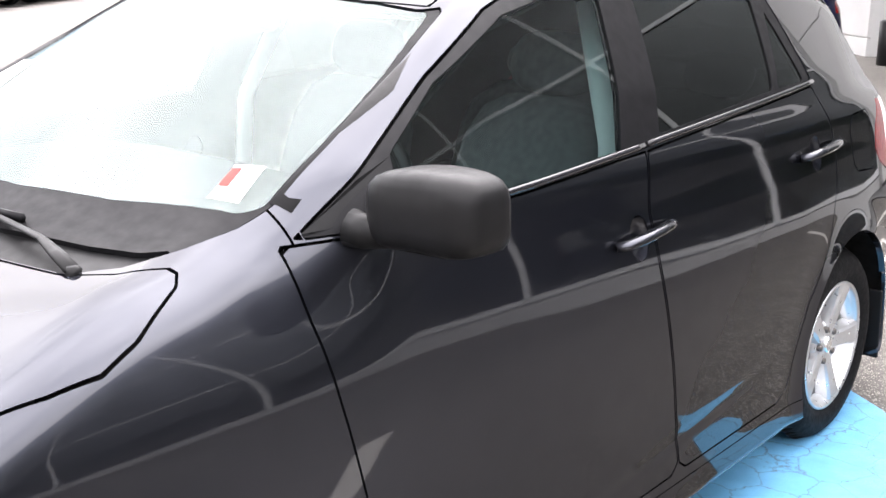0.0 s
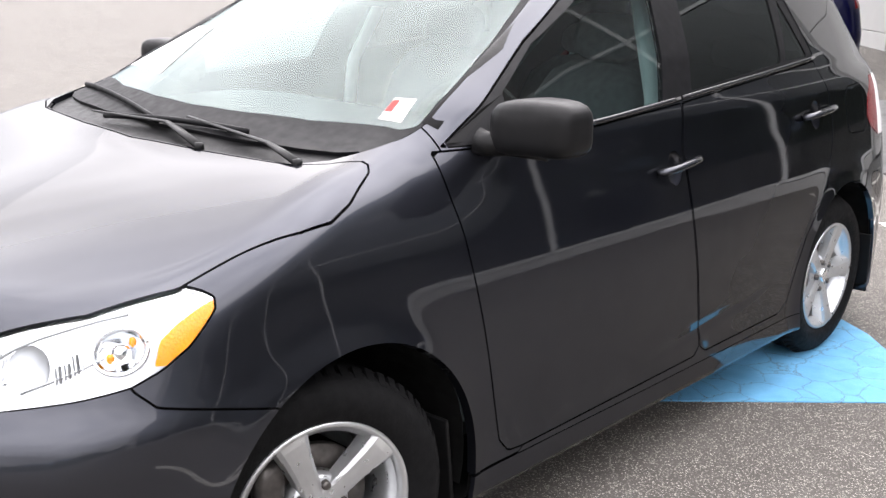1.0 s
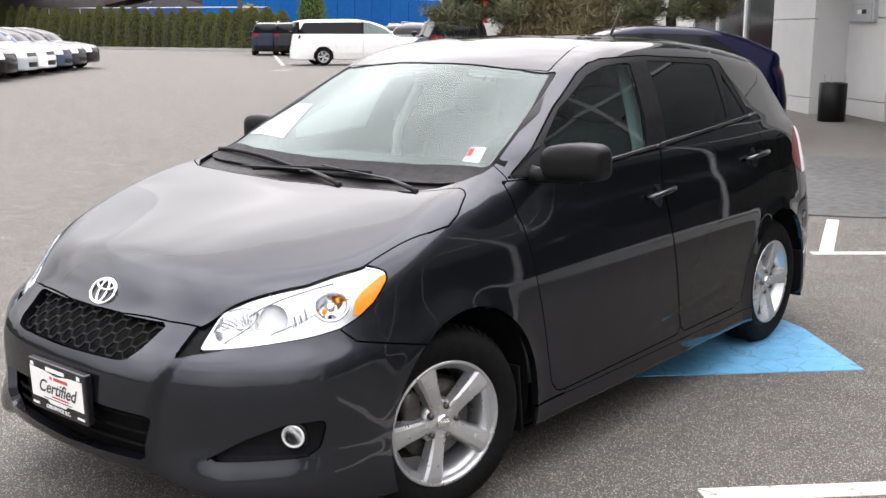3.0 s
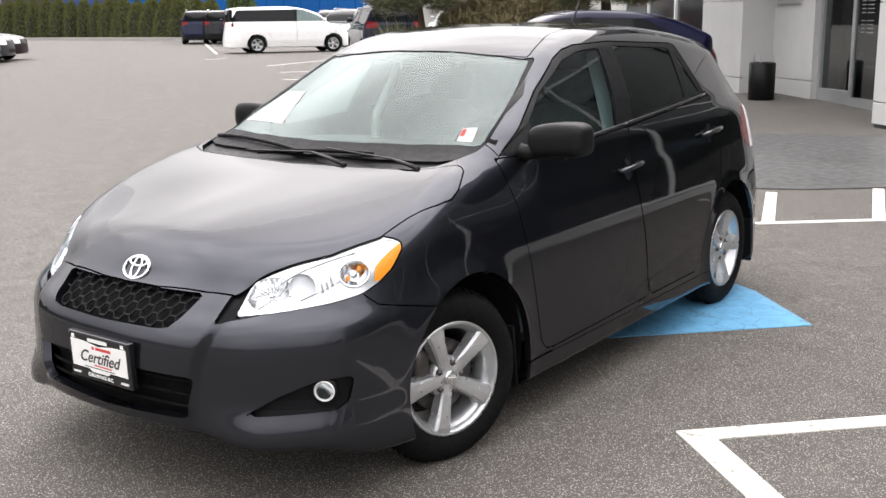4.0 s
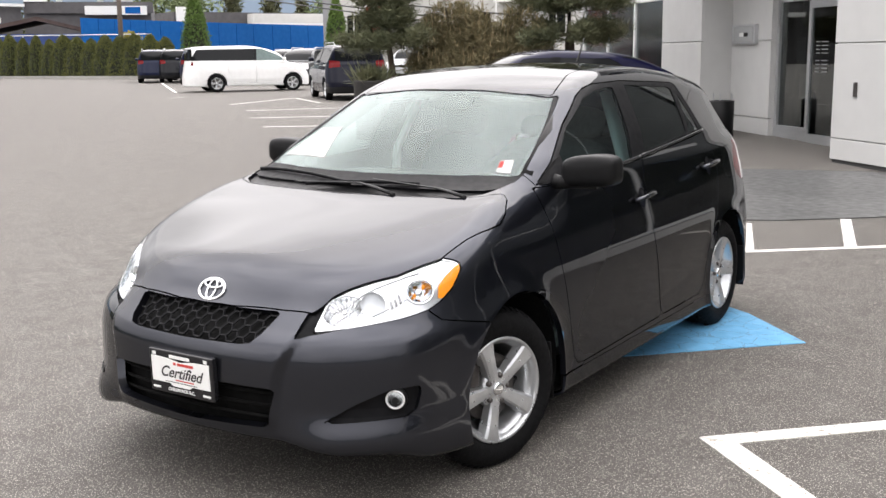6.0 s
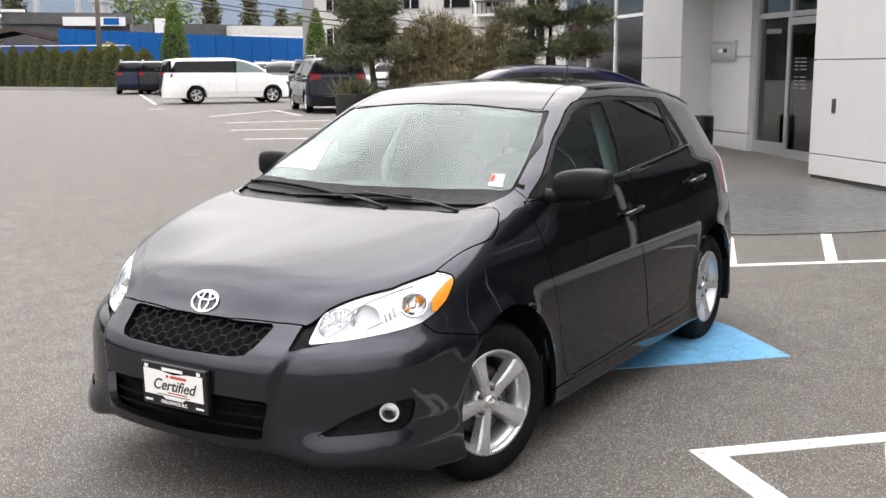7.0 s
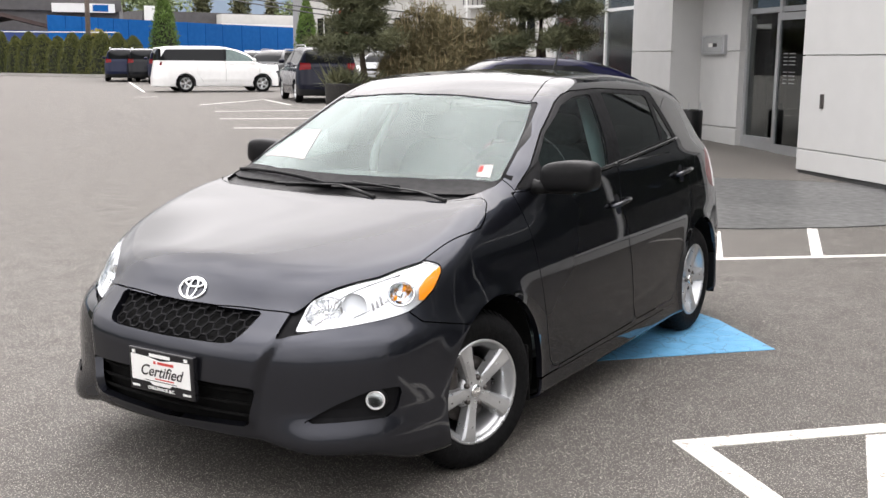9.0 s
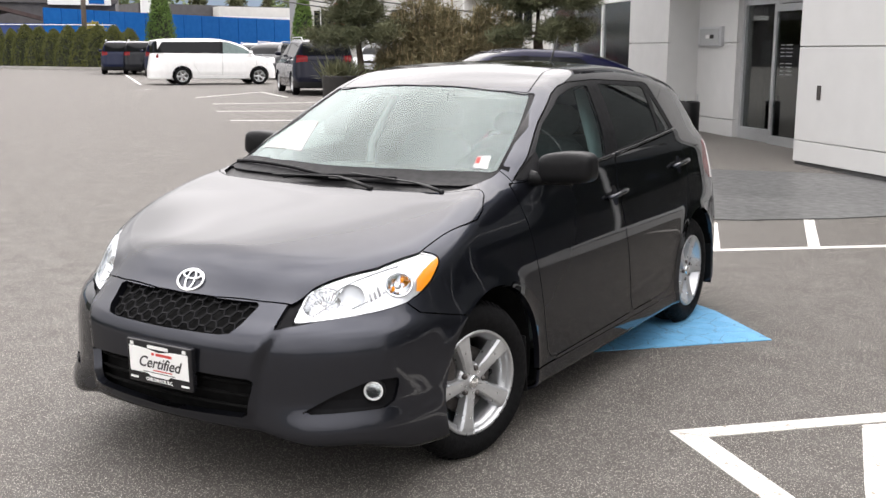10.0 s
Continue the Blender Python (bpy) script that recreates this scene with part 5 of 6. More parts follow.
glazing("window_entrance", 10.7, 13.36, 9.55, [10.7, 12.24, 13.32], [0.10, 2.52, 4.2, 6.0, 7.4], "tall aluminium-framed glass entrance front", 0.09)
kick = part("window_kick", wall_box(12.29, 13.27, 9.49, 9.58, 0.02, 0.30), ALUMINIUM)
tagged(kick, "aluminium kick panel under the glass", "trim", kind="structure")
door = thing("door_entrance", "aluminium-framed glass entrance door with white lettering", "door", kind="structure")
for a, b, z0, z1 in ((10.86, 10.96, 0.03, 2.45), (12.10, 12.19, 0.03, 2.45), (10.96, 12.10, 2.33, 2.45), (10.96, 12.10, 0.03, 0.22)):
    part("stile", wall_box(a, b, 9.43, 9.49, z0, z1), ALUMINIUM, door)
part("pane", wall_box(10.96, 12.10, 9.455, 9.465, 0.22, 2.33), DARK_GLASS, door)
for k in range(9):
    if k != 4:
        for a, b in ((11.60, 11.78), (11.84, 11.95)):
            part("printed_bar", wall_box(a, b, 9.442, 9.446, 1.76 - 0.062 * k, 1.774 - 0.062 * k), ALUMINIUM, door)
part("door_pull", tube([(*bp(11.05, 9.38), 0.9), (*bp(11.05, 9.38), 1.3)], 0.012, 8), ALUMINIUM, door, smooth=True)
notice = part("wall_notice", wall_box(12.5, 12.78, 9.575, 9.58, 1.35, 1.85), PAPER)
tagged(notice, "white paper notice on the glass beside the door", "notice")

# front of the hall on both sides of the entrance
frame_white = material("white_frame", (0.72, 0.73, 0.73), rough=0.4, vary=0.05, scale=3)
glazing("window_far_front", 16.72, 31.0, 8.88, [16.76 + 1.68 * i for i in range(4)], [0.05, 2.75, 5.2, 7.4, TOP], "white-framed glass front of the showroom", 0.07, frame_white, FAR_GLASS)
glazing("window_near_front", -14.0, 5.6, 8.5, [5.55 - 2.45 * i for i in range(9)], [0.24, 2.6, 4.8, 7.0, TOP], "white-framed dark glass front of the showroom", 0.065, frame_white, NEAR_GLASS)
# out of view; added to reflect as the pale band along the car's doors
tagged(part("wall_low_front", wall_box(-14.0, 5.55, 8.46, 8.75, 0, 0.19), PANEL_WHITE), "unseen low white wall added under the showroom glass for its reflection", "wall", kind="structure")
tagged(part("wall_far_end", wall_box(22.05, 22.25, 8.9, 15.0, 0, TOP), PANEL_WHITE), "white end wall of the showroom", "wall", kind="structure")
tagged(part("wall_near_end", wall_box(-16.0, -14.1, 8.5, 9.0, 0, TOP), PANEL_WHITE), "white end wall of the showroom", "wall", kind="structure")

# key box, bin, wall plate
box = thing("drop_box", "grey metal key drop box on the wall", "drop box")
part("case", wall_box(13.84, 14.74, 9.335, 9.405, 1.76, 2.12), ALUMINIUM, box)
part("door", wall_box(13.92, 14.66, 9.325, 9.336, 1.80, 2.08), material("grey_enamel", (0.36, 0.37, 0.37), rough=0.4, vary=0.1, scale=6), box)
part("slot", wall_box(14.1, 14.25, 9.320, 9.327, 1.90, 1.97), GLOSS_BLACK, box)
part("label_plate", wall_box(14.27, 14.42, 9.321, 9.327, 1.90, 1.97), PAPER, box)
bin_x, bin_y = bp(13.66, 8.62)
bin_ob = thing("litter_bin", "black cylindrical litter bin by the wall", "bin", (bin_x, bin_y, 0.012))
part("drum", lathe([(0.0, 0.02), (0.19, 0.0), (0.225, 0.02), (0.23, 0.72), (0.20, 0.735), (0.18, 0.72), (0.17, 0.4), (0.0, 0.4)], 32, "z"), BLACK_PLASTIC, bin_ob, smooth=True)
for a in (40, 160, 280):
    part("prong", tube([(0.19 * math.cos(radians(a)), 0.19 * math.sin(radians(a)), 0.7), (0.19 * math.cos(radians(a)), 0.19 * math.sin(radians(a)), 0.86)], 0.012, 6), ALUMINIUM, bin_ob)
plate_ob = part("wall_plate", wall_box(8.86, 8.93, 8.20, 8.222, 0.98, 1.18), DISC)
tagged(plate_ob, "small grey metal plate on the white panels", "wall plate")


# ---- other parked vehicles ----
OPAQUE_GLASS = material("dark_car_glass", (0.010, 0.011, 0.012), rough=0.04, vary=0.1, scale=2, spec=0.12)


def paint(name, colour, metal=0.3):
    m = material(name, colour, rough=0.35, metal=metal * 0.6, vary=0.06, scale=1.5, coat=0.8, spec=0.05)
    m.node_tree.nodes["Principled BSDF"].inputs["Coat IOR"].default_value = 1.35
    return m


def vehicle(label, mat, length, width, height, hood, screen, roof, at, turn, category="car", group="", tail=0.25, rake=0.30, cell=0.05, split=0.02, wheels=(-0.31, 0.30), drop=0.0, front_pane=None):
    """A parked car: its length runs along y with the nose at -y; screen and roof give where the windscreen starts and the roof's end, in shares of the length."""
    half, hw = length / 2, width / 2
    belt = hood + 0.06
    ys, y1 = -half + screen * length, -half + roof * length
    low = curve((-half - 0.2, hood - 0.35 - drop), (-half, hood - 0.25 - drop), (-half + 0.25, hood - 0.10 - 0.7 * drop), (ys, hood + 0.02), (half - 0.3, belt + 0.02), (half + 0.2, belt))
    lid = curve((ys - 0.6, hood - 0.35), (ys, hood), (ys + 0.5 * rake * length * 0.55, hood + 0.62 * (height - hood)), (ys + rake * length * 0.62, height - 0.06), (ys + rake * length * 0.95, height), (y1 - 0.5, height - 0.02), (y1, height - 0.08), (y1 + tail * 1.6, belt + 0.1), (half + 0.6, hood - 0.4))
    wheel_y = (wheels[0] * length, wheels[1] * length)
    bp_y = split * length

    def field(x, y, z):
        X = np.abs(x)
        body = X - (hw - 0.09 * np.clip((z - 0.75) / 0.5, 0, 1) ** 2 - 0.05 * np.clip((0.5 - z) / 0.3, 0, 1))
        ends = np.abs(y) - half + 0.16 * (X / hw) ** 2 + 0.30 * (X / hw) ** 6 + 0.10 * np.clip((z - 0.55) / 0.5, 0, 1)
        f = smax(smax(body, ends * 0.8, 0.15), z - low(y) + 0.05 * (X / hw) ** 2, 0.12)
        f = smax(f, 0.22 - z, 0.05)
        cab = smax((z - lid(y - 0.18 * X * X) + 0.05 * (X / hw) ** 2) * 0.85, X - (hw - 0.05 - 0.42 * np.maximum(z - belt, 0) - 0.25 * np.maximum(belt - 0.12 - z, 0)), 0.10)
        return smin(f, smax(cab, np.maximum(0.7 - z, 0.8 * ends + 0.03), 0.05), 0.04)

    s = Skin(field, cell, (-hw - 2.5 * cell, -half - 3 * cell, 0.1), (hw + 2.5 * cell, half + 3 * cell, height + 3 * cell))
    a, b = ys + 0.30, y1 + tail * 0.7
    side = lambda pts: (lambda x, y, z: np.maximum(outline(pts, y, z), 0.35 * hw - np.abs(x)))
    s.carve("wheel_hole", lambda x, y, z: np.maximum(np.minimum(*[np.hypot(y - w, z - 0.34) - 0.40 for w in wheel_y]), 0.55 * hw - np.abs(x)))
    top = height - 0.13
    f1 = ys + rake * length * 0.60
    s.carve("front_glass", side([(a, belt + 0.05), (a + 0.35 * (f1 - a), belt + 0.05 + 0.42 * (top - belt)), (f1, top - 0.01), (f1 + 0.15, top), (bp_y - 0.05, top), (bp_y, belt + 0.05)]))
    s.carve("rear_glass", side([(bp_y + 0.08, belt + 0.05), (bp_y + 0.08, top), (y1 - 0.25, top - 0.02), (y1 - 0.18, top - 0.05), (b - 0.05, belt + 0.11), (b - 0.09, belt + 0.06)]))
    s.carve("window_pillar", side([(bp_y, belt + 0.04), (bp_y - 0.06, top + 0.01), (bp_y + 0.09, top + 0.01), (bp_y + 0.09, belt + 0.04)]))
    if cell < 0.05:
        for n, u, w in (("front_door", a - 0.12, bp_y + 0.02), ("rear_door", bp_y + 0.035, min(wheel_y[1] - 0.12, bp_y + 1.15))):
            s.carve(n, side([(u, belt + 0.03), (u + 0.02, 0.36), (w - (0.25 if n == "rear_door" else 0), 0.36), (w, 0.75), (w, belt + 0.03)]), 0.006)
    s.carve("windscreen", lambda x, y, z: np.maximum(np.maximum(np.abs(x) - (hw - 0.22 - 0.2 * (z - belt)), np.maximum(belt - 0.0 - z, z - height + 0.07)), y - ys - rake * length * 0.75))
    s.carve("rear_window", lambda x, y, z: np.maximum(np.maximum(np.abs(x) - (hw - 0.26), np.maximum(belt + 0.06 - z, z - height + 0.12)), y1 - 0.02 - y))
    s.carve("head_lamp", lambda x, y, z: np.maximum(np.maximum(y + half - 0.55, np.maximum(hood - 0.36 - z, z - hood + 0.17 - 0.15 * (y + half))), hw * 0.52 - np.abs(x)))
    s.carve("grille", lambda x, y, z: np.maximum(np.maximum(y + half - 0.4, np.abs(x) - hw * 0.48), np.minimum(np.abs(z - hood + 0.28) - 0.055, np.abs(z - 0.38) - 0.07)))
    s.carve("tail_lamp", lambda x, y, z: np.maximum(np.maximum(half - (0.42 if category == "suv" else 0.30) - y, np.abs(z - belt + 0.05) - (0.085 if category == "suv" else 0.06) - 0.12 * (half - 0.15 - y)), hw * (0.58 if category == "suv" else 0.70) - np.abs(x)))
    if category == "suv":
        s.carve("lower_bumper", lambda x, y, z: np.maximum(half - 0.7 - y, z - 0.42))
    v = thing("parked_" + category.replace(" ", "_"), label, category, at, turn, group)
    s.part("body", mat, v, flange=0.03)
    if category == "suv":
        s.part("lower_bumper", BLACK_PLASTIC, v, flange=0.02)
    for sd in (1, -1):
        s.part("window_pillar", SURROUND, v, side=sd, flange=0)
        for n in ("front_door", "rear_door"):
            s.part(n, mat, v, side=sd, flange=0.02)
    for n in ("windscreen", "rear_window"):
        s.part(n, OPAQUE_GLASS, v, flange=0, sink=0.004)
    s.part("grille", BLACK_PLASTIC, v, flange=0, sink=0.02)
    for sd in (1, -1):
        s.part("front_glass", front_pane or OPAQUE_GLASS, v, own="side_window", side=sd, flange=0, sink=0.006)
        s.part("rear_glass", OPAQUE_GLASS, v, own="side_window", side=sd, flange=0, sink=0.006)
        s.part("head_lamp", WHITE_LENS, v, side=sd, flange=0)
        s.part("tail_lamp", RED_LENS, v, side=sd, flange=0)
        mm = part("mirror", rounded(sd * (hw + 0.07), a + 0.12, belt + 0.10, 0.10, 0.06, 0.07, 3, 8), mat, v, smooth=True)
        for w in wheel_y:
            c = copy_thing(first, pose(sd * (hw - 0.135), w, 0.335, 0, 0, 0 if sd > 0 else 180) @ Matrix.Scale(1.06, 4))
            c.parent, c.name = v, "wheel"
        for y in (bp_y + 0.25, bp_y - 0.22):
            part("handle", rounded(sd * (hw - 0.035), y, belt - 0.07, 0.02, 0.09, 0.015, 3, 6), mat, v, smooth=True)
    if category == "suv":
        for sd in (1, -1):
            part("roof_rail", tube([(sd * (hw - 0.33), f1 + 0.2, height - 0.05), (sd * (hw - 0.32), f1 + 0.35, height + 0.035), (sd * (hw - 0.32), y1 - 0.3, height + 0.03), (sd * (hw - 0.33), y1 - 0.1, height - 0.07)], 0.018, 6), ALUMINIUM, v, smooth=True)
    return v


def lot(x, y):
    return (x, y, ground_z(x, y))


PALE_PANE = material("pale_car_glass", (0.10, 0.14, 0.135), rough=0.05, vary=0.3, scale=3, spec=0.4)
WHITE_PAINT = paint("white_car_paint", (0.80, 0.80, 0.79), 0.0)
NAVY_PAINT = paint("navy_car_paint", (0.006, 0.007, 0.016), 0.1)
BLUE_PAINT = paint("deep_blue_car_paint", (0.0025, 0.003, 0.024), 0.3)
vehicle("white minivan with dark windows parked on the lot", WHITE_PAINT, 5.05, 1.97, 1.80, 1.10, 0.150, 0.95, lot(-27.45, 28.35), 146, "minivan", tail=0.14, rake=0.40, cell=0.035, split=-0.05, wheels=(-0.335, 0.27), drop=0.14, front_pane=PALE_PANE)
vehicle("dark navy SUV seen from its tail beside planters", NAVY_PAINT, 4.85, 1.92, 1.73, 1.10, 0.26, 0.90, lot(-18.86, 24.0), 228, "suv", tail=0.30, rake=0.26, cell=0.035)
vehicle("deep blue sedan parked by the showroom wall", BLUE_PAINT, 4.75, 1.84, 1.63, 0.95, 0.24, 0.76, (-5.25, 11.65, 0.06), -45, "car", tail=0.62, rake=0.30, cell=0.035)
ROW = (((0.22, 0.30, 0.29), "pale teal", 0.4), ((0.012, 0.011, 0.010), "black", 0.2), ((0.50, 0.53, 0.57), "pale silver", 0.6), ((0.80, 0.80, 0.80), "white", 0.0),
       ((0.07, 0.09, 0.14), "slate blue", 0.5), ((0.05, 0.05, 0.055), "dark grey", 0.5), ((0.02, 0.012, 0.014), "black cherry", 0.3))
for i, (rgb, word, metal) in enumerate(ROW):
    nx, ny = -23.3 - 1.42 * i, 10.9 + 1.42 * i
    cx, cy = nx - 2.3 * 0.72, ny - 2.3 * 0.68
    vehicle(f"{word} sedan parked in a row, nose out", paint("row_paint", rgb, metal), 4.7, 1.82, 1.47, 0.95, 0.26, 0.74, lot(cx, cy), 133.4, "car", "sedans in a row", tail=0.55, rake=0.32, cell=0.055)
for (x, y), rgb, words, cat, turn, h in (((-39.2, 34.1), (0.008, 0.012, 0.035), "dark blue SUV parked beside the hedge's end", "suv", 227, 1.8), ((-38.2, 34.6), (0.01, 0.011, 0.014), "black SUV parked beyond the minivan", "suv", 227, 1.8), ((-34.7, 32.7), (0.008, 0.01, 0.03), "dark blue SUV parked beyond the minivan", "suv", 227, 1.75),
                                         ((-38.6, 43.3), (0.66, 0.66, 0.66), "white SUV facing the lot, far off", "suv", 20, 1.75), ((-28.0, 32.6), (0.05, 0.052, 0.055), "dark grey SUV facing the lot", "suv", 20, 1.72),
                                         ((-37.4, 45.8), (0.36, 0.37, 0.38), "silver car facing the lot, far off", "car", 20, 1.5), ((-44.5, 46.5), (0.6, 0.6, 0.6), "white car far off by the fence", "car", 60, 1.5),
                                         ((-41.0, 38.5), (0.62, 0.63, 0.65), "white car far off by the hedge", "car", 150, 1.5), ((-24.5, 36.0), (0.4, 0.41, 0.42), "silver SUV far off by the fence", "suv", 20, 1.72)):
    vehicle(words, paint("far_paint", rgb), 4.7, 1.85, h, 1.0 if h < 1.6 else 1.1, 0.26, 0.78 if h < 1.6 else 0.9, lot(2.8 + 1.1 * (x - 2.8), -3.5 + 1.1 * (y + 3.5)), turn, cat, tail=0.5 if h < 1.6 else 0.3, cell=0.065)


# ---- plants ----
NEEDLE = material("pine_needles", (0.075, 0.088, 0.042), rough=0.7, vary=0.3, scale=3, colour2=(0.13, 0.125, 0.06))
OLIVE = material("brown_pine_needles", (0.135, 0.115, 0.055), rough=0.75, vary=0.3, scale=3, colour2=(0.20, 0.165, 0.085))
CANDLE = material("pine_shoots", (0.34, 0.27, 0.15), rough=0.8, vary=0.3, scale=5)
THUJA = material("thuja_leaves", (0.060, 0.074, 0.012), rough=0.75, vary=0.3, scale=2.5, colour2=(0.105, 0.108, 0.020))
CYPRESS = material("bright_cypress_leaves", (0.07, 0.14, 0.02), rough=0.75, vary=0.3, scale=2, colour2=(0.13, 0.19, 0.04))
# near-black colour in place of the shade deep between the leaves
SHADE_CORE = material("shaded_leaf_core", (0.014, 0.018, 0.008), rough=0.9, vary=0.3, scale=3)
BARK = material("bark", (0.09, 0.065, 0.05), rough=0.9, vary=0.35, scale=9, bump=0.6, bump_scale=40)
PALE_LEAF = material("spring_leaves", (0.16, 0.20, 0.09), rough=0.8, vary=0.3, scale=1)


def blades(rng, spots, count, length, width, up=0.4, spread=1.0):
    """Many thin leaves or needles round the given spots."""
    g = np.random.default_rng(rng.randrange(10 ** 6))
    c = np.repeat(np.array([tuple(p) for p in spots], float), count, axis=0)
    n = len(c)
    d = g.normal(size=(n, 3)) * (1, 1, 0.7) + (0, 0, up)
    d /= np.linalg.norm(d, axis=1, keepdims=True)
    a = c + 0.25 * length * spread * g.normal(size=(n, 3))
    side = np.cross(d, g.normal(size=(n, 3)))
    side *= (width * g.uniform(0.7, 1.3, n) / np.linalg.norm(side, axis=1))[:, None]
    tip = a + d * (length * g.uniform(0.8, 1.2, n))[:, None]
    mid = a + d * length * 0.55
    v = np.stack([a - side * 0.5, mid - side, tip, mid + side], 1).reshape(-1, 3)
    me = bpy.data.meshes.new("leaves")
    me.from_pydata(v.tolist(), [], np.arange(4 * n).reshape(-1, 4).tolist())
    return me


def leafy(name, me, mat, parent):
    me.materials.append(mat)
    ob = new(name, me)
    ob.parent = parent
    return tagged(ob, kind="stuff")


def pine(label, at, height, spread, seed, layers, bare=0.35):
    rng = random.Random(seed)
    t = thing("pine_tree", label, "tree", at)
    lean = rng.uniform(-0.1, 0.1)
    spine = [Vector((lean * k + 0.05 * math.sin(k * 2), 0.04 * math.cos(k * 3), height * k / 6)) for k in range(7)]
    part("trunk", tube(spine, [0.075 * (1 - k / 8) * height / 3 for k in range(7)], 8), BARK, t, smooth=True)
    spots, limbs = [], bmesh.new()
    for i in range(layers):
        z = height * (bare + (1 - bare) * i / (layers - 1)) if layers > 1 else height * 0.6
        r = spread * (1.0 - 0.55 * i / layers) * rng.uniform(0.8, 1.15)
        for j in range(7):
            a = 2 * math.pi * j / 7 + rng.uniform(-0.4, 0.4)
            rr = r * rng.uniform(0.65, 1.1)
            base = Vector((lean * z / height * 6, 0, z))
            tip = base + Vector((math.cos(a) * rr, math.sin(a) * rr, rng.uniform(-0.05, 0.22)))
            tube([base, base.lerp(tip, 0.5) + Vector((0, 0, 0.03)), tip], [0.022, 0.014, 0.006], 5, limbs)
            for k in range(22):
                p = base.lerp(tip, rng.uniform(0.35, 1.05))
                spots.append(p + Vector((rng.gauss(0, 0.09), rng.gauss(0, 0.09), rng.gauss(0, 0.06))))
    tagged(part("limb", limbs, BARK, t), kind="stuff")
    leafy("needles", blades(rng, spots, 60, 0.17, 0.0075, 0.6, 1.3), NEEDLE, t)
    return t


def shrub_pine(label, at, rx, ry, height, seed):
    rng = random.Random(seed)
    t = thing("mugo_pine", label, "shrub", at)
    spots, tips, limbs = [], [], bmesh.new()
    for i in range(900):
        a, q = rng.uniform(0, 2 * math.pi), math.sqrt(rng.uniform(0, 1))
        z = height * (1 - 0.55 * q * q) * rng.uniform(0.45, 1.0) * (0.82 + 0.18 * math.sin(a * 3 + seed))
        spots.append((rx * q * math.cos(a), ry * q * math.sin(a), z))
        if i % 6 == 0:
            tube([(0.1 * rx * math.cos(a), 0.1 * ry * math.sin(a), 0), (0.6 * rx * q * math.cos(a), 0.6 * ry * q * math.sin(a), z * 0.6), spots[-1]], [0.03, 0.018, 0.006], 5, limbs)
        if rng.random() < 0.8:
            tips.append(spots[-1])
    tagged(part("limb", limbs, BARK, t), kind="stuff")
    leafy("needles", blades(rng, spots, 60, 0.17, 0.008, 0.7, 1.7), OLIVE, t)
    shoots = bmesh.new()
    for x, y, z in tips:
        for _ in range(2):
            o = Vector((x + rng.gauss(0, 0.06), y + rng.gauss(0, 0.06), z + 0.05))
            tube([o, o + Vector((rng.gauss(0, 0.02), rng.gauss(0, 0.02), rng.uniform(0.09, 0.2)))], [0.011, 0.006], 4, shoots)
    tagged(part("new_growth", shoots, CANDLE, t), kind="stuff")
    return t


def column_bush(rng, height, radius, count, leaf, pointed=0.8):
    """A conical evergreen: a core darkened for its inner shade and many small upright sprays with an uneven outline."""
    spots = []
    for _ in range(count):
        h = rng.uniform(0.02, 1.0)
        r = radius * (1 - h ** 2.2) ** pointed * (0.86 + 0.14 * math.sin(9 * h + rng.uniform(0, 6)))
        a = rng.uniform(0, 2 * math.pi)
        r *= rng.uniform(0.84, 1.04)
        spots.append((r * math.cos(a), r * math.sin(a), h * height))
    return blades(rng, spots, 3, leaf, leaf * 0.22, 1.1, 1.2)


# added solid body; its dark colour paints the shade inside a bush
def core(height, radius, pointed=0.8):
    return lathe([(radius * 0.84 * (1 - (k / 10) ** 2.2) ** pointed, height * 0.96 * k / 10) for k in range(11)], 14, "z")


# planters with pines beside the lot
POT = material("dark_planter", (0.035, 0.033, 0.032), rough=0.6, vary=0.2, scale=5)
for (x, y), what in (((-9.18, 12.51), "grass"), ((-6.6, 15.2), "pine")):
    pot = thing("planter", "large dark round planter standing on the lot", "planter", (x, y, ground_z(x, y)), group="planters")
    part("tub", lathe([(0.0, 0.0), (0.31, 0.0), (0.345, 1.06), (0.36, 1.09), (0.31, 1.09), (0.30, 1.02), (0.0, 1.02)], 40, "z"), POT, pot, smooth=True)
rng = random.Random(5)
grass = thing("planter_grass", "green strap-leaved plant in the planter", "plant", (-9.18, 12.51, 1.08))
leafy("leaves", blades(rng, [(rng.gauss(0, 0.12), rng.gauss(0, 0.12), 0.02) for _ in range(26)], 9, 0.45, 0.012, 1.3, 0.2), NEEDLE, grass)
pine("small cloud-pruned pine with layered dark crown", (-9.0, 13.1, 0.1), 3.5, 0.85, 3, 5, 0.50)
pine("tall dark pine by the showroom glass", (-6.45, 15.35, 0.1), 5.2, 1.15, 11, 7, 0.36)
shrub_pine("broad bushy pine with tan upright shoots", (-8.35, 14.3, 0.1), 1.15, 0.9, 2.75, 2)
shrub_pine("broad bushy pine with tan upright shoots", (-7.35, 14.75, 0.1), 0.95, 0.8, 2.45, 8)
low = thing("juniper", "low spreading juniper under the pines", "shrub", (-8.6, 13.4, 0.75))
leafy("leaves", blades(random.Random(4), [(random.Random(k).uniform(-0.8, 0.9), random.Random(k + 99).uniform(-0.5, 0.5), random.Random(k + 50).uniform(0.0, 0.55)) for k in range(120)], 14, 0.16, 0.01, 0.5), NEEDLE, low)
bed = thing("planting_bed", "raised dark planting bed under the pines", "planter", (-7.9, 14.2, ground_z(-7.9, 14.2)), 35)
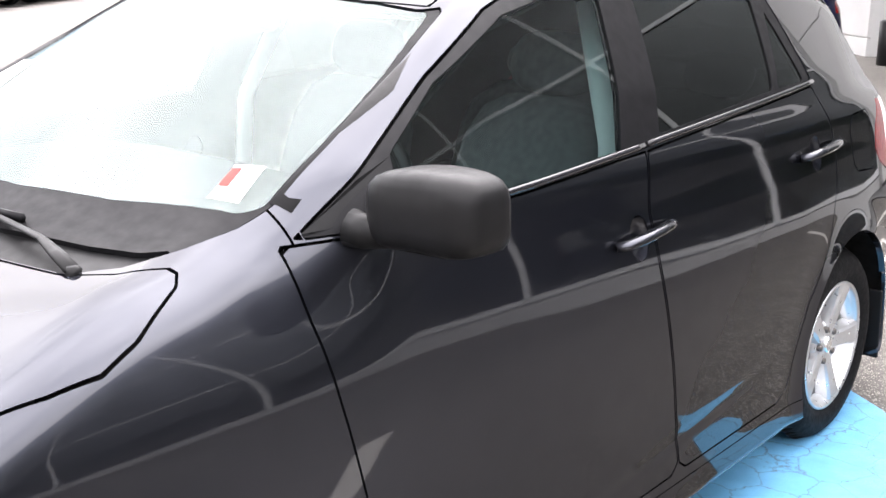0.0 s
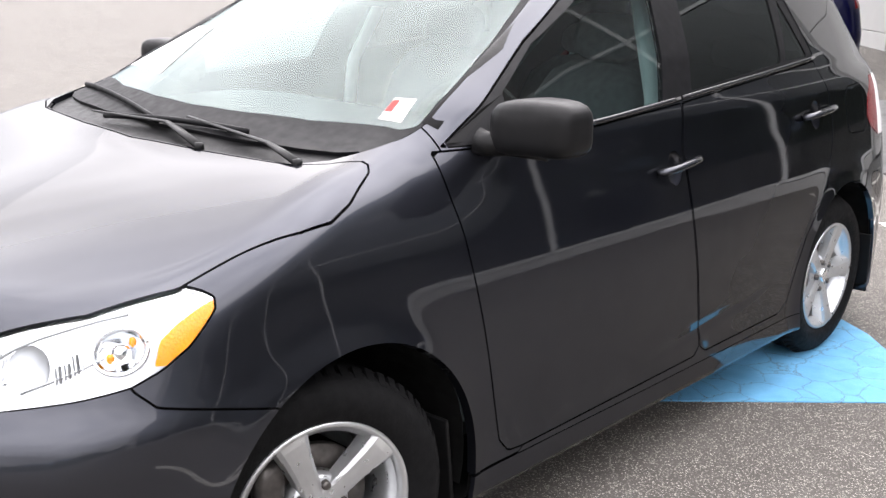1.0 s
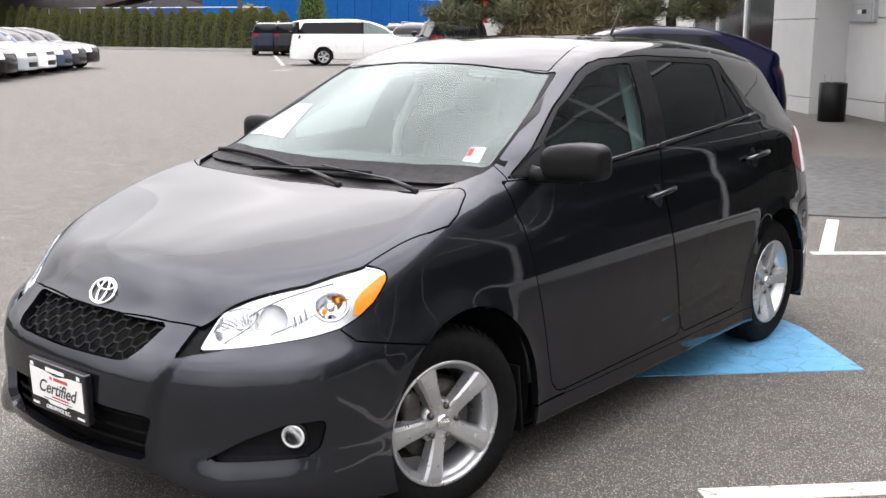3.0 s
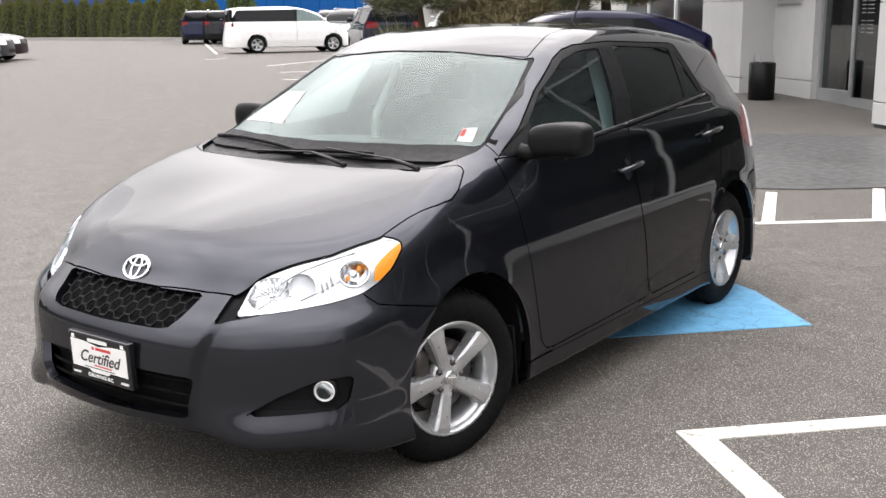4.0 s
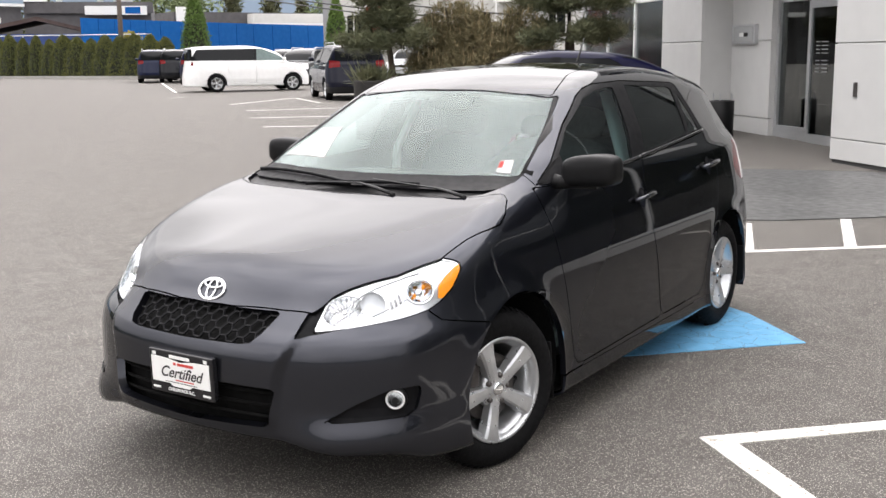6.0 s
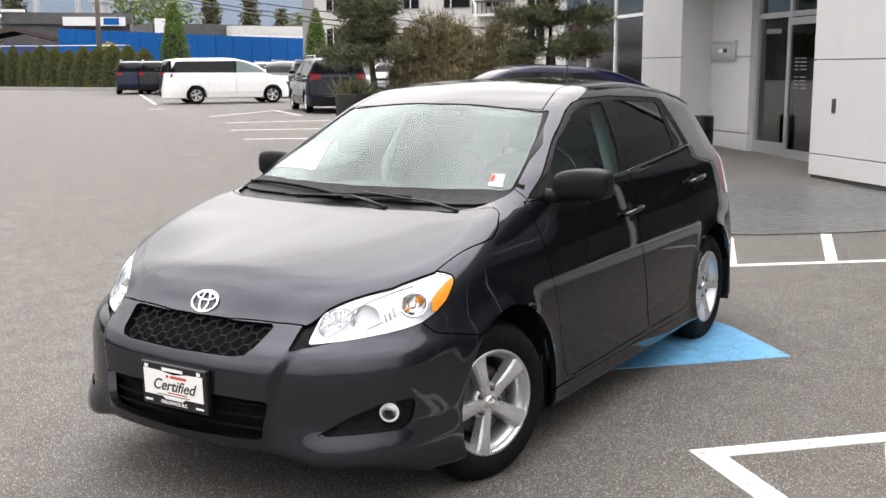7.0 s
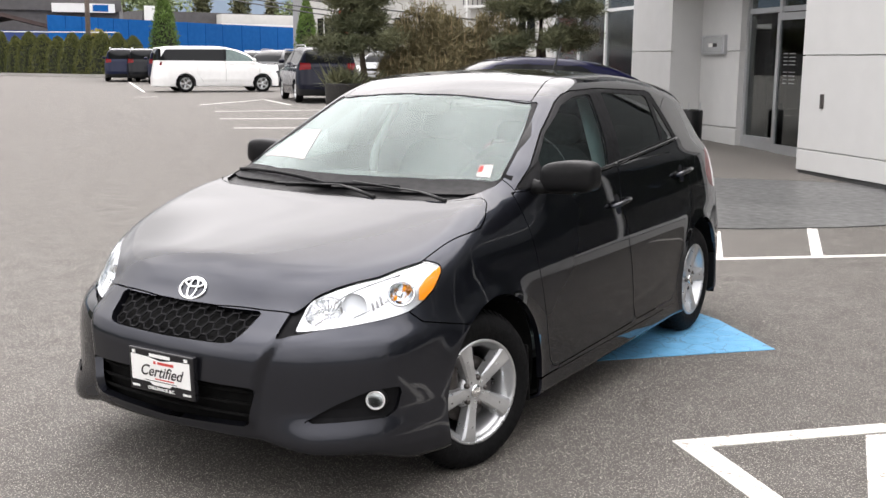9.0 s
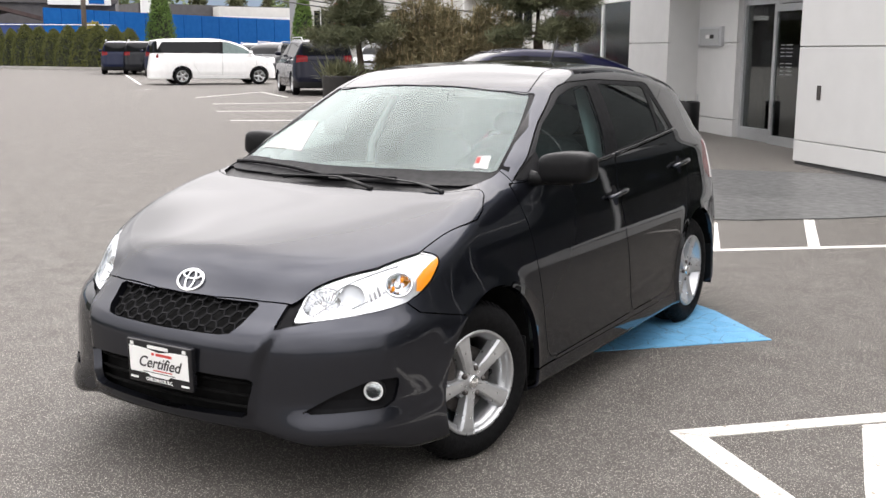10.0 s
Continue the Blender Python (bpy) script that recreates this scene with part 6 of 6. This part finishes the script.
part("kerb", block(-1.7, 1.7, -0.75, 0.75, -0.1, 0.75, 0.03), POT, bed)

PALE_KERB = material("pale_kerb", (0.34, 0.33, 0.31), rough=0.8, vary=0.2, scale=3)
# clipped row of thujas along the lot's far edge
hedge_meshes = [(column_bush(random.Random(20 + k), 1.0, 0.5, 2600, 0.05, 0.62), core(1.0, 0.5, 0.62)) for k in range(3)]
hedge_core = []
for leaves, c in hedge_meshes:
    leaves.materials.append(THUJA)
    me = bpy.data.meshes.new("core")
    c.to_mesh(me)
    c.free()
    me.materials.append(SHADE_CORE)
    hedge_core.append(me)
rng = random.Random(9)
for i in range(25):
    k = (i - 1) / 23
    x, y = 2.8 + 1.12 * (-48.7 - 30.0 * k), -3.5 + 1.12 * (43.3 + 0.2 * k - 1.5 * k * k)
    h = (2.60 + 0.60 * k) * rng.uniform(0.92, 1.08)
    b = thing("thuja_shrub", "tall clipped green thuja in a hedge row", "shrub", (x, y, ground_z(x, y)), rng.uniform(0, 360), "thuja hedge")
    wdt = 1.95 * (rng.uniform(1.0, 1.15) if i < 8 else rng.uniform(0.72, 0.95))
    for nm, me in (("leaves", hedge_meshes[i % 3][0]), ("core", hedge_core[i % 3])):
        o = new(nm, me)
        o.parent, o.scale = b, (wdt, wdt, h)
kerb = part("kerb", slab([(-50.6, 43.7), (-86.5, 42.3), (-86.5, 43.0), (-50.6, 44.4)], 0.2, ground_z(-68.0, 43.0) + 0.14), PALE_KERB)
tagged(kerb, "pale concrete kerb before the hedge", "kerb", kind="structure")
for (x, y), h, r in (((-51.0, 48.4), 5.5, 1.1), ((-46.0, 57.4), 5.45, 0.95)):
    b = thing("cypress_tree", "bright green narrow cypress by the fence", "tree", (x, y, ground_z(x, y)), group="cypresses")
    part("trunk", tube([(0, 0, 0), (0, 0, h * 0.4)], 0.09, 8), BARK, b)
    part("core", core(h, r), SHADE_CORE, b, smooth=True)
    leafy("leaves", column_bush(random.Random(int(h * 10)), h, r, 3600, 0.16), CYPRESS, b)
yb = thing("golden_shrub", "golden green rounded shrub at the hedge's end", "shrub", (-57.6, 48.4, ground_z(-57.6, 48.4)))
leafy("leaves", column_bush(random.Random(70), 3.1, 1.6, 700, 0.2, 0.5), material("golden_leaves", (0.25, 0.22, 0.04), rough=0.8, vary=0.3, scale=2), yb)
part("core", core(3.0, 1.5, 0.5), SHADE_CORE, yb)


# far trees over the roofs
def far_tree(label, at, height, radius, seed, conifer):
    rng = random.Random(seed)
    t = thing("far_tree", label, "tree", at)
    part("trunk", tube([(0, 0, 0), (0.1, 0, height * 0.5), (0, 0, height * 0.95)], [0.25, 0.18, 0.04], 6), BARK, t)
    spots = []
    for _ in range(420 if conifer else 520):
        if conifer:
            h = rng.uniform(0.25, 1.0)
            tier = 0.55 + 0.45 * abs(math.sin(h * 16))
            r = radius * (1 - h) ** 0.8 * tier * rng.uniform(0.3, 1.1)
        else:
            h = rng.uniform(0.3, 1.0)
            r = radius * math.sin(math.pi * min(1, (h - 0.22) / 0.85)) ** 0.6 * rng.uniform(0.2, 1.1)
        a = rng.uniform(0, 2 * math.pi)
        spots.append((r * math.cos(a), r * math.sin(a), h * height))
    leafy("leaves", blades(rng, spots, 4, 0.8 if conifer else 0.55, 0.14, 0.1), NEEDLE if conifer else PALE_LEAF, t)


for i, (x, y, h, r, c) in enumerate(((-101.6, 104.1, 12.4, 2.6, True), (-97.7, 107.8, 11.2, 2.6, True), (-94.5, 110.5, 8.5, 2.0, True), (-101.2, 90.2, 10.4, 4.5, False), (-97.5, 93.0, 9.4, 3.5, False),
                                     (-104.0, 75.0, 12.6, 2.6, True), (-88.0, 108.0, 8.0, 3.0, False), (-104.0, 98.0, 15.0, 2.0, False), (-120.0, 64.0, 13.5, 4.0, True), (-86.0, 118.0, 9.0, 3.5, False))):
    far_tree("dark far conifer over the roofs" if c else "pale spring tree over the far roofs", (x, y, 0.9), h, r, 40 + i, c)


# ---- the far side: fence, shops, flats, poles, hills ----
FENCE_BLUE = material("blue_hoarding", (0.004, 0.105, 0.36), rough=0.7, vary=0.1, scale=0.6, spec=0.15)
SHOP_GREY = material("dark_grey_render", (0.095, 0.09, 0.092), rough=0.8, vary=0.15, scale=0.4)
SHED_BLUE = material("shed_blue", (0.03, 0.06, 0.20), rough=0.7, vary=0.2, scale=0.5)
BROWN = material("brown_roof", (0.075, 0.05, 0.045), rough=0.8, vary=0.2, scale=0.6)
PALE = material("pale_render", (0.58, 0.57, 0.54), rough=0.8, vary=0.08, scale=0.5)
FLAT_GREY = material("grey_cladding", (0.30, 0.30, 0.31), rough=0.7, vary=0.1, scale=0.4)


def run(a, b, depth, z0, z1):
    """A long box from place a to place b."""
    a, b = Vector(a), Vector(b)
    n = Vector(((b - a).y, -(b - a).x)).normalized() * depth
    return slab([tuple(a), tuple(b), tuple(b + n), tuple(a + n)], z0, z1)


def between(a, b, k):
    return tuple(Vector(a).lerp(Vector(b), k))


fence = thing("blue_fence", "tall solid bright blue hoarding fence", "fence")
ends = [(-63.8, 49.2), (-65.0, 58.0), (-65.9, 70.0), (-66.0, 83.0), (-64.1, 96.0), (-60.0, 110.0)]
for a, b in zip(ends, ends[1:]):
    for k in range(5):
        part("board", run(between(a, b, k / 5 + 0.004), between(a, b, (k + 1) / 5 - 0.004), -0.12, 0.3, 4.75), FENCE_BLUE, fence)

shop = thing("body_shop", "long dark grey flat-roofed repair shop with white lettering", "building")
part("wall", run((-88.0, 33.0), (-83.2, 58.0), -14, 0.2, 6.55), SHOP_GREY, shop)
part("wall", run((-83.1, 58.2), (-75.4, 66.4), -14, 0.2, 6.95), SHOP_GREY, shop)
part("roof_edge", run((-87.9, 33.0), (-83.0, 58.1), 0.3, 6.5, 6.75), PAPER, shop)
part("roof_edge", run((-83.0, 58.2), (-81.6, 59.7), 0.3, 6.95, 7.2), PAPER, shop)
part("canopy", run((-84.5, 36.0), (-75.9, 50.8), -6, 4.75, 5.15), PAPER, shop)
part("band", run((-82.9, 58.4), (-75.2, 66.5), 0.25, 5.9, 6.9), SHOP_GREY, shop)
part("sign_board", run((-79.3, 62.0), (-75.5, 66.0), 0.45, 5.75, 6.55), PAPER, shop, "white sign board with blue and grey bars")
part("printed_bar", run((-78.9, 62.5), (-77.5, 64.0), 0.5, 6.0, 6.35), INK, shop)
part("printed_bar", run((-76.9, 64.6), (-75.9, 65.6), 0.5, 5.85, 6.45), FENCE_BLUE, shop)
for k, (a, b) in enumerate((((-81.0, 60.8), (-80.4, 61.4)), ((-78.6, 63.2), (-77.0, 64.9)), ((-76.8, 65.1), (-75.9, 66.1)))):
    part("window", run(a, b, 0.2, 3.6, 4.9), OPAQUE_GLASS, shop)
for x, y, r, h in ((-83.6, 62.5, 0.3, 9.8), (-82.6, 66.5, 0.3, 10.3), (-80.5, 67.5, 0.9, 8.1)):
    part("roof_vent", lathe([(r, 6.5), (r, h), (r * 1.3, h), (r * 1.3, h + 0.2), (0.0, h + 0.25)], 14, "z"), ALUMINIUM, shop).location = (x, y, 0)
facing = math.degrees(math.atan2(25.0, 4.8))
for text, k, size in (("Body", 0.545, 0.80), ("Towing", 0.705, 0.80), ("LTD", 0.620, 0.36)):
    x, y = between((-88.0, 33.0), (-83.2, 58.0), k)
    o = lettering(text, size, PAPER, shop, pose(x + 0.15, y, 6.05, 90, 0, facing), bold=0.02)

shed = thing("blue_shed", "blue shed with a low brown gable roof", "building")
part("wall", run((-72.5, 47.5), (-67.6, 52.5), -7, 0.4, 3.7), SHED_BLUE, shed)
bm = bmesh.new()
a, b, m = Vector((-73.4, 46.6, 3.75)), Vector((-66.9, 53.4, 3.55)), Vector((-70.2, 50.0, 4.75))
dz = Vector((0, 0, 0.3))
vs = [bm.verts.new(p + o) for o in (Vector((0, 0, 0)), Vector((-6, 5.5, 0))) for p in (a, m, b, b + dz, m + dz, a + dz)]
for i in range(6):
    j = (i + 1) % 6
    bm.faces.new((vs[i], vs[j], vs[6 + j], vs[6 + i]))
bm.faces.new(vs[:6][::-1])
bm.faces.new(vs[6:])
bmesh.ops.recalc_face_normals(bm, faces=bm.faces)
part("roof", bm, BROWN, shed)

grey = thing("grey_workshop", "low dark workshop behind the blue fence", "building")
part("wall", run((-87.0, 80.0), (-80.0, 97.0), -10, 0.5, 6.8), SHOP_GREY, grey)
part("parapet", run((-86.8, 80.1), (-86.0, 82.0), 0.3, 5.2, 7.3), PAPER, grey)
white = thing("white_workshop", "low pale flat-roofed workshop behind the fence", "building")
part("wall", run((-81.6, 86.8), (-76.0, 96.0), -8, 0.5, 6.6), PALE, white)
part("roof_edge", run((-76.5, 82.0), (-70.5, 96.5), -3, 5.1, 5.35), PAPER, white)

# flats above the pines
flats = thing("apartment_block", "pale grey apartment block with balconies", "building")
fa, fb = (-53.9, 66.4), (-26.0, 71.5)
part("wall", run(fa, fb, -12, 0.5, 19.0), PALE, flats)
part("corner_tower", run((-54.3, 66.0), (-53.2, 66.6), -8, 0.5, 19.5), FLAT_GREY, flats)
for storey in range(5):
    z = 2.6 + 3.1 * storey
    for k in range(8):
        c = 0.06 + 0.122 * k
        w = part("window", run(between(fa, fb, c), between(fa, fb, c + (0.045 if k % 3 else 0.075)), 0.12, z + 0.7, z + 2.35), OPAQUE_GLASS, flats)
        part("window_frame", run(between(fa, fb, c + 0.02), between(fa, fb, c + 0.0225), 0.16, z + 0.7, z + 2.35), PAPER, w)
        if k % 3 == 1:
            bal = part("balcony", run(between(fa, fb, c - 0.02), between(fa, fb, c + 0.085), 1.4, z - 0.1, z + 0.1), PAPER, flats)
            part("railing", run(between(fa, fb, c - 0.02), between(fa, fb, c + 0.085), 1.45, z + 1.0, z + 1.08), SHOP_GREY, bal)
            for q in range(9):
                e = c - 0.02 + 0.105 * q / 8
                x, y = between(fa, fb, e)
                part("baluster", block(x - 0.03 + 0.25, x + 0.03 + 0.25, y - 1.45, y - 1.39, z + 0.1, z + 1.02), SHOP_GREY, bal)
flag = thing("feather_flag", "red and white feather flag on the lot", "flag", lot(-19.2, 25.6))
part("pole", tube([(0, 0, 0), (0, 0, 3.0)], 0.02, 6), ALUMINIUM, flag)
part("cloth", slab([(0, 0), (0.55, 0.1), (0.5, 0.12), (0, 0.02)], 1.6, 2.95), material("red_cloth", (0.55, 0.02, 0.02), rough=0.8, vary=0.1, scale=3), flag)

# poles and wires
WOOD = material("weathered_pole", (0.16, 0.13, 0.11), rough=0.9, vary=0.3, scale=4, bump=0.3, bump_scale=20)
pole = thing("utility_pole", "grey-brown wooden utility pole behind the hedge", "pole", (-56.2, 46.4, ground_z(-56.2, 46.4)))
part("mast", tube([(0, 0, 0), (0.05, 0.05, 11.0)], [0.19, 0.13], 10), WOOD, pole, smooth=True)
part("cross_arm", block(-1.1, 1.1, -0.06, 0.06, 9.9, 10.05), WOOD, pole)
for label, a, b, sag in (("upper", (-52.2, 39.6, 7.3), (-22.3, 44.9, 2.9), 0.25), ("middle", (-52.0, 44.0, 7.5), (-24.0, 45.5, 3.6), 0.3), ("lower", (-50.8, 45.5, 6.5), (-23.7, 44.5, 2.8), 0.2), ("other", (-56.2, 46.4, 9.9), (-85.0, 20.0, 9.0), 1.0)):
    pts = [Vector(a).lerp(Vector(b), k / 12) - Vector((0, 0, sag * math.sin(math.pi * k / 12))) for k in range(13)]
    tagged(part("overhead_wire", tube(pts, 0.035, 4), INK), "thin black overhead wire between poles", "wire", "overhead wires")
lamp = thing("street_lamp", "white curved street lamp before the flats", "lamp", (-36.5, 64.0, 0.7))
part("mast", tube([(0, 0, 0), (0, 0, 5.4), (-0.3, 0, 6.0), (-1.0, 0, 6.2)], 0.07, 8), PAPER, lamp, smooth=True)
part("head", rounded(-1.2, 0, 6.18, 0.35, 0.12, 0.07, 3, 8), PAPER, lamp, smooth=True)
mesh_fence = thing("wire_fence", "thin grey wire fence behind the hedge", "fence")
for k in range(9):
    x, y = between((-54.5, 47.6), (-91.0, 46.6), k / 8)
    part("post", tube([(x, y, ground_z(x, y)), (x, y, 3.35 + 0.05 * k)], 0.05, 6), ALUMINIUM, mesh_fence)
part("rail", tube([(-54.5, 47.6, 3.35), (-91.0, 46.6, 3.75)], 0.04, 6), ALUMINIUM, mesh_fence)

# hills and the tree belts that close the view all round
# the hills' blue is distance haze put into their colour
HILL = material("haze_blue_hills", (0.19, 0.24, 0.30), rough=1.0, vary=0.12, scale=0.004, spec=0.0)
BELT_GREEN = material("far_tree_belt", (0.05, 0.06, 0.035), rough=0.9, vary=0.3, scale=0.05)


def ridge(name, radius, base, rise, detail, seed, mat, label, a0=0.0, a1=2 * math.pi):
    bm = bmesh.new()
    rows = []
    steps = 240
    for i in range(steps + 1):
        a = a0 + (a1 - a0) * i / steps
        x, y = radius * math.sin(a), radius * math.cos(a)
        h = base + rise * (noise.fractal((math.cos(a) * detail, math.sin(a) * detail, seed), 0.8, 2.0, 5) + 0.5)
        rows.append((bm.verts.new((x, y, -2)), bm.verts.new((x, y, max(h, 0.5))), bm.verts.new((x * 1.12, y * 1.12, -2))))
    for p, q in zip(rows, rows[1:]):
        bm.faces.new((p[0], q[0], q[1], p[1]))
        bm.faces.new((p[1], q[1], q[2], p[2]))
    bmesh.ops.recalc_face_normals(bm, faces=bm.faces)
    tagged(part(name, bm, mat, smooth=True), label, "backdrop", kind="structure")


ridge("backdrop_hills", 3000, 150, 120, 1.6, 3.0, HILL, "far hills coloured pale blue for haze")
ridge("backdrop_trees", 120, 8.0, 6.0, 9.0, 8.0, BELT_GREEN, "dark tree belt far beyond the lot", radians(20), radians(275))
